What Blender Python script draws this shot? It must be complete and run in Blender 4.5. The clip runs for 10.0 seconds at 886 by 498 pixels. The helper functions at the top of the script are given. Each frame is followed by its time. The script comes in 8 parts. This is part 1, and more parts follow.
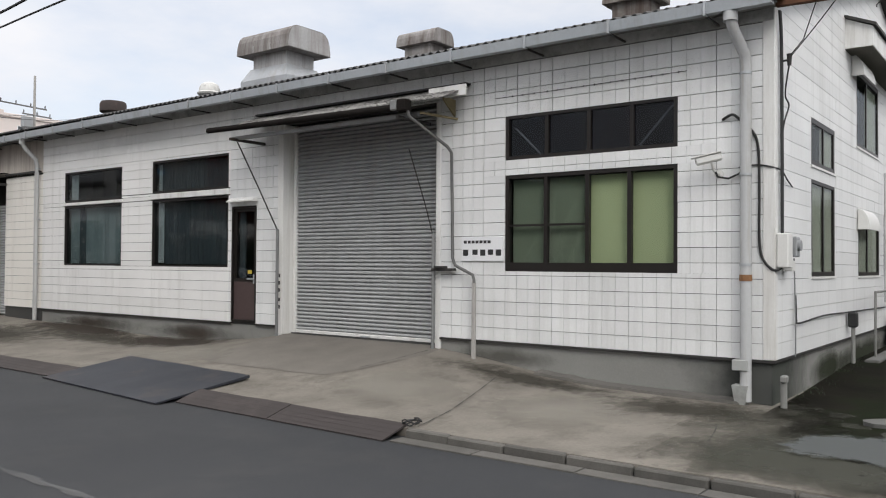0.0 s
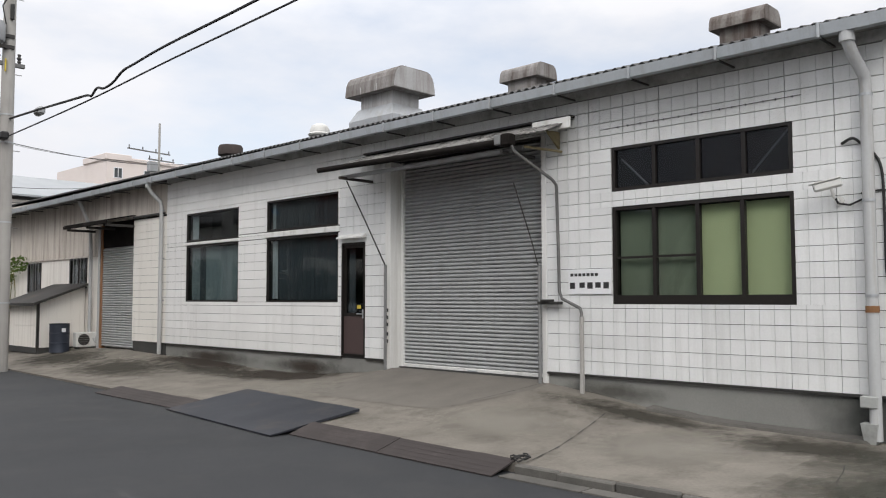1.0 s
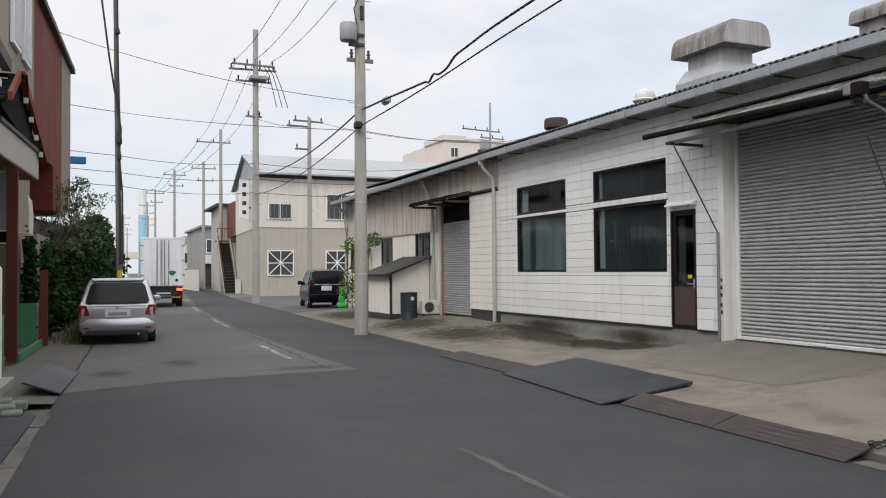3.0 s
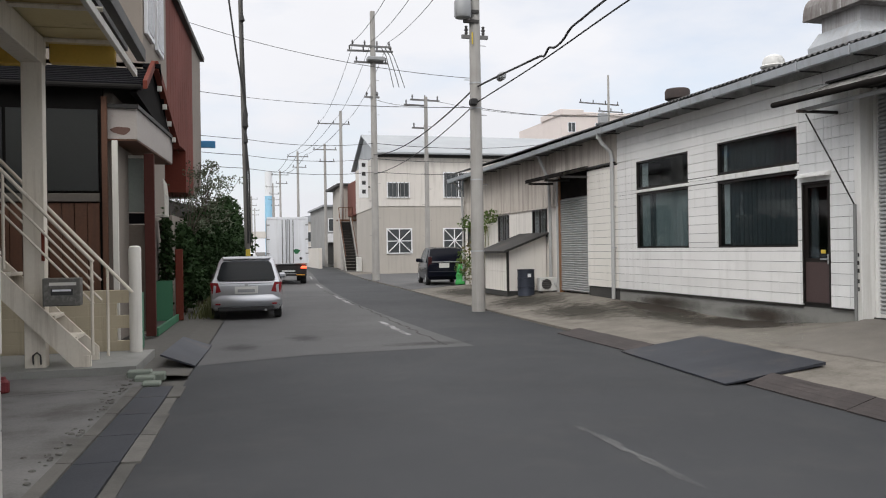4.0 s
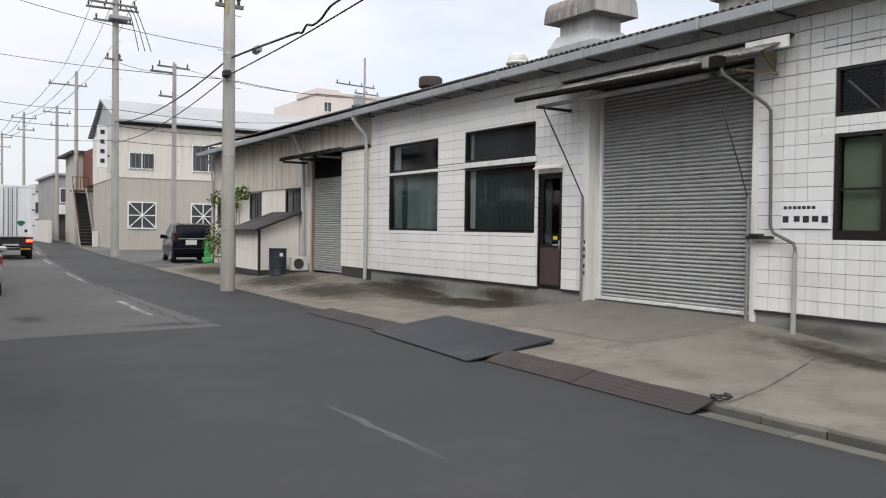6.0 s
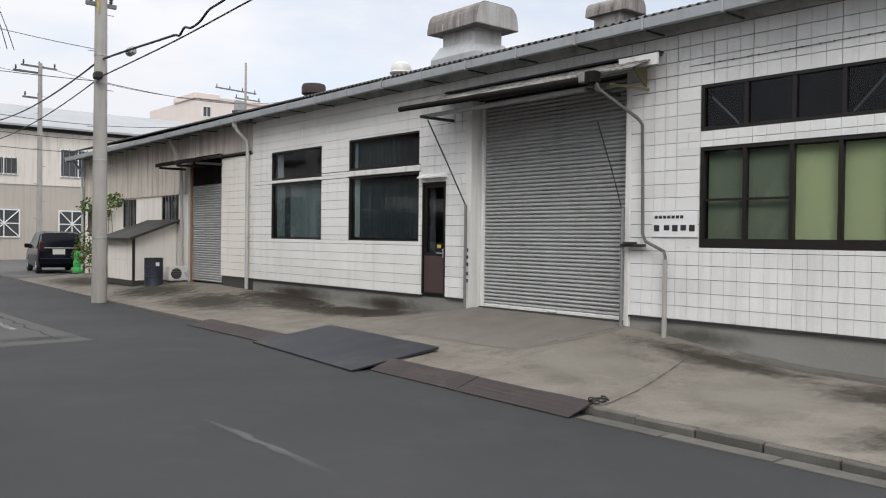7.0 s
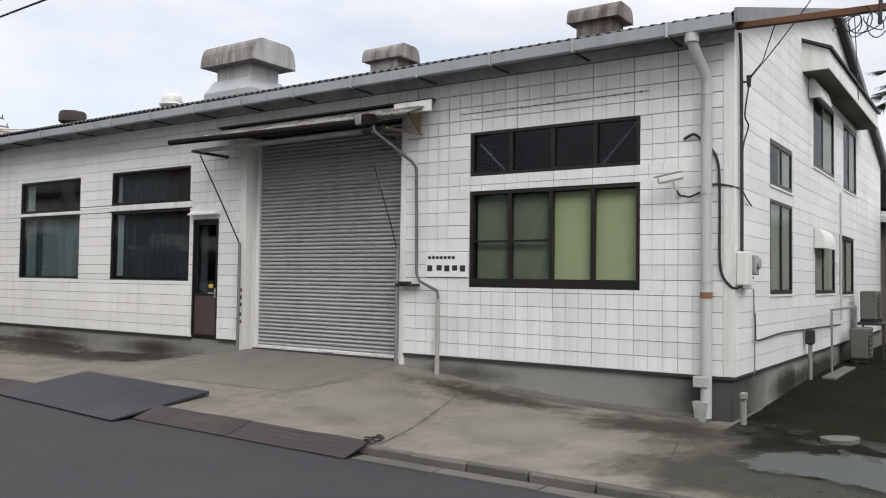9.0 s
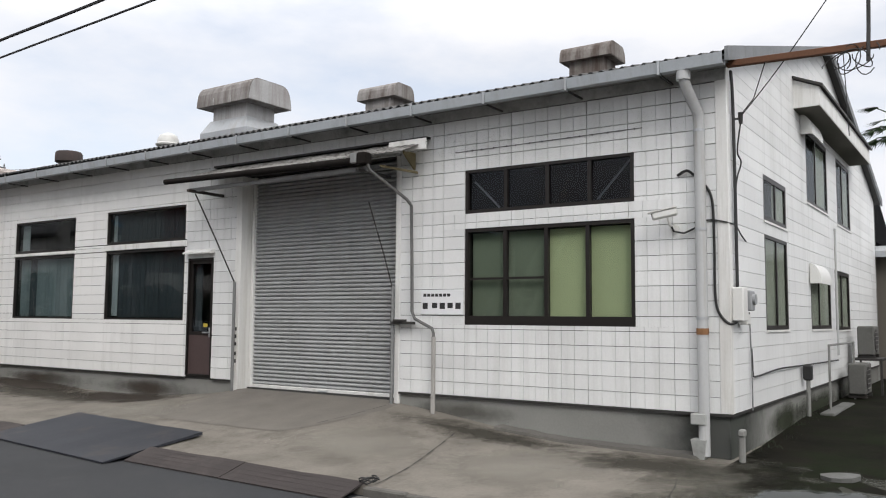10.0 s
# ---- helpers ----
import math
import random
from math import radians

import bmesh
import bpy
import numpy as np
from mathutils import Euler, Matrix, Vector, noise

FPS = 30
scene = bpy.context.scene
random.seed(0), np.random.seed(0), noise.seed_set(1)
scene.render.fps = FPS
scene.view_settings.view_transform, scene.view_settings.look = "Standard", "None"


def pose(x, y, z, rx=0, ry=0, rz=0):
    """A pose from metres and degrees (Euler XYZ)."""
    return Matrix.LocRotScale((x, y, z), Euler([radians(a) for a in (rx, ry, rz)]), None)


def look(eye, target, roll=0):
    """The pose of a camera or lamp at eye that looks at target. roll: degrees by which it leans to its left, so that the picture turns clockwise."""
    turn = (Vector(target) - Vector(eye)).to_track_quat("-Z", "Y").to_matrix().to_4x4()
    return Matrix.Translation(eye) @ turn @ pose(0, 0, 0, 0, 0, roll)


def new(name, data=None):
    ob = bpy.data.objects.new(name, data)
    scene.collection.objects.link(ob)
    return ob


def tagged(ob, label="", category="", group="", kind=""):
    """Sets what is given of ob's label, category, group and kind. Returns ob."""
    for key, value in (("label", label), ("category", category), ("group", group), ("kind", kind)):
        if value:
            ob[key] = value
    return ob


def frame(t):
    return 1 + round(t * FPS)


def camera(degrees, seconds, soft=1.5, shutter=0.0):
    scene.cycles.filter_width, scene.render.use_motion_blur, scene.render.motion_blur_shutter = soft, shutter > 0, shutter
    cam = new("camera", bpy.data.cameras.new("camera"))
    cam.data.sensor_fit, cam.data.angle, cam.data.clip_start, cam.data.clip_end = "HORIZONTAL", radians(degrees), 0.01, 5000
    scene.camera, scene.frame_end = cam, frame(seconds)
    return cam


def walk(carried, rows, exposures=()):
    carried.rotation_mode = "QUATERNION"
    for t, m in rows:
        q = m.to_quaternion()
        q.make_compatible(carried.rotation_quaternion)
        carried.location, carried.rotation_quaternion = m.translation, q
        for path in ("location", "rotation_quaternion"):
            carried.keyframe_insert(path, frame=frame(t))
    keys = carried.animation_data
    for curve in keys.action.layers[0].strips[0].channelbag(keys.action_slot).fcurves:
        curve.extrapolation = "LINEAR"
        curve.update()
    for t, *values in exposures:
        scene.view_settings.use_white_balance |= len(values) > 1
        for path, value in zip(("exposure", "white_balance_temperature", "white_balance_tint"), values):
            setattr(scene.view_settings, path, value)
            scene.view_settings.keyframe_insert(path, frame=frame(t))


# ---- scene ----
cam = camera(56.39, 10.0, 1.1)
PATH = [
    (0, look((-0.129, -0.094, 1.638), (7.8789, 5.8916, 1.8369), 0.41)),
    (0.5, look((-0.138, -0.099, 1.639), (7.3872, 6.4715, 2.0959), 0.37)),
    (1, look((-0.146, -0.109, 1.639), (7.0211, 6.8391, 2.2425), -0.09)),
    (1.5, look((-0.151, -0.117, 1.638), (6.2422, 7.5494, 2.2380), -0.26)),
    (2, look((-0.148, -0.113, 1.638), (5.3108, 8.2468, 2.1955), -0.60)),
    (2.5, look((-0.140, -0.108, 1.638), (4.5515, 8.7124, 2.0711), -0.50)),
    (4, look((-0.100, -0.087, 1.632), (2.5379, 9.5591, 1.6327), -0.84)),
    (4.5, look((-0.093, -0.079, 1.632), (2.1052, 9.6760, 1.5508), -0.76)),
    (5, look((-0.094, -0.073, 1.633), (2.0511, 9.6926, 1.4557), -0.48)),
    (5.5, look((-0.100, -0.072, 1.635), (3.4614, 9.2694, 1.3788), 0.53)),
    (6, look((-0.102, -0.075, 1.638), (5.2425, 8.3733, 1.3920), 0.79)),
    (6.2, look((-0.103, -0.077, 1.638), (5.5244, 8.1847, 1.3633), 0.43)),
    (7.3, look((-0.109, -0.090, 1.650), (6.7156, 7.2176, 1.7707), 1.35)),
    (7.5, look((-0.112, -0.092, 1.650), (6.9637, 6.9642, 2.0312), 1.63)),
    (8, look((-0.118, -0.092, 1.651), (7.5820, 6.2577, 2.2678), 1.38)),
    (8.5, look((-0.118, -0.086, 1.652), (7.9610, 5.7863, 2.1442), 1.42)),
    (9, look((-0.110, -0.081, 1.652), (8.1443, 5.5513, 2.0314), 0.79)),
    (9.5, look((-0.098, -0.083, 1.650), (8.1902, 5.4856, 2.1971), 0.55)),
    (10, look((-0.088, -0.086, 1.650), (8.1649, 5.4989, 2.4849), 0.44)),
]
walk(cam, PATH, [(0, -0.05), (1.0, -0.05), (2.0, -0.09), (2.5, -0.13), (4.0, -0.07), (4.5, -0.04), (6.0, 0.01), (7.5, -0.03), (8.0, 0.0), (10.0, 0.0)])

# ---- world, sun, exposure ----
scene.view_settings.exposure = 0.0
world = bpy.data.worlds.new("sky")
scene.world = world
world.use_nodes = True
wt = world.node_tree
wt.nodes.clear()


def wnode(kind, **vals):
    n = wt.nodes.new(kind)
    for k, v in vals.items():
        n.inputs[k].default_value = v
    return n


sky = wt.nodes.new("ShaderNodeTexSky")
sky.sky_type = "NISHITA"
sky.sun_disc = False
sky.sun_elevation = radians(38)
sky.sun_rotation = radians(215)
skyd = wnode("ShaderNodeVectorMath")
skyd.operation = "SCALE"
skyd.inputs["Scale"].default_value = 0.15
wt.links.new(sky.outputs[0], skyd.inputs[0])
wco = wt.nodes.new("ShaderNodeTexCoord")
wsep = wt.nodes.new("ShaderNodeSeparateXYZ")
wt.links.new(wco.outputs["Generated"], wsep.inputs[0])
wflat = wnode("ShaderNodeMapping")
wflat.inputs["Scale"].default_value = (1.0, 1.0, 2.6)
wt.links.new(wco.outputs["Generated"], wflat.inputs[0])
cloud = wnode("ShaderNodeTexNoise", Scale=2.6, Detail=7.0, Roughness=0.55)
wt.links.new(wflat.outputs[0], cloud.inputs["Vector"])
cover = wt.nodes.new("ShaderNodeValToRGB")
cover.color_ramp.elements[0].position, cover.color_ramp.elements[0].color = 0.30, (0.6, 0.6, 0.6, 1)
cover.color_ramp.elements[1].position, cover.color_ramp.elements[1].color = 0.52, (1, 1, 1, 1)
wt.links.new(cloud.outputs[0], cover.inputs[0])
# an overcast dome, brighter towards the zenith
dome = wt.nodes.new("ShaderNodeValToRGB")
dome.color_ramp.elements[0].position, dome.color_ramp.elements[0].color = 0.0, (0.84, 0.85, 0.90, 1)
dome.color_ramp.elements[1].position, dome.color_ramp.elements[1].color = 0.75, (1.95, 1.92, 1.92, 1)
mid_sky = dome.color_ramp.elements.new(0.30)
mid_sky.color = (0.955, 0.96, 1.0, 1)
wt.links.new(wsep.outputs[2], dome.inputs[0])
soft = wnode("ShaderNodeTexNoise", Scale=1.7, Detail=6.0, Roughness=0.6)
wt.links.new(wflat.outputs[0], soft.inputs["Vector"])
softr = wt.nodes.new("ShaderNodeMapRange")
softr.inputs["From Min"].default_value, softr.inputs["From Max"].default_value = 0.3, 0.7
softr.inputs["To Min"].default_value, softr.inputs["To Max"].default_value = 0.96, 1.05
wt.links.new(soft.outputs[0], softr.inputs[0])
domes = wt.nodes.new("ShaderNodeVectorMath")
domes.operation = "SCALE"
wt.links.new(dome.outputs[0], domes.inputs[0])
wt.links.new(softr.outputs[0], domes.inputs["Scale"])
wmix = wt.nodes.new("ShaderNodeMix")
wmix.data_type = "RGBA"
wt.links.new(cover.outputs[0], wmix.inputs["Factor"])
wt.links.new(skyd.outputs[0], wmix.inputs["A"])
wt.links.new(domes.outputs[0], wmix.inputs["B"])
wbg = wnode("ShaderNodeBackground", Strength=1.0)
wt.links.new(wmix.outputs["Result"], wbg.inputs[0])
wout = wt.nodes.new("ShaderNodeOutputWorld")
wt.links.new(wbg.outputs[0], wout.inputs[0])

sun = new("sun", bpy.data.lights.new("sun", "SUN"))
sun.data.energy, sun.data.angle, sun.data.color = 1.25, radians(25), (1.0, 0.96, 0.9)
sun.matrix_world = look((-54, -57, 62), (0, 0, 0))


# ---- materials ----
def mat(name, a, b=None, rough=0.6, metal=0.0, big=0.6, fine=30.0, bump=0.1, dirt=None, streak=0.0, spec=0.5, vary=0.0, dirt_at=(0.5, 0.7),
        streak_scale=6.0, dirt_scale=1.1):
    """Two colours mixed by a broad noise, a fine grain, an optional dirt colour in blotches or in streaks that run down, a bump."""
    m = bpy.data.materials.new(name)
    m.use_nodes = True
    nt = m.node_tree
    p = nt.nodes["Principled BSDF"]
    b = b or tuple(c * 0.8 for c in a)
    co = nt.nodes.new("ShaderNodeNewGeometry")
    n1 = nt.nodes.new("ShaderNodeTexNoise")
    n1.inputs["Scale"].default_value, n1.inputs["Detail"].default_value = big, 6.0
    n2 = nt.nodes.new("ShaderNodeTexNoise")
    n2.inputs["Scale"].default_value, n2.inputs["Detail"].default_value = fine, 3.0
    for n in (n1, n2):
        nt.links.new(co.outputs["Position"], n.inputs["Vector"])
    add = nt.nodes.new("ShaderNodeMath")
    add.operation = "MULTIPLY_ADD"
    nt.links.new(n2.outputs[0], add.inputs[0])
    add.inputs[1].default_value = 0.45
    nt.links.new(n1.outputs[0], add.inputs[2])
    rng = nt.nodes.new("ShaderNodeMapRange")
    rng.inputs["From Min"].default_value, rng.inputs["From Max"].default_value = 0.45, 1.0
    nt.links.new(add.outputs[0], rng.inputs[0])
    mix = nt.nodes.new("ShaderNodeMix")
    mix.data_type = "RGBA"
    mix.inputs["A"].default_value, mix.inputs["B"].default_value = (*a, 1), (*b, 1)
    nt.links.new(rng.outputs[0], mix.inputs["Factor"])
    last = mix.outputs["Result"]
    if vary:
        info = nt.nodes.new("ShaderNodeObjectInfo")
        vr = nt.nodes.new("ShaderNodeMapRange")
        vr.inputs["To Min"].default_value, vr.inputs["To Max"].default_value = 1 - vary, 1 + vary * 0.4
        nt.links.new(info.outputs["Random"], vr.inputs[0])
        vm = nt.nodes.new("ShaderNodeVectorMath")
        vm.operation = "SCALE"
        nt.links.new(last, vm.inputs[0])
        nt.links.new(vr.outputs[0], vm.inputs["Scale"])
        last = vm.outputs[0]
    if dirt:
        mp = nt.nodes.new("ShaderNodeMapping")
        mp.inputs["Scale"].default_value = (1, 1, 0.06) if streak else (1, 1, 1)
        nt.links.new(co.outputs["Position"], mp.inputs[0])
        nd = nt.nodes.new("ShaderNodeTexNoise")
        nd.inputs["Scale"].default_value, nd.inputs["Detail"].default_value = (streak_scale if streak else dirt_scale), 8.0
        nd.inputs["Roughness"].default_value = 0.65 if streak else 0.72
        nt.links.new(mp.outputs[0], nd.inputs["Vector"])
        dr = nt.nodes.new("ShaderNodeMapRange")
        dr.inputs["From Min"].default_value, dr.inputs["From Max"].default_value = dirt_at
        dr.inputs["To Max"].default_value = streak or 0.8
        nt.links.new(nd.outputs[0], dr.inputs[0])
        dm = nt.nodes.new("ShaderNodeMix")
        dm.data_type = "RGBA"
        dm.inputs["B"].default_value = (*dirt, 1)
        nt.links.new(last, dm.inputs["A"])
        nt.links.new(dr.outputs[0], dm.inputs["Factor"])
        last = dm.outputs["Result"]
    nt.links.new(last, p.inputs["Base Color"])
    p.inputs["Metallic"].default_value = metal
    p.inputs["Specular IOR Level"].default_value = spec
    rr = nt.nodes.new("ShaderNodeMapRange")
    rr.inputs["To Min"].default_value, rr.inputs["To Max"].default_value = max(0.02, rough - 0.1), min(1.0, rough + 0.1)
    nt.links.new(add.outputs[0], rr.inputs[0])
    nt.links.new(rr.outputs[0], p.inputs["Roughness"])
    if bump:
        bp = nt.nodes.new("ShaderNodeBump")
        bp.inputs["Strength"].default_value, bp.inputs["Distance"].default_value = bump, 0.01
        nt.links.new(add.outputs[0], bp.inputs["Height"])
        nt.links.new(bp.outputs[0], p.inputs["Normal"])
    return m


def glass_mat(name, tint=(0.8, 0.86, 0.84), rough=0.02, alpha=0.35, gain=0.8):
    """Window glass: a mix of clear passage and a mirror-like surface."""
    m = bpy.data.materials.new(name)
    m.use_nodes = True
    nt = m.node_tree
    nt.nodes.clear()
    o = nt.nodes.new("ShaderNodeOutputMaterial")
    g = nt.nodes.new("ShaderNodeBsdfGlossy")
    g.inputs["Roughness"].default_value = rough
    g.inputs["Color"].default_value = (0.9, 0.92, 0.95, 1)
    t = nt.nodes.new("ShaderNodeBsdfTransparent")
    t.inputs["Color"].default_value = (*tint, 1)
    f = nt.nodes.new("ShaderNodeLayerWeight")
    f.inputs["Blend"].default_value = 0.5
    pw = nt.nodes.new("ShaderNodeMath")
    pw.operation = "POWER"
    pw.inputs[1].default_value = 4.0
    nt.links.new(f.outputs["Facing"], pw.inputs[0])
    ga = nt.nodes.new("ShaderNodeMath")
    ga.operation = "MULTIPLY_ADD"
    ga.inputs[1].default_value, ga.inputs[2].default_value = gain, alpha * 0.06
    nt.links.new(pw.outputs[0], ga.inputs[0])
    mx = nt.nodes.new("ShaderNodeMixShader")
    nt.links.new(ga.outputs[0], mx.inputs[0])
    nt.links.new(t.outputs[0], mx.inputs[1])
    nt.links.new(g.outputs[0], mx.inputs[2])
    nt.links.new(mx.outputs[0], o.inputs[0])
    return m


def glow_mat(name, col, strength):
    m = bpy.data.materials.new(name)
    m.use_nodes = True
    p = m.node_tree.nodes["Principled BSDF"]
    p.inputs["Base Color"].default_value = (*col, 1)
    p.inputs["Emission Color"].default_value = (*col, 1)
    p.inputs["Emission Strength"].default_value = strength
    return m


SIDING = mat("white_siding", (0.82, 0.83, 0.83), (0.70, 0.71, 0.71), 0.5, big=0.8, fine=45, bump=0.22, dirt=(0.40, 0.41, 0.38), streak=0.4, vary=0.07,
             dirt_at=(0.50, 0.80))
BOARD = mat("white_board_siding", (0.86, 0.86, 0.85), (0.77, 0.77, 0.76), 0.5, big=0.8, fine=45, bump=0.15, dirt=(0.45, 0.45, 0.42), streak=0.5, vary=0.05, dirt_at=(0.52, 0.85))
SOFFIT = mat("grey_soffit", (0.26, 0.26, 0.25), (0.2, 0.2, 0.19), 0.8)
CREAM = mat("cream_siding", (0.86, 0.84, 0.79), (0.79, 0.77, 0.72), 0.6, dirt=(0.5, 0.47, 0.42), streak=0.3)
CORE = mat("wall_core", (0.30, 0.30, 0.29), (0.22, 0.22, 0.21), 0.9)
JOINT = mat("joint_grey", (0.085, 0.085, 0.08), (0.06, 0.06, 0.06), 0.95, spec=0.05)
TRIM = mat("white_trim", (0.80, 0.80, 0.79), (0.70, 0.70, 0.68), 0.5, dirt=(0.40, 0.38, 0.34), streak=0.5)
CONCRETE = mat("foundation_concrete", (0.265, 0.265, 0.25), (0.20, 0.20, 0.19), 0.85, fine=50, bump=0.2, dirt=(0.12, 0.12, 0.11), dirt_at=(0.55, 0.8))
APRON = mat("apron_concrete", (0.236, 0.217, 0.190), (0.150, 0.138, 0.120), 0.85, big=1.7, fine=30, bump=0.5, dirt=(0.075, 0.069, 0.058), dirt_at=(0.50, 0.78), spec=0.2, dirt_scale=2.1)
ASPHALT = mat("asphalt", (0.037, 0.039, 0.043), (0.028, 0.030, 0.034), 0.72, big=0.35, fine=140, bump=0.5, dirt=(0.050, 0.050, 0.051), dirt_at=(0.5, 0.75), spec=0.35)
OLDASPHALT = mat("worn_asphalt", (0.100, 0.100, 0.101), (0.078, 0.078, 0.080), 0.85, big=0.35, fine=140, bump=0.5, dirt=(0.07, 0.07, 0.072), dirt_at=(0.5, 0.75))
GUTTERCON = mat("gutter_concrete", (0.145, 0.138, 0.125), (0.09, 0.086, 0.08), 0.9, fine=60, bump=0.3, dirt=(0.05, 0.05, 0.045), dirt_at=(0.45, 0.68), vary=0.25)
PAINT = mat("worn_road_paint", (0.50, 0.50, 0.50), (0.16, 0.16, 0.16), 0.8, big=9, fine=40, dirt=(0.05, 0.05, 0.05), dirt_at=(0.4, 0.6))
RUBBER = mat("ribbed_rubber", (0.048, 0.038, 0.037), (0.034, 0.028, 0.027), 0.75, fine=60, bump=0.3, dirt=(0.09, 0.075, 0.07), dirt_at=(0.5, 0.8))
STEELPLATE = mat("dark_steel_plate", (0.044, 0.048, 0.06), (0.032, 0.035, 0.044), 0.6, 0.4, fine=60, bump=0.2, dirt=(0.10, 0.08, 0.07), dirt_at=(0.55, 0.8))
SHUTTER = mat("shutter_paint", (0.42, 0.432, 0.438), (0.37, 0.38, 0.387), 0.55, 0.1, big=0.5, fine=20, bump=0.03, dirt=(0.28, 0.28, 0.28), streak=0.4)
DARKFRAME = mat("bronze_window_frame", (0.024, 0.02, 0.018), (0.016, 0.014, 0.013), 0.4, 0.3, bump=0.02)
DOORBROWN = mat("brown_door_panel", (0.085, 0.055, 0.052), (0.065, 0.043, 0.042), 0.5, bump=0.03)
GALV = mat("galvanised_steel", (0.50, 0.52, 0.54), (0.40, 0.42, 0.44), 0.45, 0.6, big=2, bump=0.05, dirt=(0.32, 0.29, 0.26), streak=0.5)
VENTDARK = mat("dull_vent_steel", (0.36, 0.345, 0.335), (0.22, 0.21, 0.20), 0.6, 0.35, big=1.2, bump=0.08, dirt=(0.10, 0.075, 0.065), streak=0.85, dirt_at=(0.42, 0.66))
VENTSTEEL = mat("weathered_vent_steel", (0.54, 0.54, 0.54), (0.38, 0.38, 0.38), 0.55, 0.35, big=1.2, bump=0.08, dirt=(0.22, 0.18, 0.165), streak=0.75, dirt_at=(0.46, 0.70))
GUTTER = mat("pale_gutter", (0.46, 0.49, 0.52), (0.38, 0.41, 0.44), 0.5, bump=0.05, dirt=(0.25, 0.25, 0.25), streak=0.5)
ROOF = mat("corrugated_cement", (0.10, 0.10, 0.10), (0.065, 0.065, 0.065), 0.9, bump=0.2, dirt=(0.07, 0.07, 0.065), streak=0.5)
BROWNVENT = mat("brown_stained_vent_steel", (0.30, 0.285, 0.27), (0.17, 0.15, 0.135), 0.7, 0.3, big=2.5, bump=0.1, dirt=(0.07, 0.045, 0.035), streak=0.85, dirt_at=(0.42, 0.62))
VERGE = mat("grey_verge_flashing", (0.24, 0.25, 0.26), (0.18, 0.19, 0.20), 0.55, 0.4, big=2, bump=0.05, dirt=(0.12, 0.11, 0.10), streak=0.5)
YARDPIPE = mat("weathered_grey_pipe", (0.26, 0.26, 0.25), (0.18, 0.18, 0.17), 0.6, bump=0.05, dirt=(0.09, 0.09, 0.08), streak=0.5, streak_scale=15)
PVC = mat("pale_pvc_pipe", (0.50, 0.51, 0.515), (0.42, 0.43, 0.435), 0.5, bump=0.03, dirt=(0.3, 0.27, 0.22), streak=0.5, streak_scale=15)
BLACKCABLE = mat("black_cable", (0.015, 0.015, 0.016), (0.02, 0.02, 0.02), 0.6, bump=0)
DARKINT = mat("dark_interior", (0.06, 0.06, 0.058), (0.04, 0.04, 0.04), 0.9)
RUST = mat("rusted_steel", (0.17, 0.08, 0.045), (0.10, 0.05, 0.03), 0.85, 0.2, fine=40, bump=0.2)
DARKSTEEL = mat("dark_painted_steel", (0.055, 0.052, 0.05), (0.035, 0.034, 0.033), 0.6, 0.3, dirt=(0.10, 0.07, 0.05), dirt_at=(0.55, 0.75))
GREYPIPE = mat("grey_steel_pipe", (0.27, 0.28, 0.28), (0.2, 0.2, 0.2), 0.5, 0.4, dirt=(0.16, 0.1, 0.07), dirt_at=(0.55, 0.75))
GREENBLIND = mat("green_blind", (0.62, 0.64, 0.37), (0.56, 0.58, 0.33), 0.8, bump=0.02)
GREENDIM = mat("dim_green_screen", (0.23, 0.25, 0.18), (0.19, 0.21, 0.15), 0.8, bump=0.02)
CURTAIN = mat("pale_curtain", (0.66, 0.70, 0.68), (0.54, 0.58, 0.56), 0.9)
PALECURTAIN = mat("pale_sage_curtain", (0.50, 0.52, 0.46), (0.40, 0.42, 0.37), 0.9)
GLASS = glass_mat("window_glass", (0.8, 0.84, 0.84), 0.02, 0.45)
GLASSCLEAR = glass_mat("clear_window_glass", (0.97, 0.98, 0.98), 0.02, 0.45)
GLASSDARK = glass_mat("dusky_glass", (0.66, 0.70, 0.72), 0.03, 0.42)
GABLEGLASS = glass_mat("dull_gable_glass", (0.8, 0.82, 0.80), 0.06, 0.3, 0.2)
GLASSBLACK = glass_mat("dark_transom_glass", (0.5, 0.52, 0.55), 0.03, 0.3)
DARKBACKING = mat("dark_blue_grey_backing", (0.085, 0.10, 0.105), (0.065, 0.077, 0.082), 0.9)
TEALCURTAIN = mat("dim_teal_curtain", (0.32, 0.38, 0.37), (0.25, 0.30, 0.295), 0.9)
WHITESIGN = mat("white_sign_board", (0.80, 0.81, 0.83), (0.76, 0.77, 0.79), 0.4, bump=0)
INK = mat("black_lettering", (0.02, 0.02, 0.025), (0.03, 0.03, 0.03), 0.6, bump=0)
WHITEPLASTIC = mat("white_plastic", (0.72, 0.72, 0.70), (0.64, 0.64, 0.62), 0.4, bump=0.02)
POLECON = mat("pole_concrete", (0.40, 0.39, 0.37), (0.33, 0.32, 0.305), 0.85, big=2, fine=60, bump=0.1, dirt=(0.22, 0.21, 0.2), streak=0.5)
PORCELAIN = mat("dark_insulator", (0.07, 0.065, 0.065), (0.05, 0.05, 0.05), 0.4, bump=0)
ARMSTEEL = mat("dull_crossarm_steel", (0.20, 0.20, 0.20), (0.14, 0.14, 0.14), 0.6, 0.3, bump=0)
GREYMETAL = mat("grey_box_metal", (0.36, 0.37, 0.38), (0.3, 0.31, 0.32), 0.5, 0.3)
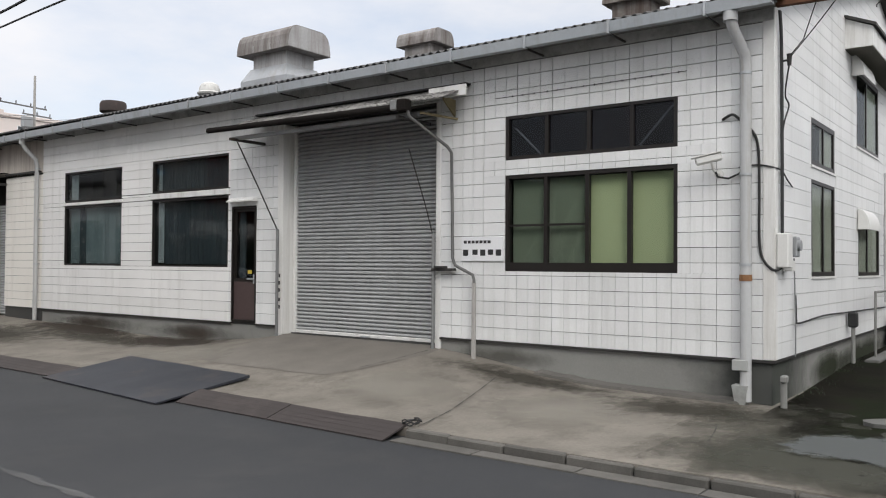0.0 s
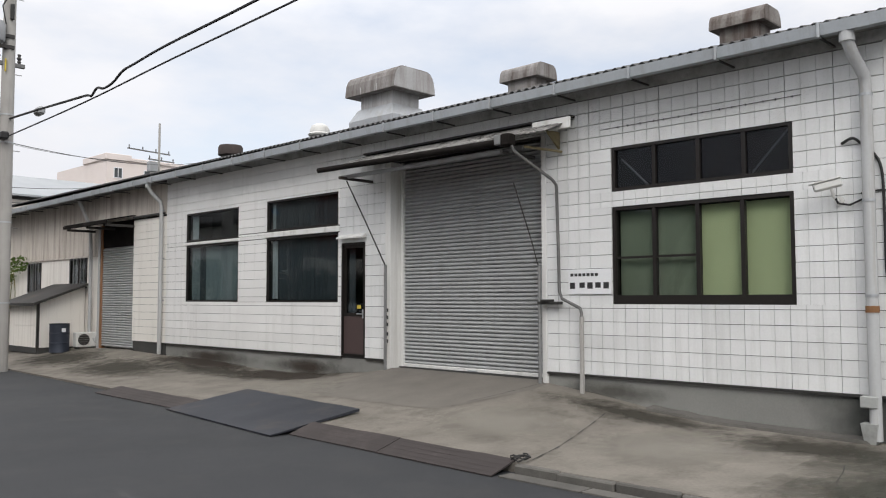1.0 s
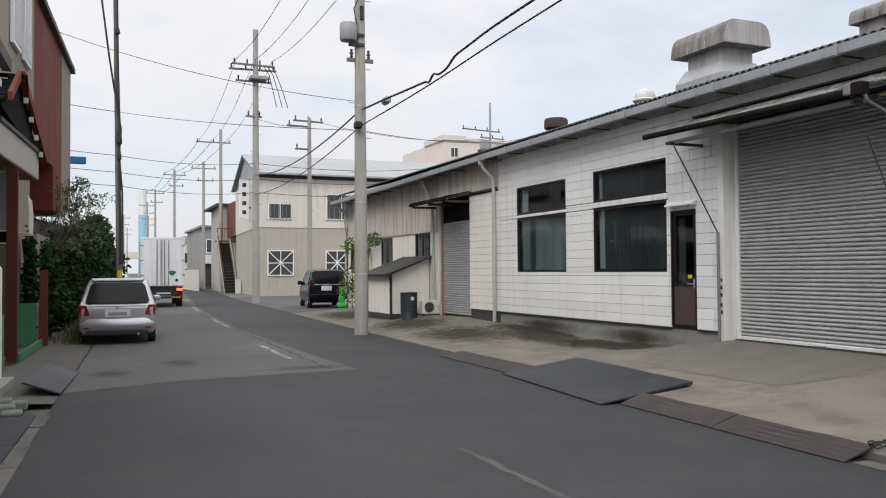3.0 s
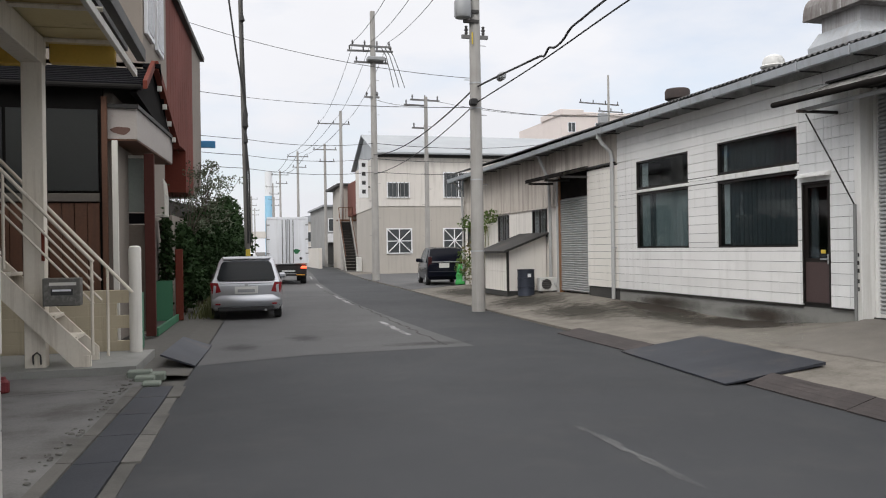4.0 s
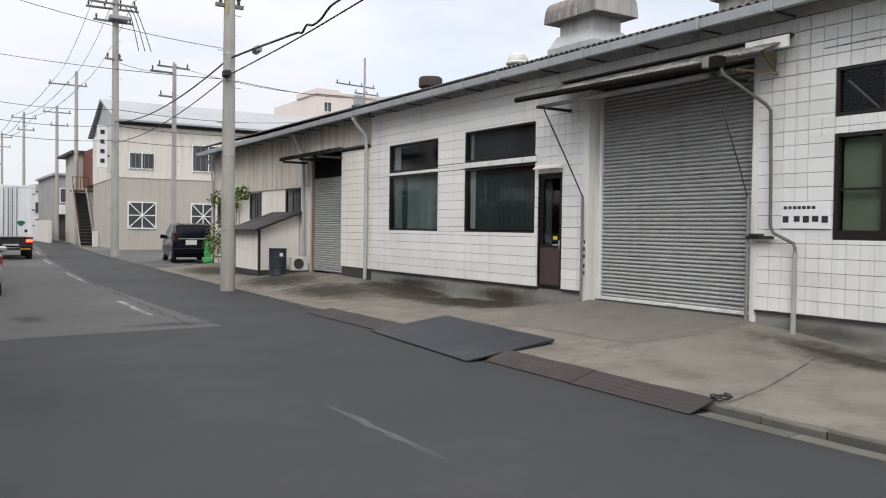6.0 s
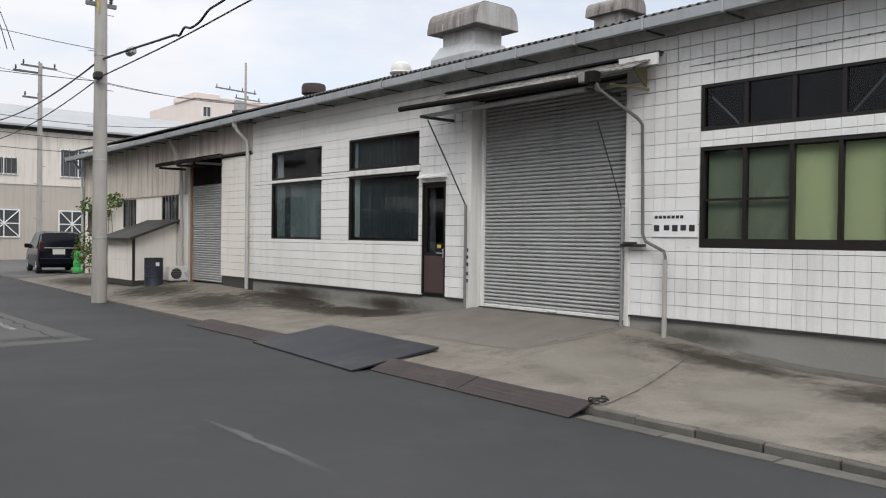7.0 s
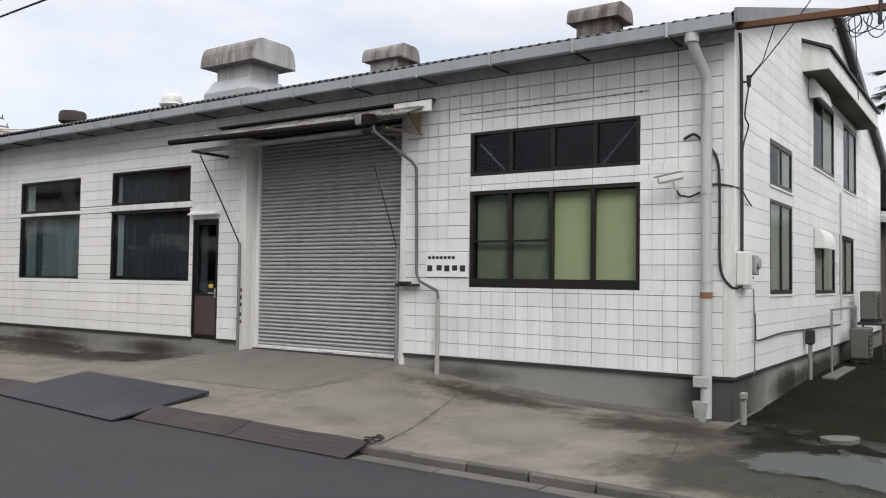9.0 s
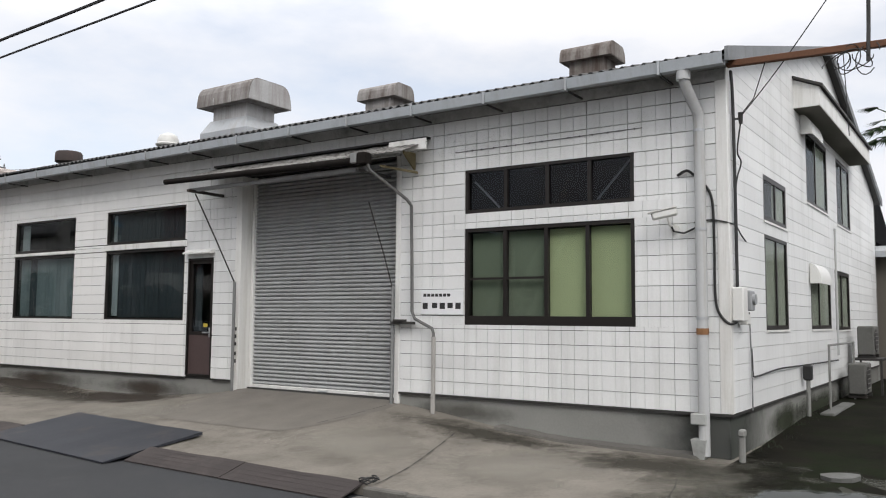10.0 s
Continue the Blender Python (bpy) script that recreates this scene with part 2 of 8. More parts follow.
YELLOW = mat("yellow_paint", (0.62, 0.48, 0.05), (0.5, 0.38, 0.05), 0.6, bump=0)


def stain_mat(name, col, axes="XY", strength=0.85, scale=2.2, rough=0.8, edge=(1.55, 0.95), at=(0.5, 0.5, 0.5)):
    """A soft-edged blotch, densest at one point of its mesh (as shares of its size), broken up by noise."""
    m = bpy.data.materials.new(name)
    m.use_nodes = True
    nt = m.node_tree
    p = nt.nodes["Principled BSDF"]
    p.inputs["Base Color"].default_value = (*col, 1)
    p.inputs["Roughness"].default_value = rough
    p.inputs["Specular IOR Level"].default_value = 0.15
    co = nt.nodes.new("ShaderNodeTexCoord")
    off = nt.nodes.new("ShaderNodeVectorMath")
    off.operation = "SUBTRACT"
    off.inputs[1].default_value = at
    nt.links.new(co.outputs["Generated"], off.inputs[0])
    keep = nt.nodes.new("ShaderNodeVectorMath")
    keep.operation = "MULTIPLY"
    keep.inputs[1].default_value = (2.0 * ("X" in axes), 2.0 * ("Y" in axes), 2.0 * ("Z" in axes))
    nt.links.new(off.outputs[0], keep.inputs[0])
    ln = nt.nodes.new("ShaderNodeVectorMath")
    ln.operation = "LENGTH"
    nt.links.new(keep.outputs[0], ln.inputs[0])
    no = nt.nodes.new("ShaderNodeTexNoise")
    no.inputs["Scale"].default_value, no.inputs["Detail"].default_value, no.inputs["Roughness"].default_value = scale, 10.0, 0.74
    nt.links.new(co.outputs["Object"], no.inputs["Vector"])
    ad = nt.nodes.new("ShaderNodeMath")
    ad.operation = "MULTIPLY_ADD"
    ad.inputs[1].default_value = 1.5
    nt.links.new(no.outputs[0], ad.inputs[0])
    nt.links.new(ln.outputs["Value"], ad.inputs[2])
    rg = nt.nodes.new("ShaderNodeMapRange")
    rg.inputs["From Min"].default_value, rg.inputs["From Max"].default_value = edge
    rg.inputs["To Min"].default_value, rg.inputs["To Max"].default_value = 0.0, strength
    nt.links.new(ad.outputs[0], rg.inputs[0])
    nt.links.new(rg.outputs[0], p.inputs["Alpha"])
    return m


DAMPSTAIN = stain_mat("damp_ground_stain", (0.045, 0.042, 0.034), "XY", 0.85, 4.0)
GABLESTAIN = stain_mat("dark_gable_stain", (0.028, 0.034, 0.020), "XZ", 0.9, 0.5)
PALESTAIN = stain_mat("pale_worn_concrete", (0.30, 0.285, 0.25), "XY", 0.5, 3.0)
WALLSTAIN = stain_mat("dark_wall_stain", (0.075, 0.072, 0.062), "YZ", 0.6, 0.9)
UPPERGREY = stain_mat("grey_wall_patch", (0.30, 0.305, 0.29), "YZ", 0.12, 4.0)
BLUECEMENT = stain_mat("blue_grey_cement", (0.080, 0.087, 0.087), "XY", 0.95, 1.6, 0.7, (1.62, 1.48))
BROWNDAMP = stain_mat("brown_damp_stain", (0.034, 0.027, 0.021), "XY", 0.92, 1.6, 0.6, (1.55, 1.15))
ROUNDDAMP = stain_mat("round_damp_stain", (0.055, 0.042, 0.034), "YZ", 0.8, 0.5)
GABLEDAMP = stain_mat("smooth_damp_gable", (0.055, 0.062, 0.055), "X", 0.8, 0.25, at=(0.0, 0.5, 0.5))
SMOOTHDAMP = stain_mat("smooth_damp_wall", (0.065, 0.07, 0.066), "Y", 0.75, 0.25, at=(0.5, 0.0, 0.5))
MOSSDAMP = stain_mat("mossy_damp_concrete", (0.045, 0.046, 0.036), "XY", 0.88, 2.6, 0.7, (1.95, 1.15))
ROADPAINT = stain_mat("ghost_of_paint", (0.22, 0.22, 0.22), "Y", 0.38, 14.0)
ROADSTAIN = stain_mat("dark_road_patch", (0.022, 0.022, 0.023), "XY", 0.32, 4.0)


# ---- mesh building ----
class Build:
    """Collects the faces of one mesh."""

    def __init__(self):
        self.v, self.f = [], []

    def add(self, verts, faces):
        n = len(self.v)
        self.v += [tuple(p) for p in verts]
        self.f += [tuple(n + i for i in f) for f in faces]
        return self

    def box(self, x0, x1, y0, y1, z0, z1, b=0.0, m=None):
        x0, x1 = min(x0, x1), max(x0, x1)
        y0, y1 = min(y0, y1), max(y0, y1)
        z0, z1 = min(z0, z1), max(z0, z1)
        if not b:
            vs = [(x, y, z) for x in (x0, x1) for y in (y0, y1) for z in (z0, z1)]
            fs = [(0, 1, 3, 2), (4, 6, 7, 5), (0, 4, 5, 1), (2, 3, 7, 6), (0, 2, 6, 4), (1, 5, 7, 3)]
        else:
            b = min(b, (x1 - x0) * 0.45, (y1 - y0) * 0.45, (z1 - z0) * 0.45)
            bm = bmesh.new()
            for X, sx in ((x0, 1), (x1, -1)):
                for Y, sy in ((y0, 1), (y1, -1)):
                    for Z, sz in ((z0, 1), (z1, -1)):
                        bm.verts.new((X, Y + sy * b, Z + sz * b))
                        bm.verts.new((X + sx * b, Y, Z + sz * b))
                        bm.verts.new((X + sx * b, Y + sy * b, Z))
            bmesh.ops.convex_hull(bm, input=bm.verts)
            bmesh.ops.dissolve_limit(bm, angle_limit=0.01, verts=bm.verts, edges=bm.edges)
            bm.verts.index_update()
            vs = [v.co[:] for v in bm.verts]
            fs = [[v.index for v in f.verts] for f in bm.faces]
            bm.free()
        if m is not None:
            vs = [(m @ Vector(p))[:] for p in vs]
        return self.add(vs, fs)

    def cyl(self, p0, p1, r0, r1=None, n=12, caps=True):
        r1 = r0 if r1 is None else r1
        p0, p1 = Vector(p0), Vector(p1)
        d = (p1 - p0).normalized()
        u = d.orthogonal().normalized()
        w = d.cross(u)
        vs = []
        for p, r in ((p0, r0), (p1, r1)):
            vs += [p + r * (math.cos(a) * u + math.sin(a) * w) for a in (2 * math.pi * i / n for i in range(n))]
        fs = [(i, (i + 1) % n, n + (i + 1) % n, n + i) for i in range(n)]
        if caps:
            fs += [tuple(range(n - 1, -1, -1)), tuple(range(n, 2 * n))]
        return self.add(vs, fs)

    def tube(self, pts, r, n=8):
        """A round tube along points."""
        pts = [Vector(p) for p in pts]
        rings = []
        u = None
        for i, p in enumerate(pts):
            d = (pts[min(i + 1, len(pts) - 1)] - pts[max(i - 1, 0)]).normalized()
            u = (d.orthogonal() if u is None else u - d * u.dot(d)).normalized()
            w = d.cross(u)
            rings.append([p + r * (math.cos(a) * u + math.sin(a) * w) for a in (2 * math.pi * k / n for k in range(n))])
        return self.loft(rings)

    def loft(self, rings, caps=True):
        n = len(rings[0])
        vs = [p for ring in rings for p in ring]
        fs = [(k * n + i, k * n + (i + 1) % n, (k + 1) * n + (i + 1) % n, (k + 1) * n + i) for k in range(len(rings) - 1) for i in range(n)]
        if caps:
            fs += [tuple(range(n - 1, -1, -1)), tuple(range((len(rings) - 1) * n, len(rings) * n))]
        return self.add(vs, fs)

    def prism(self, outline, axis, a, b):
        """An outline in the two other axes, drawn out along axis from a to b."""
        def put(p, c):
            q = list(p)
            q.insert(axis, c)
            return q
        n = len(outline)
        vs = [put(p, a) for p in outline] + [put(p, b) for p in outline]
        fs = [(i, (i + 1) % n, n + (i + 1) % n, n + i) for i in range(n)] + [tuple(range(n - 1, -1, -1)), tuple(range(n, 2 * n))]
        return self.add(vs, fs)

    def lathe(self, profile, c, n=20):
        """A profile of (radius, z) turned round the upright through c."""
        rings = [[(c[0] + r * math.cos(a), c[1] + r * math.sin(a), c[2] + z) for a in (2 * math.pi * i / n for i in range(n))] for r, z in profile]
        return self.loft(rings)

    def sheet(self, xs, ys, zf):
        vs = [(x, y, zf(x, y)) for y in ys for x in xs]
        w = len(xs)
        fs = [(j * w + i, j * w + i + 1, (j + 1) * w + i + 1, (j + 1) * w + i) for j in range(len(ys) - 1) for i in range(w - 1)]
        return self.add(vs, fs)

    def mesh(self, name, material, smooth=False):
        me = bpy.data.meshes.new(name)
        me.from_pydata(self.v, [], self.f)
        bm = bmesh.new()
        bm.from_mesh(me)
        if len(bm.faces) < 60000:
            bmesh.ops.recalc_face_normals(bm, faces=bm.faces)
        bm.to_mesh(me)
        bm.free()
        me.materials.append(material)
        if smooth:
            me.polygons.foreach_set("use_smooth", [True] * len(me.polygons))
            me.set_sharp_from_angle(angle=radians(35))
        return me


def part(name, build, material, parent=None, label="", smooth=False):
    """One mesh object, in the world's coordinates, under a thing or a part."""
    ob = new(name, build.mesh(name, material, smooth))
    if parent is not None:
        ob.parent = parent
        base = parent.matrix_basis.copy() if parent.parent is None else Matrix.Identity(4)
        ob.matrix_parent_inverse = base.inverted()
    return tagged(ob, label) if label else ob


def thing(name, at, label, category, group="", kind=""):
    ob = new(name)
    ob.empty_display_size = 0.1
    ob.location = at
    ob.matrix_basis = Matrix.Translation(at)
    return tagged(ob, label, category, group, kind)


def solo(name, build, material, label, category, group="", kind="", smooth=False):
    return tagged(part(name, build, material, None, "", smooth), label, category, group, kind)


def less(rect, holes):
    """What is left of a rectangle (u0, u1, z0, z1) beside the holes, cut in rows first so that boards stay long."""
    u0, u1, z0, z1 = rect
    zs = sorted({z0, z1, *[h for q in holes if q[0] < u1 and q[1] > u0 for h in q[2:] if z0 < h < z1]})
    out = []
    for a, b in zip(zs, zs[1:]):
        m = (a + b) / 2
        u = u0
        for c0, c1 in sorted((max(q[0], u0), min(q[1], u1)) for q in holes if q[2] < m < q[3] and q[1] > u0 and q[0] < u1):
            if c0 > u + 1e-6:
                out.append((u, c0, a, b))
            u = max(u, c1)
        if u < u1 - 1e-6:
            out.append((u, u1, a, b))
    return out


def plate(u0, u1, z0, z1, holes, d0, d1, axis="y"):
    """One upright slab with its openings cut out, from depth d0 to d1."""
    us = sorted({u0, u1, *[h for q in holes for h in q[:2] if u0 < h < u1]})
    zs = sorted({z0, z1, *[h for q in holes for h in q[2:] if z0 < h < z1]})
    full = {(i, k) for i in range(len(us) - 1) for k in range(len(zs) - 1)
            if not any(q[0] < (us[i] + us[i + 1]) / 2 < q[1] and q[2] < (zs[k] + zs[k + 1]) / 2 < q[3] for q in holes)}
    idx, vs, fs = {}, [], []

    def at(i, k, d):
        if (i, k, d) not in idx:
            idx[(i, k, d)] = len(vs)
            x = d1 if d else d0
            vs.append((x, us[i], zs[k]) if axis == "y" else (us[i], x, zs[k]))
        return idx[(i, k, d)]
    for i, k in full:
        for d in (0, 1):
            fs.append((at(i, k, d), at(i + 1, k, d), at(i + 1, k + 1, d), at(i, k + 1, d)))
        for (a, b), nb in ((((i, k), (i + 1, k)), (i, k - 1)), (((i, k + 1), (i + 1, k + 1)), (i, k + 1)), (((i, k), (i, k + 1)), (i - 1, k)), (((i + 1, k), (i + 1, k + 1)), (i + 1, k))):
            if nb not in full:
                fs.append((at(*a, 0), at(*b, 0), at(*b, 1), at(*a, 1)))
    return Build().add(vs, fs)


def lerp_table(rows, t):
    if t <= rows[0][0]:
        return rows[0][1]
    for (a, va), (b, vb) in zip(rows, rows[1:]):
        if t <= b:
            return va + (vb - va) * (t - a) / (b - a)
    return rows[-1][1]


# ---- ground ----
WALL_LINE = [(-8, 0.10), (2.4, 0.12), (4.4, 0.16), (5.4, 0.25), (6.2, 0.37), (7.0, 0.46), (10.3, 0.47), (11.0, 0.37), (12.2, 0.27), (13.4, 0.23), (16.5, 0.31),
             (20, 0.40), (26, 0.32), (31.5, 0.22), (33.2, 0.07), (44, 0.05)]


def street_right(y):
    """The right edge of the carriageway."""
    return 6.02 if y < 5 else 6.02 + 0.045 * (y - 5) if y < 46 else 7.87 + 0.08 * (y - 46)


def street_left(y):
    return -0.76 + 0.058 * (y - 6.5) if y < 26 else 0.37 + 0.075 * (y - 26)


def apron_z(x, y):
    edge = street_right(y)
    t = min(1.0, max(0.0, (x - edge) / (9.3 - edge)))
    top = lerp_table(WALL_LINE, y)
    rise = 0.085 if y < 6 else 0.085 - 0.055 * min(1, (y - 6) / 14)
    return rise + (top - rise) * (t ** 1.25)


def spread(a, b, step):
    n = max(1, round((b - a) / step))
    return [a + (b - a) * i / n for i in range(n + 1)]


far_ground = mat("dusty_ground", (0.11, 0.105, 0.095), (0.075, 0.072, 0.066), 0.95, big=0.1, fine=8)
solo("ground", Build().sheet([-2500, -600, -100, -20, 0, 20, 100, 600, 2500], [-2500, -600, -100, 0, 40, 100, 300, 900, 2500], lambda x, y: -0.06), far_ground,
     "dusty grey ground reaching to the horizon", "ground", kind="structure")


def strip(rows, z=None):
    """A sheet from rows of points, with shared corners."""
    w = len(rows[0])
    b = Build()
    b.add([p for r in rows for p in r], [(j * w + i, j * w + i + 1, (j + 1) * w + i + 1, (j + 1) * w + i) for j in range(len(rows) - 1) for i in range(w - 1)])
    return b


ys = spread(-30, 46, 1.0) + spread(46, 260, 6)[1:]
road = strip([[(street_left(y) + (street_right(y) - street_left(y)) * i / 4, y, 0.0) for i in range(5)] for y in ys])
solo("road", road, ASPHALT, "smooth dark grey asphalt road with no kerb markings", "road", kind="structure")

# an older, paler stretch of asphalt in the far lane, with a slanting cut edge
rows = [(13.16, 4.05), (15.3, 3.98), (18, 3.95), (24, 3.95), (32, 4.25), (42, 4.9), (60, 6.5), (110, 10.0)]
worn = strip([[(street_left(12.33 if i == 0 else y) + 0.02, 12.33 if i == 0 else y, 0.004), (1.24, 12.95 if i == 0 else y, 0.004), (r, y, 0.004)]
              if y < 40 else [(street_left(y) + 0.02, y, 0.004), (street_left(y) + 1, y, 0.004), (r, y, 0.004)] for i, (y, r) in enumerate(rows)])
solo("road_patch", worn, OLDASPHALT, "older pale worn asphalt patch in the road", "road", kind="structure")

for (x0, x1, y0, y1) in ((1.0, 1.9, 14.6, 16.4), (-0.2, 0.7, 13.6, 15.2), (2.2, 4.6, 13.3, 14.2)):
    solo("road_stain", Build().sheet([x0, x1], [y0, y1], lambda x, y: 0.006), ROADSTAIN, "dark repair stain on the asphalt", "stain", kind="structure").visible_shadow = False
crack = []
rnd = random.Random(17)
y = 13.4
while y < 34:
    x = 3.62 + 0.022 * (y - 13) + rnd.uniform(-0.05, 0.05)
    w = rnd.uniform(0.008, 0.024)
    crack.append([(x - w, y, 0.0075), (x + w, y, 0.0075)])
    y += rnd.uniform(0.15, 0.4)
solo("road_crack", strip(crack), JOINT, "dark crack running along the worn asphalt", "crack", kind="structure")

# what is left of the centre line
for k, (x0, y0, x1, y1, w) in enumerate([(3.03, 4.4, 3.03, 7.3, 0.1), (3.40, 15.3, 3.47, 18.4, 0.13), (3.78, 24.3, 3.98, 29.9, 0.13), (4.3, 36, 4.6, 41, 0.13),
                                         (5.1, 47, 5.6, 53, 0.13)]):
    line = Build()
    segs = 14
    rnd = random.Random(k)
    for i in range(segs):
        ta, tb = i / segs, (i + 1) / segs
        wa = w * rnd.uniform(0.25, 1.0) if k == 0 else w * rnd.uniform(0.75, 1.0)
        off = rnd.uniform(-0.02, 0.02)
        line.add([(x0 + (x1 - x0) * ta - wa / 2 + off, y0 + (y1 - y0) * ta, 0.008), (x0 + (x1 - x0) * ta + wa / 2 + off, y0 + (y1 - y0) * ta, 0.008),
                  (x0 + (x1 - x0) * tb + wa / 2 + off, y0 + (y1 - y0) * tb, 0.008), (x0 + (x1 - x0) * tb - wa / 2 + off, y0 + (y1 - y0) * tb, 0.008)], [(0, 1, 2, 3)])
    solo("road_marking", line, PAINT if k else ROADPAINT, "worn white centre line dash painted on the asphalt", "road marking", "centre line dashes", "structure")

ys = sorted({*spread(-30, 0, 1.5), *spread(0, 21, 0.25), *spread(21, 60, 1.0)})
n = 20


def apron_row(y):
    a = street_right(y)
    xs = [a + (24.0 - a) * (i / n) ** 1.9 for i in range(n + 1)]
    return [(a, y, -0.03)] + [(x, y, apron_z(x, y) + 0.004 * noise.noise((x * 2, y * 2, 0))) for x in xs]


ob = solo("apron", strip([apron_row(y) for y in ys]), APRON, "stained pale concrete apron sloping up to the factory", "forecourt", kind="structure", smooth=True)


# ---- the white factory ----
FX, FY0, FY1, BASE, EAVE = 9.3, 2.42, 18.15, 0.62, 4.55
RIDGE_X, RIDGE_Z, BACK_X = 15.75, 6.36, 22.2
factory = thing("factory_building", (FX, FY0, 0.1), "long white-clad single-storey factory with a corrugated roof", "factory building")

openings = [
    (3.52, 5.91, 1.57, 2.855), (3.52, 5.91, 3.065, 3.665),
    (7.09, 10.29, 0.0, 3.98),
    (10.955, 11.6, 0.64, 2.645),
    (11.71, 14.0, 1.585, 2.85), (11.71, 14.0, 3.0, 3.605),
    (15.04, 17.22, 1.59, 2.845), (15.04, 17.22, 2.95, 3.58),
]
gable_open = [(10.99, 12.34, 1.53, 2.78), (10.99, 12.34, 2.945, 3.545), (14.0, 15.85, 1.52, 2.4), (13.9, 15.8, 3.53, 4.72), (16.3, 18.0, 1.49, 2.57), (16.8, 18.4, 3.46, 4.72)]

core = plate(FY0 + 0.03, FY1, BASE - 0.03, EAVE, openings, FX + 0.03, FX + 0.16)
part("wall", core, JOINT, factory, "grey wall body behind the siding")


def roof_z(x):
    return EAVE + (RIDGE_Z - EAVE) * (1 - abs(x - RIDGE_X) / (RIDGE_X - FX))


core = plate(FX + 0.03, BACK_X, BASE - 0.03, EAVE + 0.07, gable_open, FY0 + 0.03, FY0 + 0.16, "x")
part("wall", core, JOINT, factory, "gable wall body behind the siding")
core = Build()
core.prism([(FX + 0.2, EAVE + 0.071), (BACK_X - 0.2, EAVE + 0.071), (RIDGE_X, RIDGE_Z + 0.04)], 1, FY0 + 0.03, FY0 + 0.16)
part("wall", core, JOINT, factory, "gable wall body behind the siding")
rear = Build()
rear.box(BACK_X, BACK_X + 0.15, FY0, 31.6, 0.0, EAVE)
part("wall", rear, CORE, factory, "plain rear wall")
inner = Build()
inner.box(FX + 0.2, BACK_X, FY0 + 0.2, 31.4, 0.45, 0.5)
part("floor", inner, DARKINT, factory, "dark workshop floor")
inner = Build()
inner.box(13.2, 13.3, FY0 + 0.2, 31.4, 0.5, EAVE)
part("partition", inner, DARKINT, factory, "dark inner partition")
inner = Build()
inner.box(FX + 0.17, BACK_X - 0.02, FY0 + 0.18, 31.4, EAVE - 0.12, EAVE - 0.1)
part("inner_ceiling", inner, DARKINT, factory, "dark inner ceiling")

# foundation, with its drip edge
for u0, u1 in ((FY0 + 0.035, 7.09), (10.29, 19.85)):
    found = Build()
    found.box(FX + 0.035, FX + 0.2, u0, u1, -0.1, BASE - 0.03)
    part("foundation", found, CONCRETE, factory, "grey concrete foundation strip with dark stains")
found = Build()
found.box(FX + 0.2, BACK_X, FY0 + 0.036, FY0 + 0.2, -0.1, BASE - 0.03)
part("foundation", found, CONCRETE, factory, "grey concrete foundation strip")
for a, b in ((FY0 + 0.031, 7.0), (10.42, 10.95), (11.6, FY1)):
    drip = Build()
    drip.box(FX - 0.012, FX + 0.03, a, b, BASE - 0.03, BASE - 0.004)
    part("drip_edge", drip, DARKSTEEL, factory, "dark drip edge under the siding")
drip = Build()
drip.box(FX - 0.012, BACK_X, FY0 - 0.012, FY0 + 0.03, BASE - 0.03, BASE - 0.004)
part("drip_edge", drip, DARKSTEEL, factory, "dark drip edge under the siding")

# corner board and window casings
corner = Build()
corner.box(FX - 0.012, FX + 0.1, FY0 - 0.012, FY0 + 0.12, BASE, EAVE - 0.02, 0.006)
part("corner_board", corner, TRIM, factory)
fascia = Build()
fascia.box(FX - 0.02, FX + 0.02, FY0, FY1, EAVE - 0.176, EAVE - 0.046)
part("fascia", fascia, mat("grey_weathered_board", (0.60, 0.605, 0.60), (0.40, 0.405, 0.40), 0.85, big=1.4, fine=30, bump=0.2, dirt=(0.15, 0.15, 0.14), dirt_at=(0.46, 0.72), dirt_scale=2.2), factory, "grey weathered board under the eaves")
soffit = Build()
soffit.box(8.92, FX - 0.02, FY0 - 0.08, FY1 + 0.05, EAVE - 0.045, EAVE - 0.02)
part("soffit", soffit, SOFFIT, factory, "grey underside of the eaves")


def corrugated(y0, y1, pitch=0.13, amp=0.018):
    """A corrugated roof with two slopes, waves along y."""
    b = Build()
    n = int((y1 - y0) / pitch * 8)
    line = [y0 + (y1 - y0) * i / n for i in range(n + 1)]
    xs = [8.84, 10.4, 12.6, RIDGE_X, 18.5, BACK_X + 0.4]
    top, low = [], []
    for y in line:
        w = amp * math.cos(2 * math.pi * (y - y0) / pitch)
        top.append([(x, y, roof_z(x) + 0.142 + w) for x in xs])
        low.append([(x, y, roof_z(x) + 0.132 + w) for x in xs])
    m = len(xs)
    vs = [p for r in top for p in r] + [p for r in low for p in r]
    o = len(line) * m
    fs = []
    for j in range(n):
        for i in range(m - 1):
            a = j * m + i
            fs.append((a, a + 1, a + m + 1, a + m))
            fs.append((o + a, o + a + m, o + a + m + 1, o + a + 1))
        fs.append((j * m, (j + 1) * m, o + (j + 1) * m, o + j * m))
    b.add(vs, fs)
    return b


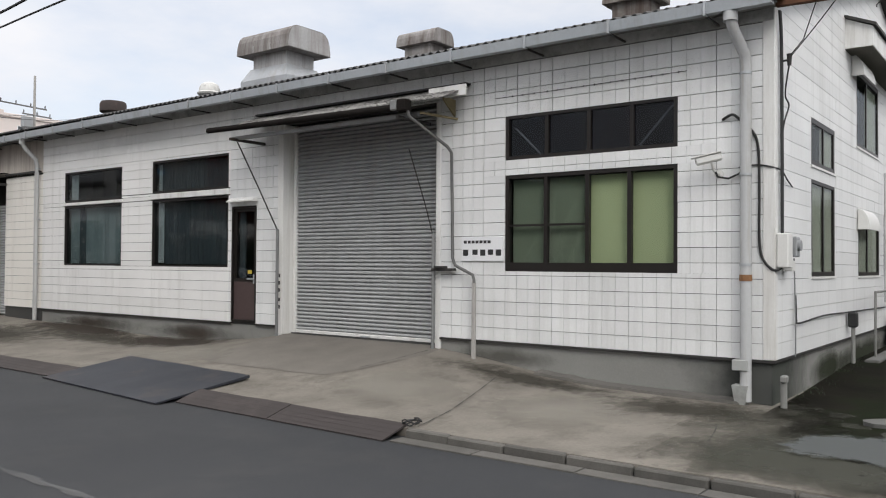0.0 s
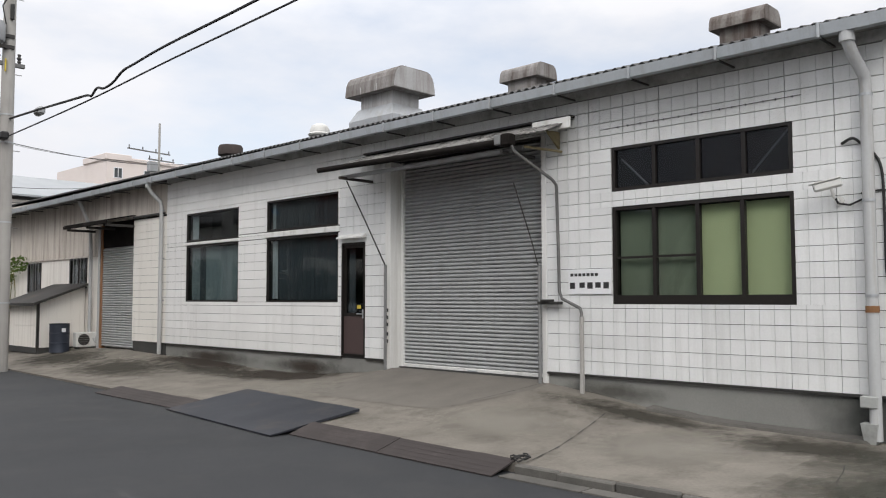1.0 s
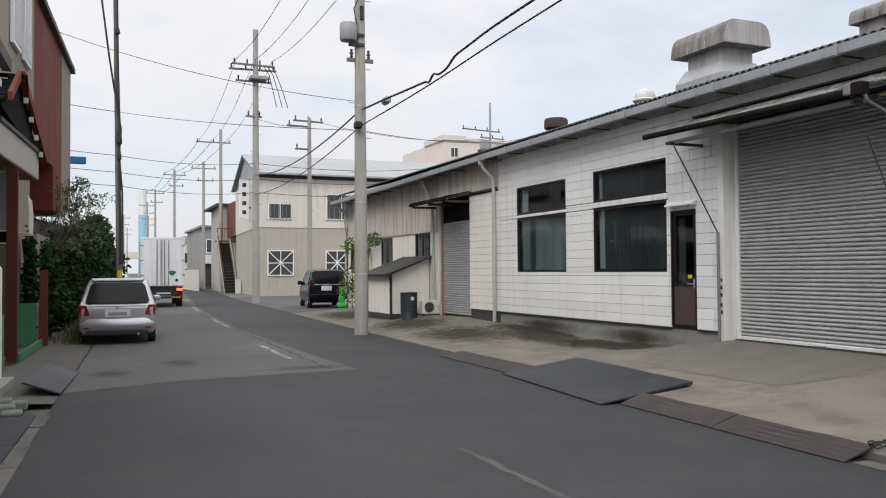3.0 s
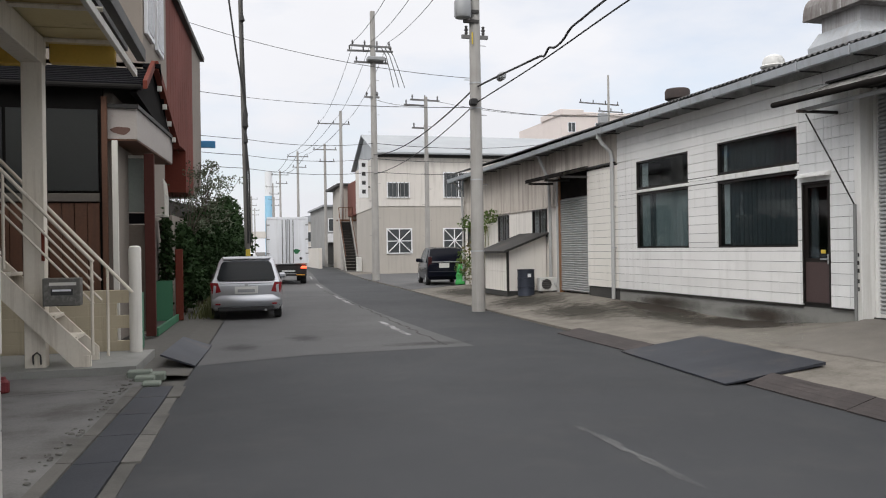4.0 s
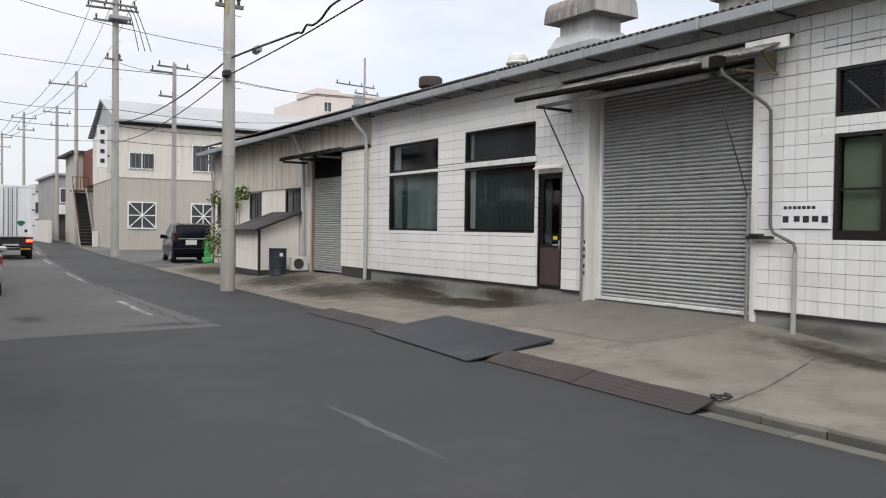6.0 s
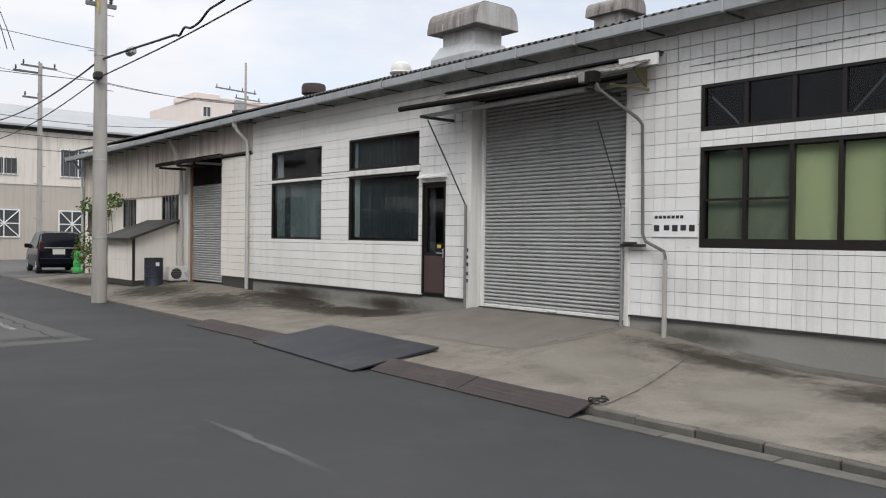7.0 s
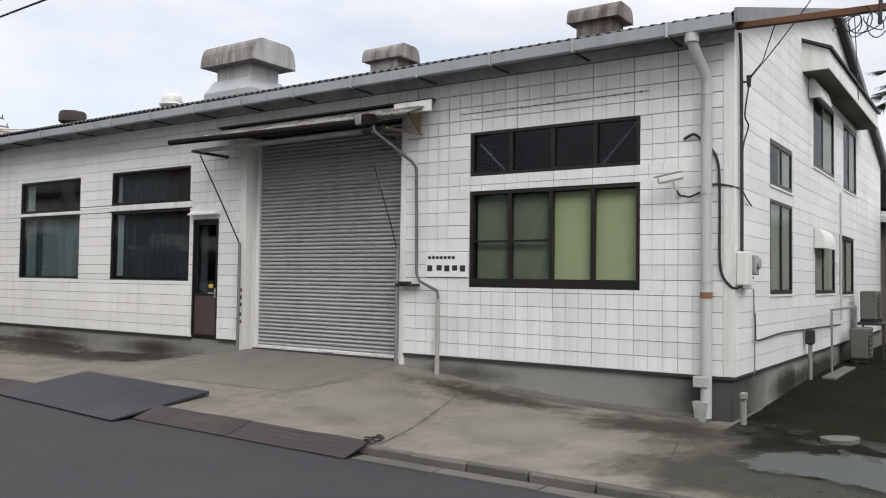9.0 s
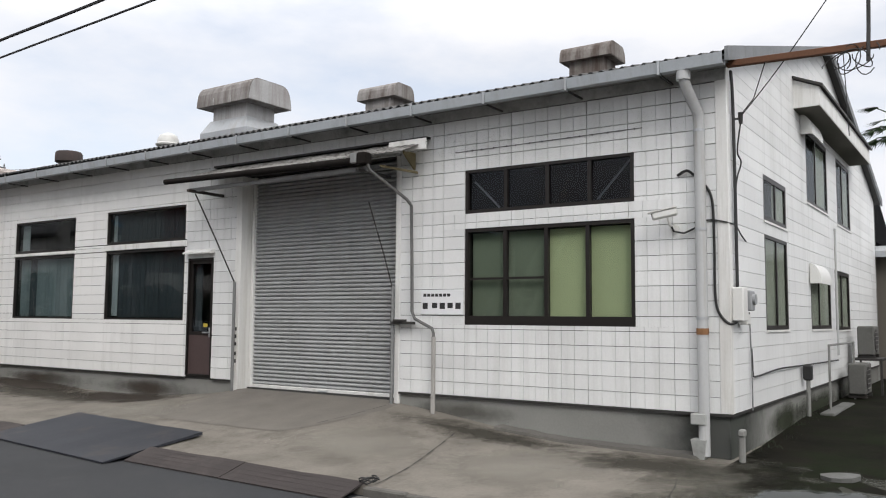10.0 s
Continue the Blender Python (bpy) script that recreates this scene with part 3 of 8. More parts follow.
part("roof", corrugated(FY0 - 0.12, FY1 + 0.1), ROOF, factory, "dark grey corrugated cement roof", smooth=True)
verge = Build()
for s in (-1, 1):
    x0, x1 = (8.84, RIDGE_X) if s < 0 else (RIDGE_X, BACK_X + 0.4)
    z0, z1 = roof_z(x0), roof_z(x1)
    verge.prism([(x0, z0 + 0.03), (x1, z1 + 0.03), (x1, z1 + 0.19), (x0, z0 + 0.19)], 1, FY0 - 0.16, FY0 - 0.12)
part("verge_board", verge, VERGE, factory, "grey metal verge flashing")
under = Build()
for s in (-1, 1):
    x0, x1 = (8.9, RIDGE_X) if s < 0 else (RIDGE_X, BACK_X + 0.35)
    z0, z1 = roof_z(x0), roof_z(x1)
    under.prism([(x0, z0 + 0.05), (x1, z1 + 0.05), (x1, z1 + 0.09), (x0, z0 + 0.09)], 1, FY0 - 0.12, FY0 + 0.03)
part("verge_soffit", under, DARKSTEEL, factory, "dark underside of the verge")


def gutter_run(parent, y0, y1, z0, z1):
    g = Build()
    out = [(8.93, 0.12), (8.935, 0.0), (8.82, -0.005), (8.795, 0.115), (8.81, 0.118), (8.83, 0.012), (8.92, 0.012), (8.918, 0.12)]
    g.loft([[(x, y0, z0 + z) for x, z in out], [(x, y1, z1 + z) for x, z in out]])
    part("gutter", g, GUTTER, parent, "pale blue-grey box gutter")
    y = y0 + 0.7
    while y < y1:
        z = z0 + (z1 - z0) * (y - y0) / (y1 - y0)
        br = Build()
        br.box(8.785, 8.80, y - 0.014, y + 0.014, z - 0.02, z + 0.13)
        br.box(8.785, 8.86, y - 0.014, y + 0.014, z - 0.03, z - 0.02)
        strap = part("gutter_bracket", br, GALV, parent)
        br = Build()
        br.box(8.86, 9.28, y - 0.012, y + 0.012, z - 0.035, z - 0.015)
        part("bracket_arm", br, DARKSTEEL, strap, "dark arm under the gutter")
        y += 1.15


gutter_run(factory, FY0 - 0.1, FY1 + 0.05, 4.43, 4.37)


def ring(b, x0, x1, u0, u1, z0, z1, w, axis="y"):
    """Four bars round an opening in a wall that runs along y (or x)."""
    for r in ((u0, u1, z0, z0 + w), (u0, u1, z1 - w, z1), (u0, u0 + w, z0 + w, z1 - w), (u1 - w, u1, z0 + w, z1 - w)):
        if axis == "y":
            b.box(x0, x1, r[0], r[1], r[2], r[3])
        else:
            b.box(r[0], r[1], x0, x1, r[2], r[3])


def bar(b, x0, x1, u0, u1, z0, z1, axis="y"):
    b.box(x0, x1, u0, u1, z0, z1) if axis == "y" else b.box(u0, u1, x0, x1, z0, z1)


def window(parent, at, rect, axis="y", mullions=(), rails=(), glass=None, backs=(), frame_w=0.045, casing=True, low=0.0, label="dark bronze framed window", d=1.0):
    """A window in the wall whose outer face is at `at`; backs: (u0, u1, material) blinds behind the glass."""
    u0, u1, z0, z1 = rect
    w = Build()
    ring(w, at + 0.01 * d, at + 0.02 + 0.08 * d, u0, u1, z0, z1, frame_w, axis)
    if low:
        bar(w, at + 0.012 * d, at + 0.098 * d, u0 + frame_w, u1 - frame_w, z0 + frame_w, z0 + frame_w + low, axis)
    win = part("window", w, DARKFRAME, parent, label)
    zi0, zi1 = z0 + frame_w + low, z1 - frame_w
    edges = [u0 + frame_w, *mullions, u1 - frame_w]
    for m in mullions:
        q = Build()
        bar(q, at + 0.02 * d, at + 0.085 * d, m - 0.026, m + 0.026, zi0, zi1, axis)
        part("mullion", q, DARKFRAME, win)
    for a, b, z in rails:
        q = Build()
        bar(q, at + 0.03 * d, at + 0.075 * d, a, b, z - 0.015, z + 0.015, axis)
        part("glazing_bar", q, DARKFRAME, win)
    for a, b in zip(edges, edges[1:]):
        q = Build()
        bar(q, at + 0.05 * d, at + 0.05 * d + 0.006, a + 0.002, b - 0.002, zi0 + 0.001, zi1 - 0.001, axis)
        pane = part("pane", q, glass or GLASS, win)
        pane.visible_shadow = False
    for a, b, z0b, z1b, m, fold in backs:
        q = Build()
        n = max(2, int((b - a) / 0.03))
        front, back = [], []
        for i in range(n + 1):
            u = a + (b - a) * i / n
            e = at + 0.13 * d + fold * math.sin(u * 48) + fold * 0.6 * math.sin(u * 31 + 1)
            front.append((e, u))
            back.append((e + 0.006, u))
        outline = front + back[::-1]
        if axis == "x":
            outline = [(u, e) for e, u in outline]
        q.prism(outline, 2, z0b, z1b)
        part("blind", q, m, win, "hanging blind behind the glass", smooth=True)
    if casing:
        q = Build()
        bar(q, at - 0.018, at + 0.03, u0 - 0.03, u1 + 0.03, z0 - 0.03, z0 - 0.001, axis)
        part("sill", q, TRIM, win, "white painted sill")
    return win


# right window: four sliding sashes, two with a bright green blind; a transom light above
m0 = 4.70
window(factory, FX, (3.52, 5.91, 1.57, 2.855), mullions=(4.13, m0, 5.30), rails=((m0 + 0.03, 5.28, 2.18), (5.32, 5.86, 2.18)), low=0.07,
       casing=False, backs=((3.57, m0, 1.66, 2.8, GREENBLIND, 0.0), (m0, 5.86, 1.66, 2.8, GREENDIM, 0.0)), label="bronze sliding window with green blinds")
window(factory, FX, (3.52, 5.91, 3.065, 3.665), mullions=(4.10, 4.68, 5.29), glass=GLASSBLACK, casing=False, label="bronze four-light transom window with dark glass")
brace = Build()
brace.cyl((FX + 0.085, 3.58, 3.60), (FX + 0.085, 4.02, 3.13), 0.014, n=6)
brace.cyl((FX + 0.085, 5.80, 3.5), (FX + 0.085, 5.42, 3.13), 0.014, n=6)
part("wall_brace", brace, GALV, factory, "pale diagonal brace behind the transom glass")
# the two left windows
# the dark backing is added; its colour imitates blue-grey reflections in the glass
window(factory, FX, (11.71, 14.0, 1.585, 2.85), glass=GLASSDARK, backs=((13.8, 13.95, 1.65, 2.8, CURTAIN, 0.01), (11.76, 13.79, 1.63, 2.8, DARKBACKING, 0.012)), frame_w=0.03, casing=False, label="large fixed window with dark glass")
window(factory, FX, (11.71, 14.0, 3.0, 3.605), glass=GLASSDARK, backs=((13.85, 13.95, 3.05, 3.55, CURTAIN, 0.01), (11.76, 13.84, 3.04, 3.56, DARKBACKING, 0.012)), frame_w=0.03, casing=False, label="dark fixed transom window")
window(factory, FX, (15.04, 17.22, 1.59, 2.845), glass=GLASSDARK,
       backs=((15.1, 16.55, 1.63, 2.8, TEALCURTAIN, 0.012), (16.55, 16.82, 1.63, 2.8, DARKBACKING, 0.012), (16.82, 17.17, 1.63, 2.8, TEALCURTAIN, 0.012)), frame_w=0.03, casing=False,
       label="fixed window with drawn curtains behind dark glass")
window(factory, FX, (15.04, 17.22, 2.95, 3.58), glass=GLASSDARK, backs=((16.9, 17.17, 3.0, 3.53, CURTAIN, 0.01),), frame_w=0.03, casing=False, label="dark fixed transom window")
band = Build()
band.box(FX - 0.02, FX + 0.03, 11.66, 14.05, 2.87, 2.975, 0.006)
part("window_band", band, TRIM, factory)
band = Build()
band.box(FX - 0.02, FX + 0.03, 15.0, 17.26, 2.862, 2.925, 0.006)
part("window_band", band, TRIM, factory)

# gable windows
for rect, mull, drawn, label in (((10.99, 12.34, 1.53, 2.78), 11.7, (11.03, 12.3), "tall sliding gable window with pale curtains"),
                                 ((10.99, 12.34, 2.945, 3.545), 11.7, (11.62, 12.3), "small gable transom window with half a curtain"),
                                 ((14.0, 15.85, 1.52, 2.4), 14.8, (14.04, 15.8), "gable window under a small awning"),
                                 ((16.3, 18.0, 1.49, 2.57), 17.1, (16.6, 17.9), "gable window with dark frame"),
                                 ((13.9, 15.8, 3.53, 4.72), 14.75, (14.8, 15.7), "upper gable window with pale curtains"),
                                 ((16.8, 18.4, 3.46, 4.72), 17.5, (17.55, 18.3), "upper gable window with pale curtains")):
    window(factory, FY0, rect, "x", mullions=(mull,), glass=GABLEGLASS, frame_w=0.06, d=0.3, backs=((*drawn, rect[2] + 0.05, rect[3] - 0.05, PALECURTAIN, 0.003),), label=label)

# brown door
door = Build()
door.box(FX + 0.03, FX + 0.075, 10.985, 11.57, 0.67, 1.33, 0.004)
dr = part("door", door, DOORBROWN, factory, "brown aluminium door with a glazed upper half")
for u0, u1, z0, z1 in ((10.985, 11.57, 1.331, 1.391), (10.985, 11.57, 2.555, 2.615), (10.985, 11.045, 1.392, 2.554), (11.51, 11.57, 1.392, 2.554)):
    q = Build()
    q.box(FX + 0.03, FX + 0.075, u0, u1, z0, z1)
    part("door_rail", q, DARKFRAME, dr)
q = Build()
q.prism([(FX + 0.11 + 0.012 * math.sin(k * 1.9), 11.36 + 0.02 * k) for k in range(9)] + [(FX + 0.13, 11.52), (FX + 0.13, 11.36)], 2, 1.4, 2.55)
part("curtain", q, DARKBACKING, dr, "strip of dim curtain behind the door glass")
q = Build()
ring(q, FX - 0.005, FX + 0.1, 10.955, 11.6, 0.64, 2.645, 0.03)
part("door_frame", q, DARKFRAME, dr)
q = Build()
q.box(FX + 0.05, FX + 0.056, 11.045, 11.51, 1.392, 2.555)
part("pane", q, GLASSDARK, dr).visible_shadow = False
q = Build()
q.box(FX + 0.015, FX + 0.03, 11.02, 11.05, 1.30, 1.46, 0.004)
q.cyl((FX + 0.02, 11.035, 1.38), (FX - 0.04, 11.035, 1.38), 0.012, n=8)
q.cyl((FX - 0.035, 11.035, 1.38), (FX - 0.035, 11.14, 1.38), 0.011, n=8)
part("handle", q, GALV, dr, "metal lever handle")
q = Build()
q.box(FX + 0.018, FX + 0.031, 11.09, 11.19, 1.47, 1.53, 0.003)
part("notice", q, YELLOW, dr, "small yellow notice on the door")
hood = Build()
hood.prism([(FX, 2.80), (FX - 0.12, 2.74), (FX - 0.12, 2.715), (FX, 2.725)], 1, 10.92, 11.62)
part("door_hood", hood, TRIM, factory, "thin white hood over the door")

# roller shutter: curved slats, bottom bar, guide rails
SX = 9.575


def slats(parent, x, y0, y1, z0, count, pitch=0.0625):
    """Curved shutter slats that share one mesh."""
    prof = [(x + 0.018, 0), (x - 0.006, 0.003), (x - 0.020, 0.014), (x - 0.022, 0.028), (x - 0.012, 0.042), (x + 0.012, 0.052), (x + 0.022, 0.0625), (x + 0.026, 0.0625), (x + 0.026, 0)]
    me = Build().prism(prof, 1, y0, y1).mesh("slat", SHUTTER, True)
    for i in range(count):
        ob = new("slat", me)
        ob.parent = parent
        ob.location = (0, 0, z0 + i * pitch)


backing = Build()
backing.box(SX + 0.027, SX + 0.03, 7.13, 10.22, 0.5, 4.02)
sh = part("roller_shutter", backing, SHUTTER, factory, "closed grey steel roller shutter with ribbed slats")
slats(sh, SX, 7.13, 10.22, 0.55, 55)
q = Build()
q.box(SX - 0.025, SX + 0.03, 7.13, 10.22, 0.462, 0.55, 0.01)
part("bottom_bar", q, TRIM, sh, "white bottom bar")
q = Build()
q.box(SX - 0.04, SX - 0.022, 8.55, 8.75, 0.49, 0.52, 0.004)
part("lift_handle", q, GALV, sh)
for a, b in ((7.075, 7.135), (10.215, 10.275)):
    q = Build()
    q.box(SX - 0.06, SX + 0.05, a, b, 0.45, 3.98, 0.006)
    part("guide_rail", q, TRIM, sh, "white guide rail")
jamb = Build()
jamb.box(FX - 0.008, SX + 0.06, 10.285, 10.42, 0.44, 3.98, 0.008)
part("jamb", jamb, TRIM, factory, "scuffed white jamb beside the shutter")
jamb = Build()
jamb.box(FX - 0.008, SX + 0.06, 7.0, 7.085, 0.44, 3.98, 0.008)
part("jamb", jamb, TRIM, factory, "white jamb beside the shutter")
q = Build()
q.box(SX - 0.03, SX + 0.35, 7.0, 10.42, 3.99, 4.35)
part("shutter_box", q, DARKSTEEL, factory)
for k, (z, w) in enumerate([(1.02, 0.05), (1.18, 0.09), (1.30, 0.05), (1.42, 0.03), (0.9, 0.03)]):
    q = Build()
    q.box(FX - 0.02, FX - 0.009, 10.33, 10.33 + w, z, z + 0.06, 0.003)
    part("latch", q, DARKSTEEL, factory, "small dark latch plate on the jamb")

TARRED = mat("tarred_rusty_iron", (0.022, 0.019, 0.018), (0.012, 0.011, 0.010), 0.95, big=4, fine=50, bump=0.4, dirt=(0.10, 0.09, 0.085), dirt_at=(0.58, 0.75), spec=0.05)
# canopy over the shutter
canopy = thing("shutter_canopy", (FX, 8.7, 3.9), "shallow dark metal canopy with a front gutter over the shutter", "canopy")
q = Build()
n = 70

for i in range(n):
    a, b = 6.5 + 4.4 * i / n, 6.5 + 4.4 * (i + 1) / n
    w = 0.012 * (i % 2)
    q.prism([(8.60, 3.87 + w), (9.28, 4.13 + w), (9.28, 4.142 + w), (8.60, 3.882 + w)], 1, a, b)
part("canopy_sheet", q, mat("weathered_canopy_sheet", (0.38, 0.375, 0.36), (0.19, 0.185, 0.178), 0.8, big=5, fine=30, bump=0.2, dirt=(0.06, 0.055, 0.05), dirt_at=(0.47, 0.60), dirt_scale=5.0), canopy, "weathered ribbed metal sheet")
q = Build()
q.box(9.18, 9.288, 6.48, 10.88, 4.15, 4.18, 0.004)
part("top_flashing", q, DARKSTEEL, canopy)
q = Build()
q.cyl((8.55, 7.0, 3.80), (8.55, 11.32, 3.86), 0.052, 0.045, n=14)
part("front_gutter", q, TARRED, canopy, "dark rusty round front gutter", smooth=True)
for x0, x1, z0 in ((8.70, 8.76, 3.68), (8.95, 9.0, 3.74)):
    q = Build()
    q.box(x0, x1, 7.15, 10.9, z0, z0 + 0.06, 0.006)
    part("purlin", q, GREYPIPE, canopy, "grey steel purlin")
q = Build()
q.box(8.48, 8.63, 7.0, 7.16, 3.74, 3.90, 0.012)
part("gutter_outlet", q, TARRED, canopy, "dark square outlet box at the gutter end")
q = Build()
q.box(8.475, 8.63, 7.165, 7.27, 3.76, 3.90, 0.01)
part("gutter_joint", q, GREYPIPE, canopy, "pale sheet metal sleeve on the gutter")
q = Build()
q.prism([(9.29, 3.98), (9.29, 3.74), (9.02, 3.94), (9.02, 3.98)], 1, 6.74, 6.77)
part("end_bracket", q, mat("pale_yellow_plywood", (0.36, 0.30, 0.16), (0.22, 0.18, 0.10), 0.8, dirt=(0.1, 0.08, 0.05), dirt_at=(0.5, 0.7)), canopy, "stained yellowish end bracket")
for y in (7.2, 10.75):
    q = Build()
    q.box(8.55, 9.29, y - 0.025, y + 0.025, 3.655, 3.70, 0.004)
    part("arm", q, DARKSTEEL, canopy)
q = Build()
q.box(9.02, 9.05, 6.38, 7.02, 3.965, 4.12, 0.004)
part("end_fascia", q, TRIM, canopy, "short white fascia board")
q = Build()
q.cyl((8.75, 6.95, 3.74), (9.28, 6.70, 3.70), 0.018, n=8)
part("strut", q, bpy.data.materials["pale_yellow_plywood"], canopy, "dull yellow strut")
q = Build()
q.tube([(8.56, 7.02, 3.74), (8.58, 7.0, 3.66), (9.12, 6.76, 3.30), (9.19, 6.735, 3.22), (9.2, 6.72, 2.4), (9.2, 6.71, 1.74), (9.195, 6.66, 1.64), (9.19, 6.36, 1.51), (9.185, 6.335, 1.44), (9.185, 6.335, 1.30)],
       0.022, 10)
part("downpipe", q, mat("dark_grey_pipe", (0.15, 0.15, 0.15), (0.10, 0.10, 0.10), 0.55, 0.3, dirt=(0.22, 0.21, 0.2), dirt_at=(0.5, 0.7)), canopy, "dark grey steel pipe from the canopy gutter", smooth=True)
q = Build()
q.box(9.16, 9.21, 6.31, 6.36, apron_z(9.18, 6.33) - 0.03, 1.40, 0.006)
part("pipe_post", q, POLECON, canopy, "square post round the foot of the pipe")
q = Build()
q.box(9.18, 9.27, 6.7, 7.08, 1.56, 1.60, 0.004)
q.box(9.14, 9.27, 6.85, 7.0, 1.6, 1.63, 0.004)
part("bracket", q, DARKSTEEL, canopy)
q = Build()
q.tube([(8.6, 10.62, 3.62), (8.9, 10.45, 2.9), (9.2, 10.31, 2.2)], 0.013, 6)
part("brace_rod", q, DARKSTEEL, canopy)
q = Build()
q.cyl((9.2, 10.31, apron_z(9.2, 10.31) - 0.03), (9.2, 10.31, 2.22), 0.026, n=10)
part("post", q, GREYPIPE, canopy, "grey round steel post", smooth=True)
q = Build()
q.tube([(9.24, 7.1, 0.5), (9.24, 7.1, 2.1), (9.2, 7.2, 2.5), (9.0, 7.35, 3.3)], 0.010, 6)
part("brace_rod", q, DARKSTEEL, canopy)
q = Build()
q.cyl((9.22, 7.07, 0.44), (9.22, 7.07, 2.1), 0.024, n=10)
part("post", q, GREYPIPE, canopy, "grey round steel post", smooth=True)


# ---- roof vents ----
def rounded_cap(b, x0, x1, y0, y1, z0, z1, r):
    """A hood with upright sides and a rounded top."""
    side = [(0, z0), (r * 0.03, z1 - r), (r * 0.10, z1 - r * 0.60), (r * 0.22, z1 - r * 0.32), (r * 0.40, z1 - r * 0.12), (r * 0.62, z1 - r * 0.02), (r * 0.9, z1)]
    b.prism([(x0 + k, z) for k, z in side] + [(x1 - k, z) for k, z in side[::-1]], 1, y0, y1)


def vent(x0, x1, y0, y1, zb, zt, label, neck=0.3, skirt=True, group="roof vents", steel=VENTSTEEL):
    t = thing("roof_vent", ((x0 + x1) / 2, (y0 + y1) / 2, roof_z(x0) + 0.05), label, "roof vent", group)
    q = Build()
    rounded_cap(q, x0, x1, y0, y1, zb, zt, (zt - zb) * 0.75)
    cap = part("cap", q, steel if steel is BROWNVENT else VENTDARK, t, "rain-streaked rounded sheet metal cap")
    q = Build()
    rounded_cap(q, x0 + 0.012, x1 - 0.012, y0 - 0.006, y0 - 0.001, zb + 0.012, zt - 0.012, (zt - zb) * 0.72)
    part("end_panel", q, steel, cap, "paler sheet metal end panel")
    for k in range(1, 3):
        yy = y0 + (y1 - y0) * k / 3
        q = Build()
        q.box(x0 - 0.006, x0 + 0.004, yy - 0.008, yy + 0.008, zb, zb + (zt - zb) * 0.3)
        part("seam", q, steel, cap)
    nx, ny = (x1 - x0) * (1 - neck) / 2, (y1 - y0) * (1 - neck) / 2
    cx, cy = (x0 + x1) / 2, (y0 + y1) / 2
    zr = roof_z(cx) + 0.02
    zm = zb - (zb - zr) * 0.42 if skirt else zr
    q = Build()
    q.loft([[(cx - nx, cy - ny, zm), (cx + nx, cy - ny, zm), (cx + nx, cy + ny, zm), (cx - nx, cy + ny, zm)],
            [(cx - nx, cy - ny, zb + 0.02), (cx + nx, cy - ny, zb + 0.02), (cx + nx, cy + ny, zb + 0.02), (cx - nx, cy + ny, zb + 0.02)]])
    part("neck", q, steel, t)
    if skirt:
        q = Build()
        a, b = nx * 1.42, ny * 1.42
        lo = [(cx - a, cy - b), (cx + a, cy - b), (cx + a, cy + b), (cx - a, cy + b)]
        q.loft([[(x, y, roof_z(x) - 0.0) for x, y in lo], [(x, y, zm - 0.22) for x, y in lo],
                [(cx - nx * 1.1, cy - ny * 1.1, zm + 0.02), (cx + nx * 1.1, cy - ny * 1.1, zm + 0.02), (cx + nx * 1.1, cy + ny * 1.1, zm + 0.02), (cx - nx * 1.1, cy + ny * 1.1, zm + 0.02)]])
        part("skirt", q, GALV, t, "tapered galvanised skirt")
    return t


vent(10.3, 11.42, 11.32, 12.76, 5.68, 6.12, "large square galvanised roof vent with a rounded cap", 0.36)
vent(10.3, 10.86, 7.92, 8.70, 5.24, 5.48, "low weathered roof vent with a rounded cap", 0.3, False, steel=VENTDARK)
vent(10.3, 10.86, 4.22, 4.98, 5.27, 5.49, "low brown-stained roof vent with a rounded cap", 0.3, False, steel=BROWNVENT)
tv = thing("turbine_vent", (10.4, 13.7, roof_z(10.4) + 0.05), "small white domed turbine vent", "roof vent", "roof vents")
q = Build()
q.lathe([(0.13, -0.15), (0.13, 0.06), (0.23, 0.07), (0.25, 0.1), (0.21, 0.13), (0.21, 0.2), (0.17, 0.28), (0.07, 0.33), (0.0, 0.34)], (10.4, 13.72, 4.99), 20)
part("dome", q, WHITEPLASTIC, tv, smooth=True)
q = Build()
q.cyl((10.4, 13.72, 4.8), (10.4, 13.72, 5.0), 0.11, n=14)
part("base", q, GALV, tv)
pv = thing("chimney_pot", (10.4, 17.3, roof_z(10.4) + 0.05), "sooty dark round chimney pot", "roof vent", "roof vents")
q = Build()
q.lathe([(0.26, 0.0), (0.29, 0.02), (0.29, 0.2), (0.26, 0.25), (0.0, 0.26)], (10.4, 17.2, 5.06), 20)
part("cap", q, mat("sooty_brown", (0.060, 0.045, 0.042), (0.035, 0.030, 0.029), 0.85, dirt=(0.12, 0.07, 0.055), dirt_at=(0.55, 0.75)), pv, smooth=True)
q = Build()
q.cyl((10.4, 17.2, 4.8), (10.4, 17.2, 5.07), 0.21, n=16)
part("collar", q, DARKSTEEL, pv)


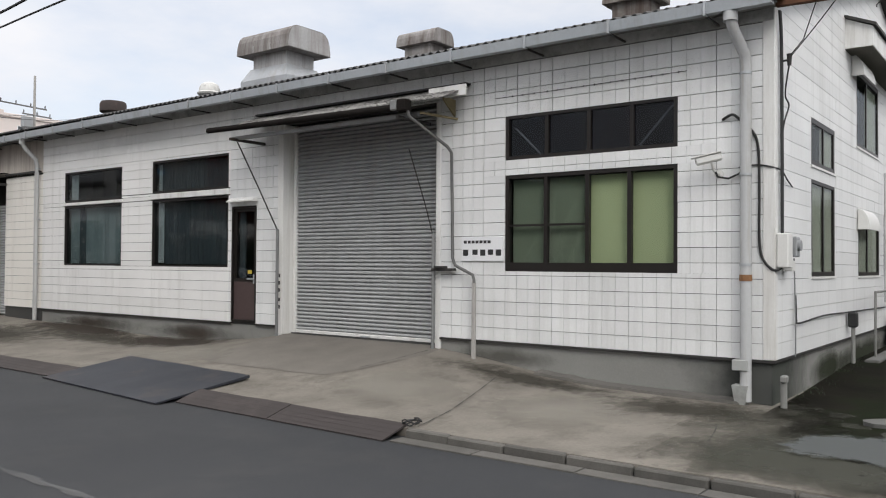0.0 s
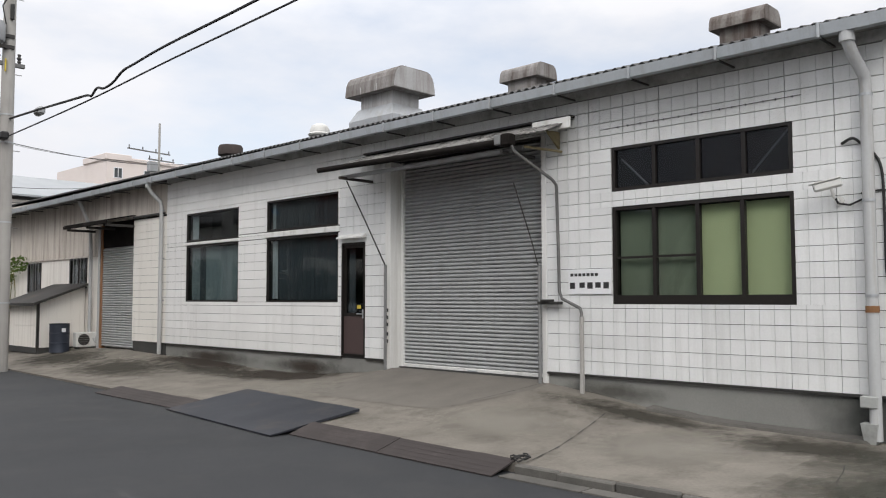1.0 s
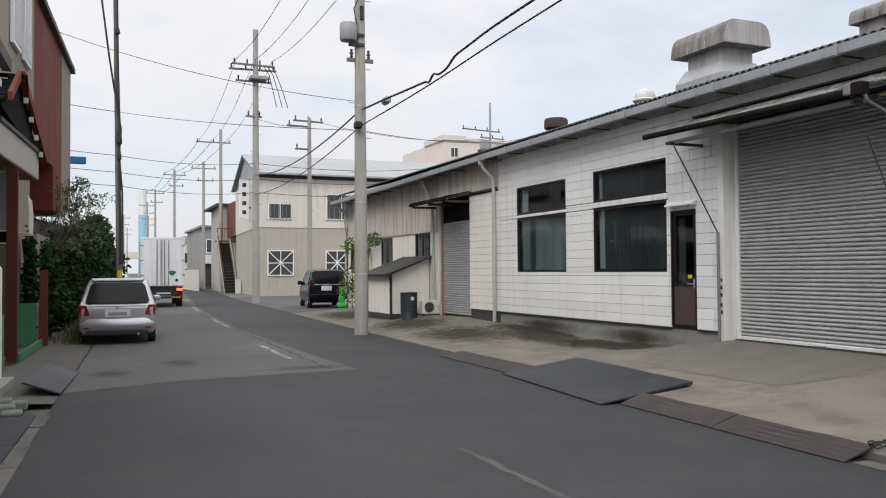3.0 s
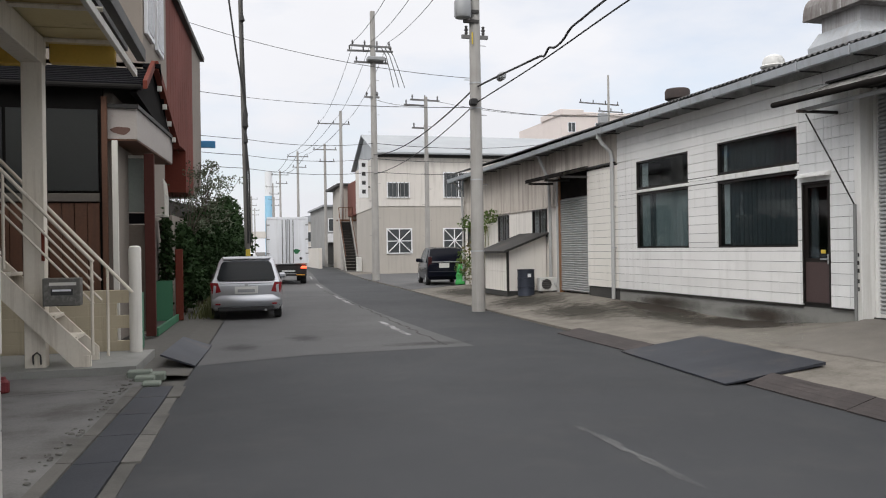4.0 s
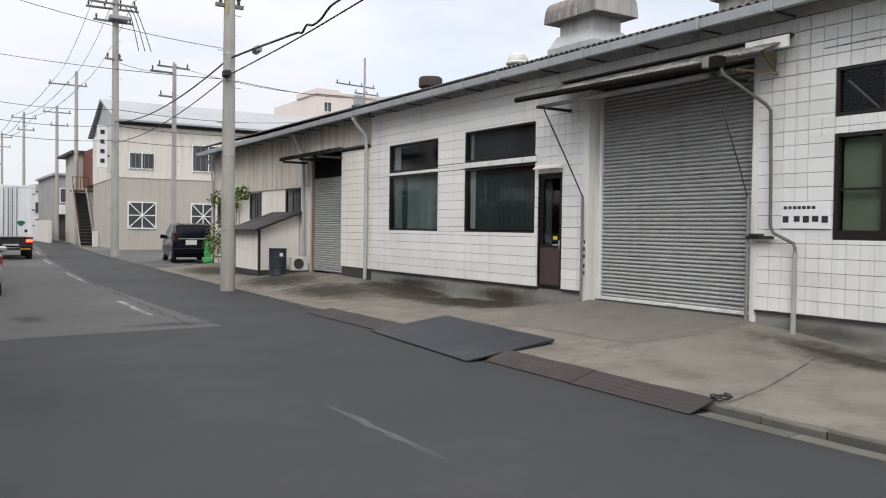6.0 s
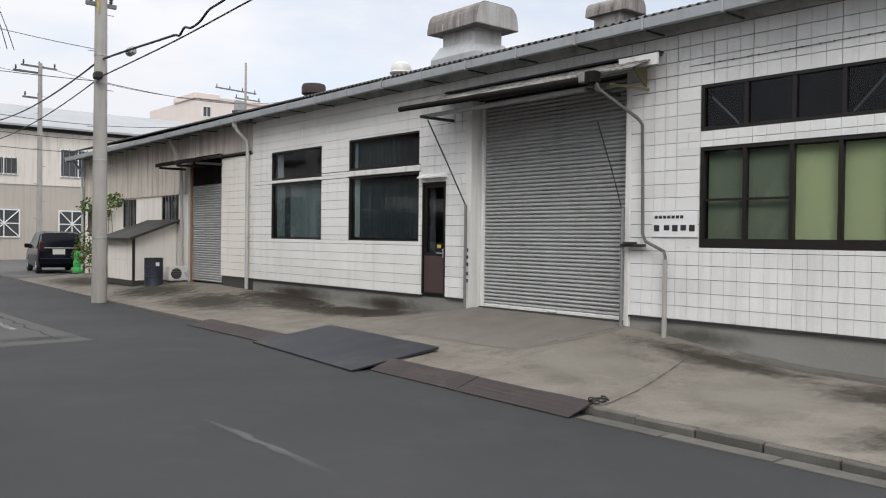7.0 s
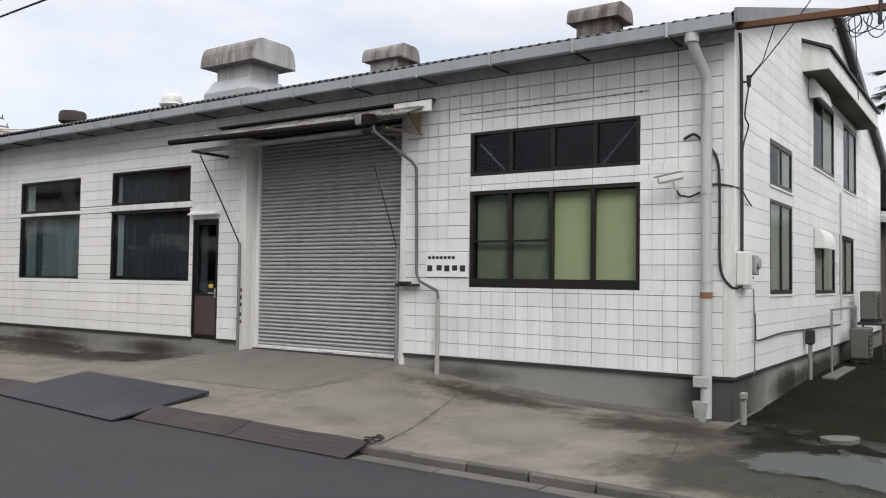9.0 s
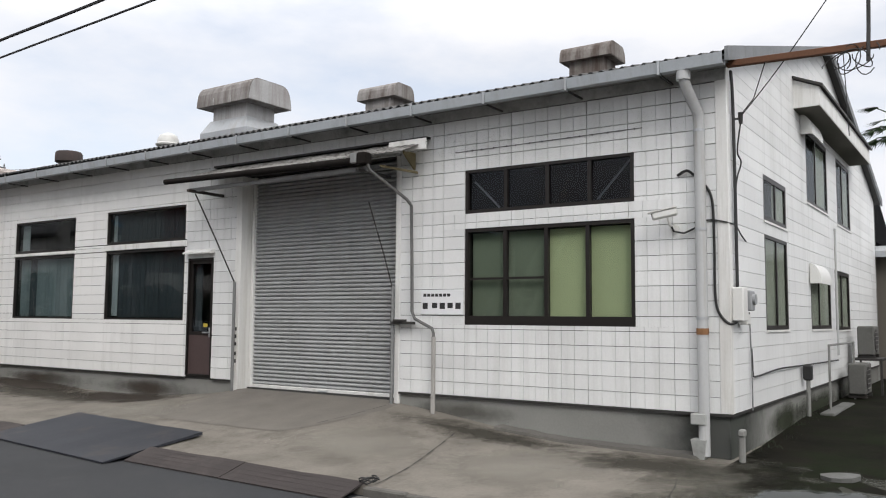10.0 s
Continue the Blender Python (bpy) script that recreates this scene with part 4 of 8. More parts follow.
# ---- downpipes ----
def downpipe(parent, y, z_top, z_bot, x=9.21, r=0.062):
    q = Build()
    q.tube([(8.9, y + 0.07, z_top), (8.9, y + 0.07, z_top - 0.08), (8.97, y + 0.05, z_top - 0.2), (x - 0.03, y, z_top - 0.42), (x, y, z_top - 0.55), (x, y, z_top - 1.2), (x, y, z_bot)], r, 14)
    pipe = part("downpipe", q, PVC, parent, "pale grey plastic downpipe", smooth=True)
    for z in (z_top - 0.62, z_top - 1.75, z_top - 2.75):
        c = Build()
        c.cyl((x, y, z - 0.015), (x, y, z + 0.015), r + 0.006, n=14)
        c.box(x, FX, y - 0.015, y + 0.015, z - 0.012, z + 0.012)
        part("pipe_clip", c, GALV, pipe)
    c = Build()
    c.cyl((8.9, y + 0.07, z_top - 0.1), (8.9, y + 0.07, z_top + 0.06), r + 0.018, n=14)
    part("outlet", c, PVC, pipe, smooth=True)
    return pipe


YARDLIGHT = mat("grimy_white_plastic", (0.42, 0.43, 0.42), (0.33, 0.34, 0.33), 0.55, dirt=(0.15, 0.15, 0.13), dirt_at=(0.48, 0.7))
dp = downpipe(factory, 2.70, 4.42, 0.16)
q = Build()
q.box(9.13, 9.285, 2.66, 2.83, 0.50, 0.62, 0.008)
part("bracket", q, YARDLIGHT, dp)
q = Build()
q.loft([[(9.12, 2.66, 0.34), (9.28, 2.66, 0.34), (9.28, 2.83, 0.34), (9.12, 2.83, 0.34)], [(9.15, 2.69, 0.12), (9.26, 2.69, 0.12), (9.26, 2.8, 0.12), (9.15, 2.8, 0.12)]])
part("hopper", q, YARDLIGHT, dp, "pale hopper at the foot of the pipe")
q = Build()
q.cyl((9.21, 2.70, 1.49), (9.21, 2.70, 1.56), 0.069, n=14)
part("tape_band", q, mat("rusty_band", (0.25, 0.12, 0.05), (0.18, 0.09, 0.04), 0.7), dp)
downpipe(factory, 18.25, 4.36, 0.36, r=0.046)

# ---- name board with lettering that stands for a company name ----
board = thing("company_sign", (FX, 6.26, 1.7), "white company name board with dark lettering bars", "sign")
q = Build()
q.box(FX - 0.022, FX - 0.001, 5.925, 6.615, 1.70, 2.035, 0.003)
part("board", q, WHITESIGN, board)
x = FX - 0.0235
rnd = random.Random(4)
for i in range(7):
    q = Build()
    y = 6.575 - i * 0.066
    q.box(x, x + 0.003, y - 0.05, y, 1.945, 1.985)
    part("small_letter_bar", q, INK, board)
for i in range(5):
    q = Build()
    y = 6.585 - i * 0.128 - (0.03 if i else 0.0)
    q.box(x, x + 0.003, y - 0.085, y, 1.775 + (i % 2) * 0.012, 1.86)
    part("letter_bar", q, INK, board)

# ---- security camera ----
sc = thing("security_camera", (FX, 3.02, 2.68), "white bullet security camera on a wall bracket", "camera")
q = Build()
m = pose(9.10, 3.06, 2.86, 0, -12, -72)
q.box(-0.16, 0.13, -0.045, 0.045, -0.045, 0.04, 0.018, m)
part("housing", q, WHITEPLASTIC, sc)
q = Build()
q.box(-0.2, 0.13, -0.055, 0.055, 0.042, 0.054, 0.004, m)
part("sunshield", q, WHITEPLASTIC, sc)
q = Build()
q.cyl((m @ Vector((-0.162, 0, 0)))[:], (m @ Vector((-0.152, 0, 0)))[:], 0.034, n=14)
part("lens", q, INK, sc)
q = Build()
q.tube([(9.1, 3.04, 2.82), (9.13, 3.03, 2.74), (9.2, 3.02, 2.7), (9.29, 3.02, 2.7)], 0.018, 8)
q.cyl((9.27, 3.02, 2.7), (9.298, 3.02, 2.7), 0.05, n=14)
part("bracket", q, WHITEPLASTIC, sc, smooth=True)
q = Build()
q.tube([(9.14, 3.04, 2.78), (9.18, 3.0, 2.66), (9.24, 2.9, 2.64), (9.285, 2.78, 2.7)], 0.012, 6)
part("cable", q, BLACKCABLE, sc)


# ---- cables and meter on the corner ----
def cable(name, pts, r, label, m=BLACKCABLE, cat="cable"):
    fine = []
    P = [Vector(p) for p in pts]
    for i in range(len(P) - 1):
        a, b, c, d = P[max(i - 1, 0)], P[i], P[i + 1], P[min(i + 2, len(P) - 1)]
        for k in range(5):
            t = k / 5
            fine.append(0.5 * (2 * b + (c - a) * t + (2 * a - 5 * b + 4 * c - d) * t * t + (3 * b - a - 3 * c + d) * t ** 3))
    fine.append(P[-1])
    return solo(name, Build().tube(fine, r, 6), m, label, cat, smooth=True)


cable("wall_cable", [(9.285, 2.98, 3.32), (9.25, 2.86, 3.36), (9.26, 2.78, 3.3), (9.285, 2.68, 3.2), (9.286, 2.59, 3.0), (9.287, 2.575, 2.5), (9.287, 2.575, 1.95), (9.287, 2.54, 1.74), (9.287, 2.44, 1.62),
                     (9.33, 2.38, 1.62), (9.45, 2.37, 1.66)], 0.016, "black cable running down the corner of the wall")
# a dark siding joint with its ticks, drawn as an added wire and clips
cable("wall_cable", [(9.29, 6.07, 3.917), (9.288, 5.2, 3.921), (9.29, 4.6, 3.926), (9.288, 3.9, 3.933), (9.29, 3.40, 3.938)], 0.004, "thin black line standing for a siding joint above the transom")
for k in range(14):
    q = Build()
    y = 3.50 + 0.178 * k + 0.02 * math.sin(k * 2.3)
    z = 3.938 - 0.008 * (y - 3.4)
    q.box(9.286, 9.299, y - 0.004, y + 0.004, z - 0.014, z + 0.012, 0.001)
    solo("cable_clip", q, BLACKCABLE, "small black tick standing for an upright joint", "clip", "wire clips")
cable("wall_cable", [(9.285, 2.8, 2.76), (9.285, 2.6, 2.78), (9.29, 2.42, 2.74), (9.5, 2.39, 2.72), (9.75, 2.395, 2.64), (9.98, 2.40, 2.58)], 0.009, "black cable across the corner of the wall")
for dx in (0.0, 0.042):
    cable("wall_conduit", [(9.40 + dx, 2.39, 4.5), (9.44 + dx, 2.385, 4.2), (9.46 + dx, 2.385, 3.5), (9.47 + dx, 2.385, 2.6), (9.47 + dx, 2.385, 2.02)], 0.013, "dark service conduit on the gable wall")
meter = thing("meter_box", (9.55, 2.4, 1.6), "pale electricity meter box on the gable wall", "meter box")
q = Build()
q.box(9.33, 9.52, 2.28, 2.405, 1.64, 2.02, 0.012)
part("box", q, WHITEPLASTIC, meter)
q = Build()
q.box(9.60, 9.76, 2.26, 2.405, 1.76, 1.99, 0.012)
q.cyl((9.68, 2.262, 1.89), (9.68, 2.23, 1.89), 0.06, n=16)
part("meter", q, GREYMETAL, meter)
q = Build()
q.box(9.58, 9.72, 2.3, 2.405, 1.6, 1.72, 0.01)
part("junction_box", q, WHITEPLASTIC, meter)
cable("wall_cable", [(10.08, 2.39, 1.32), (10.085, 2.385, 1.15), (10.1, 2.385, 1.04), (10.25, 2.385, 0.985), (11.5, 2.385, 1.02), (13, 2.385, 1.0), (16.2, 2.385, 0.96)], 0.011,
      "black cable along the foot of the gable wall")
cable("wall_cable", [(10.06, 2.40, 1.75), (10.08, 2.39, 1.0), (10.08, 2.39, 0.6)], 0.008, "thin grey cable down to the foundation", GREYPIPE)
insul = thing("service_bracket", (9.6, 2.35, 3.9), "service wire insulator bracket on the gable wall", "bracket")
q = Build()
q.cyl((9.62, 2.41, 3.98), (9.62, 2.34, 3.98), 0.012, n=8)
q.cyl((9.62, 2.34, 3.92), (9.62, 2.34, 4.05), 0.022, 0.03, n=10)
part("insulator", q, DARKSTEEL, insul)
cable("wall_cable", [(9.62, 2.34, 3.94), (9.60, 2.38, 3.6), (9.68, 2.36, 3.48), (9.6, 2.385, 3.3), (9.53, 2.39, 3.1), (9.52, 2.39, 2.6)], 0.009, "loose black cable on the gable wall")
tap = thing("standpipe", (9.2, 2.3, 0.12), "short grey standpipe by the corner of the wall", "pipe")
q = Build()
q.cyl((9.22, 2.3, 0.08), (9.22, 2.3, 0.42), 0.035, n=10)
part("pipe", q, YARDPIPE, tap, smooth=True)
q = Build()
q.box(9.16, 9.27, 2.26, 2.33, 0.40, 0.48, 0.015)
part("cap", q, YARDPIPE, tap)

# rusty arm that sticks out from the corner, with its tangle of wires
arm = thing("service_mast", (9.2, 2.3, 4.45), "rusty steel arm with a tangle of wires", "service arm")
q = Build()
q.box(-0.035, 0.035, -2.2, 0.0, -0.035, 0.035, 0.004, pose(9.16, 2.36, 4.50, 1.0, 0, 2))
part("beam", q, RUST, arm)
rnd = random.Random(8)
for k in range(6):
    q = Build()
    c = Vector((9.16, 0.95 + 0.06 * k, 4.42))
    ra, rb, tilt, ph = rnd.uniform(0.08, 0.22), rnd.uniform(0.06, 0.16), rnd.uniform(-0.6, 0.6), rnd.uniform(0, 6)
    pts = [c + Vector((0.05 * math.sin(a * 2 + ph), ra * math.cos(a), rb * math.sin(a) - 0.08 + tilt * ra * math.cos(a))) for a in (ph + 5.2 * i / 14 for i in range(15))]
    q.tube(pts, 0.006, 5)
    part("wire", q, BLACKCABLE, arm)
q = Build()
q.tube([(9.16, 0.95, 4.3), (9.2, 0.94, 4.7), (9.2, 0.9, 6.4), (9.2, 0.7, 8.0)], 0.02, 6)
part("riser", q, BLACKCABLE, arm)
q = Build()
q.tube([(9.16, 1.95, 4.47), (9.45, 2.15, 4.15), (9.62, 2.34, 4.02)], 0.006, 5)
part("wire", q, BLACKCABLE, arm)

q = Build()
q.tube([(9.16, 1.18, 4.42), (9.16, 1.16, 3.9), (9.17, 1.15, 3.55)], 0.005, 5)
part("wire", q, BLACKCABLE, arm)
cable("service_wire", [(9.62, 2.34, 4.0), (9.45, 1.88, 4.45), (9.2, 1.26, 5.13), (8.8, 0.3, 6.2)], 0.006, "thin service wire rising from the gable bracket", cat="wire")

# ---- gable: hood over the upper windows, awnings, air conditioners, rail ----
hood = thing("window_hood", (15, 2.2, 4.7), "white box hood over the upper gable windows", "window hood")
q = Build()
q.prism([(FY0, 4.86), (2.05, 4.86), (2.05, 5.14), (FY0, 5.30)], 0, 13.06, 18.6)
part("hood_box", q, TRIM, hood)
# added sheet whose dark colour holds the shade under the hood
q = Build()
q.box(13.07, 18.59, 2.06, FY0, 4.845, 4.857)
part("hood_soffit", q, mat("shade_dark_soffit", (0.10, 0.095, 0.075), (0.07, 0.066, 0.052), 0.8), hood, "underside coloured dark olive for its shade")
q = Build()
q.prism([(2.0, 5.135), (FY0, 5.31), (FY0, 5.35), (2.0, 5.175)], 0, 13.0, 18.66)
part("hood_top", q, DARKSTEEL, hood)
for (x0, x1, z) in ((13.5, 15.7, 4.86), (13.9, 15.75, 2.56)):
    aw = thing("window_awning", ((x0 + x1) / 2, 2.3, z - 0.35), "small rounded pale awning over a window", "awning", "gable awnings")
    q = Build()
    arc = [(FY0 - 0.01 - 0.17 * math.sin(a), z - 0.32 + 0.32 * math.cos(a)) for a in (math.pi / 2 * i / 8 for i in range(9))]
    inn = [(FY0 - 0.01 - 0.155 * math.sin(a), z - 0.32 + 0.305 * math.cos(a)) for a in (math.pi / 2 * i / 8 for i in range(9))]
    q.prism(arc + inn[::-1], 0, x0, x0 + 0.95)
    part("shell", q, WHITEPLASTIC, aw, smooth=True)
    q = Build()
    q.prism(inn + [(FY0 - 0.01, z - 0.32)], 0, x0 - 0.006, x0 + 0.006)
    part("side", q, WHITEPLASTIC, aw)


# blotched casing grey, lowered to hold the yard's shade
UNITGREY = mat("shade_dark_unit_grey", (0.13, 0.13, 0.12), (0.09, 0.09, 0.085), 0.6, dirt=(0.04, 0.04, 0.035), dirt_at=(0.5, 0.75))


def air_conditioner(x, y, z, turn, label="grimy shade-darkened outdoor air conditioner unit with a round grille", shell=UNITGREY, size=1.0):
    t = thing("air_conditioner", (x, y, z), label, "air conditioner", "outdoor units")
    m = pose(x, y, z, 0, 0, turn) @ Matrix.Scale(size, 4)
    q = Build()
    q.box(-0.39, 0.39, -0.14, 0.14, 0.06, 0.60, 0.02, m)
    part("casing", q, shell, t)
    q = Build()
    c = m @ Vector((-0.1, -0.142, 0.33))
    d = m @ Vector((-0.1, -0.155, 0.33))
    q.cyl(c, d, 0.21 * size, n=22)
    g = part("grille", q, DARKSTEEL, t)
    for k in range(5):
        r = Build()
        zz = 0.17 + 0.08 * k
        r.box(-0.29, 0.09, -0.165, -0.156, zz - 0.006, zz + 0.006, 0, m)
        part("grille_bar", r, YARDPIPE, g)
    for s in (-0.3, 0.3):
        r = Build()
        r.box(s - 0.03, s + 0.03, -0.15, 0.15, 0.0, 0.06, 0, m)
        part("foot", r, DARKSTEEL, t)
    return t


air_conditioner(16.6, 2.1, 0.30, 0)
rack = thing("unit_stand", (17.7, 2.0, 0.28), "dark steel stand carrying a second unit", "stand")
for sx in (17.25, 18.15):
    for sy in (1.82, 2.28):
        q = Build()
        q.box(sx - 0.02, sx + 0.02, sy - 0.02, sy + 0.02, 0.28, 0.92)
        part("leg", q, DARKSTEEL, rack)
q = Build()
q.box(17.22, 18.18, 1.8, 2.3, 0.92, 0.96)
part("shelf", q, DARKSTEEL, rack)
air_conditioner(17.7, 2.08, 0.96, 0)
YARDSTONE = mat("damp_yard_stone", (0.15, 0.155, 0.15), (0.10, 0.10, 0.095), 0.85, big=2, fine=40, bump=0.2, dirt=(0.05, 0.05, 0.04), dirt_at=(0.5, 0.7))
rail = thing("pipe_rail", (13.8, 2.15, 0.25), "low pale pipe rail beside the gable wall", "rail")
for x in (13.8, 16.3):
    q = Build()
    q.cyl((x, 2.15, 0.25), (x, 2.15, 1.28), 0.018, n=8)
    part("post", q, YARDPIPE, rail, smooth=True)
q = Build()
q.cyl((13.78, 2.15, 1.28), (16.32, 2.15, 1.28), 0.018, n=8)
part("handrail", q, YARDPIPE, rail, smooth=True)
slab = Build()
slab.box(13.3, 15.3, 2.02, 2.22, 0.22, 0.30, 0.015)
solo("concrete_slab", slab, YARDSTONE, "pale concrete slab along the gable wall", "slab")
wp = thing("water_pipe", (13.1, 2.3, 0.2), "white water pipe with a black tap on the gable wall", "pipe")
q = Build()
q.cyl((13.1, 2.33, 0.12), (13.1, 2.33, 0.8), 0.03, n=8)
part("pipe", q, YARDPIPE, wp, smooth=True)
q = Build()
q.box(13.03, 13.17, 2.27, 2.39, 0.78, 1.0, 0.02)
part("tap", q, BLACKCABLE, wp)
vp = thing("vent_pipe", (16.0, 2.33, 1.1), "white plastic pipe up the gable wall", "pipe")
q = Build()
q.cyl((16.0, 2.35, 1.05), (16.0, 2.35, 3.3), 0.02, n=10)
part("pipe", q, PVC, vp, smooth=True)


# ---- forecourt: kerb, ramps, soil ----
kerb = thing("kerb", (6.0, 0, 0.0), "low worn concrete kerb stones along the apron", "kerb", kind="structure")
rnd = random.Random(3)
y = -7.0
while y < 4.85:
    L = 0.6
    e = min(y + L - 0.012, 4.9)
    q = Build()
    dz = rnd.uniform(-0.012, 0.006)
    q.box(5.955 + rnd.uniform(-0.012, 0.012), 6.06, y, e + rnd.uniform(-0.02, 0.004), -0.03, 0.080 + dz, 0.014)
    part("kerb_stone", q, GUTTERCON, kerb)
    y += L
drain = thing("gutter_strip", (5.8, 0, 0.0), "pale concrete gutter strip between road and kerb", "gutter", kind="structure")
y = -7.0
while y < 4.85:
    q = Build()
    q.box(5.74 + rnd.uniform(-0.02, 0.02), 5.925, y, min(y + 0.985, 4.9), -0.03, 0.010 + rnd.uniform(0, 0.005), 0.003)
    part("gutter_slab", q, GUTTERCON, drain)
    y += 1.0


def ramp(name, x0, x1, y0, y1, za, zb, m, label, cat, ribs=0, skew=0.0, thick=0.025, group=""):
    """A sloping plate from the road (x0) up on to the apron (x1)."""
    b = Build()
    n = max(1, int((y1 - y0) / 0.4))
    rings = []
    for i in range(n + 1):
        y = y0 + (y1 - y0) * i / n
        sag = 0.004 * math.sin(i * 2.1)
        rings.append([(x0 + skew * (y - y0), y, za), (x1 + skew * (y - y0), y, zb + sag), (x1 + skew * (y - y0), y, zb + sag + thick), (x0 + skew * (y - y0), y, za + thick * 0.5)])
    b.loft(rings)
    t = thing(name, ((x0 + x1) / 2, (y0 + y1) / 2, za), label, cat, group)
    plate = part("plate", b, m, t)
    for k in range(ribs):
        f = (k + 0.7) / (ribs + 0.4)
        r = Build()
        xx, zz = x0 + (x1 - x0) * f, za + (zb - za) * f + thick * (0.5 + 0.5 * f)
        r.loft([[(xx - 0.008, y0 + 0.02, zz), (xx + 0.008, y0 + 0.02, zz), (xx, y0 + 0.02, zz + 0.003)], [(xx - 0.008 + skew * (y1 - y0), y1 - 0.02, zz), (xx + 0.008 + skew * (y1 - y0), y1 - 0.02, zz), (xx + skew * (y1 - y0), y1 - 0.02, zz + 0.003)]])
        part("rib", r, m, plate)
    return t


ramp("kerb_ramp", 5.70, 6.06, 4.95, 6.6, 0.004, 0.095, RUBBER, "brown ribbed rubber kerb ramp", "kerb ramp", 4, 0.03, 0.022, "kerb ramps")
ramp("kerb_ramp", 5.76, 6.12, 6.62, 8.26, 0.004, 0.10, RUBBER, "brown ribbed rubber kerb ramp", "kerb ramp", 4, 0.03, 0.022, "kerb ramps")
ramp("steel_plate", 5.56, 6.95, 8.30, 11.45, 0.006, 0.17, STEELPLATE, "dark steel ramp plate lying from road to apron", "steel plate", 0, 0.10, 0.035)
ramp("kerb_ramp", 6.02, 6.48, 11.52, 14.4, 0.006, 0.075, RUBBER, "brown rubber kerb ramp beside the steel plate", "kerb ramp", 4, -0.1 + 0.12, 0.02, "kerb ramps")
wire = Build()
for k in range(3):
    pts = [(6.12 + 0.09 * math.cos(a + k), 4.93 + 0.06 * math.sin(a * (1 + 0.2 * k)), 0.115 + 0.012 * k + 0.015 * math.sin(3 * a)) for a in (2 * math.pi * i / 14 for i in range(12))]
    wire.tube(pts, 0.008, 5)
solo("wire_loop", wire, BLACKCABLE, "loop of black wire at the end of the ramp", "wire")

# rough cement footing along the near wall foot
foot = Build()
prof = []
for i in range(40):
    y = 2.75 + 2.6 * i / 39
    z = apron_z(9.2, y)
    w = 0.16 + 0.05 * noise.noise((y * 2.3, 1, 0)) + 0.03 * noise.noise((y * 9, 4, 0))
    h = 0.035 + 0.012 * noise.noise((y * 5, 7, 0))
    prof.append([(9.33, y, z - 0.05), (9.3 - w, y, z - 0.02), (9.3 - w + 0.012, y, z + h), (9.33, y, z + h + 0.015)])
foot.loft(prof)
solo("wall_footing", foot, GUTTERCON, "rough cement footing along the foot of the wall", "footing", kind="structure")

# joints and repairs in the concrete
for k, pts in enumerate([[(6.1, 4.85), (6.9, 5.05), (7.8, 5.35), (8.6, 5.6)], [(8.0, 7.35), (8.5, 7.2), (9.25, 7.05)], [(7.95, 2.6), (7.6, 2.5), (7.2, 2.42), (6.9, 2.3), (6.72, 2.22), (6.6, 2.05), (6.48, 1.95)]]):
    q = Build()
    for (xa, ya), (xb, yb) in zip(pts, pts[1:]):
        n = 6
        for i in range(n):
            a, b = i / n, (i + 1) / n
            p, r = (xa + (xb - xa) * a, ya + (yb - ya) * a), (xa + (xb - xa) * b, ya + (yb - ya) * b)
            w = 0.003 + 0.003 * ((i * 7 + k) % 3)
            q.add([(p[0], p[1] - w, apron_z(*p) + 0.007), (p[0], p[1] + w, apron_z(*p) + 0.007), (r[0], r[1] + w, apron_z(*r) + 0.007), (r[0], r[1] - w, apron_z(*r) + 0.007)], [(0, 1, 2, 3)])
    solo("concrete_joint", q, JOINT, "dark open joint in the concrete apron", "joint", "joints", "structure")
newer = mat("newer_concrete", (0.185, 0.170, 0.149), (0.142, 0.131, 0.115), 0.85, big=1.8, fine=40, bump=0.2, dirt=(0.11, 0.1, 0.09), dirt_at=(0.5, 0.8))
rows = []
for f in spread(0, 1, 0.06):
    y = 6.95 + 3.33 * f
    left = 8.9 - 1.4 * min(1.0, f / 0.14) + 0.05 * noise.noise((y * 3, 2, 0)) + 0.25 * max(0.0, f - 0.7)
    rows.append([(x, y if x < 9.3 else max(y, 7.09), apron_z(min(x, 9.3), y) + 0.004 * noise.noise((x * 2, y * 2, 0)) + 0.005 + (0.003 if x > 9.3 else 0)) for x in (left + (9.56 - left) * k / 8 for k in range(9))])
solo("ramp_patch", strip(rows), newer, "smoother grey concrete patch before the shutter", "concrete patch", kind="structure")


def ground_stain(x0, x1, y0, y1, m, label, lift=0.006):
    b = Build().sheet(spread(x0, x1, 0.15), spread(y0, y1, 0.2), lambda x, y: apron_z(min(x, 9.3), y) + lift + 0.004 * noise.noise((x * 2, y * 2, 0)))
    ob = solo("ground_stain", b, m, label, "stain", kind="structure", smooth=True)
    ob.visible_shadow = False
    return ob


ground_stain(8.0, 9.32, 11.0, 18.4, DAMPSTAIN, "dark damp dirt along the foot of the wall", 0.008)
ground_stain(8.3, 9.55, 10.7, 15.0, BROWNDAMP, "dark brown wet patch at the foot of the wall", 0.011)
ground_stain(8.5, 9.6, 13.8, 18.6, BROWNDAMP, "dark brown wet patch at the foot of the wall", 0.014)
ground_stain(8.3, 9.33, 3.6, 7.0, DAMPSTAIN, "dark mossy dirt along the foot of the wall", 0.008)
ground_stain(7.7, 9.33, 1.6, 4.4, DAMPSTAIN, "dark mossy dirt near the corner", 0.010)
ground_stain(6.1, 8.4, 0.4, 2.6, DAMPSTAIN, "dark damp dirt on the edge of the apron", 0.012)
ground_stain(5.98, 9.6, -1.4, 2.9, MOSSDAMP, "dark mossy damp over the corner of the apron", 0.013)
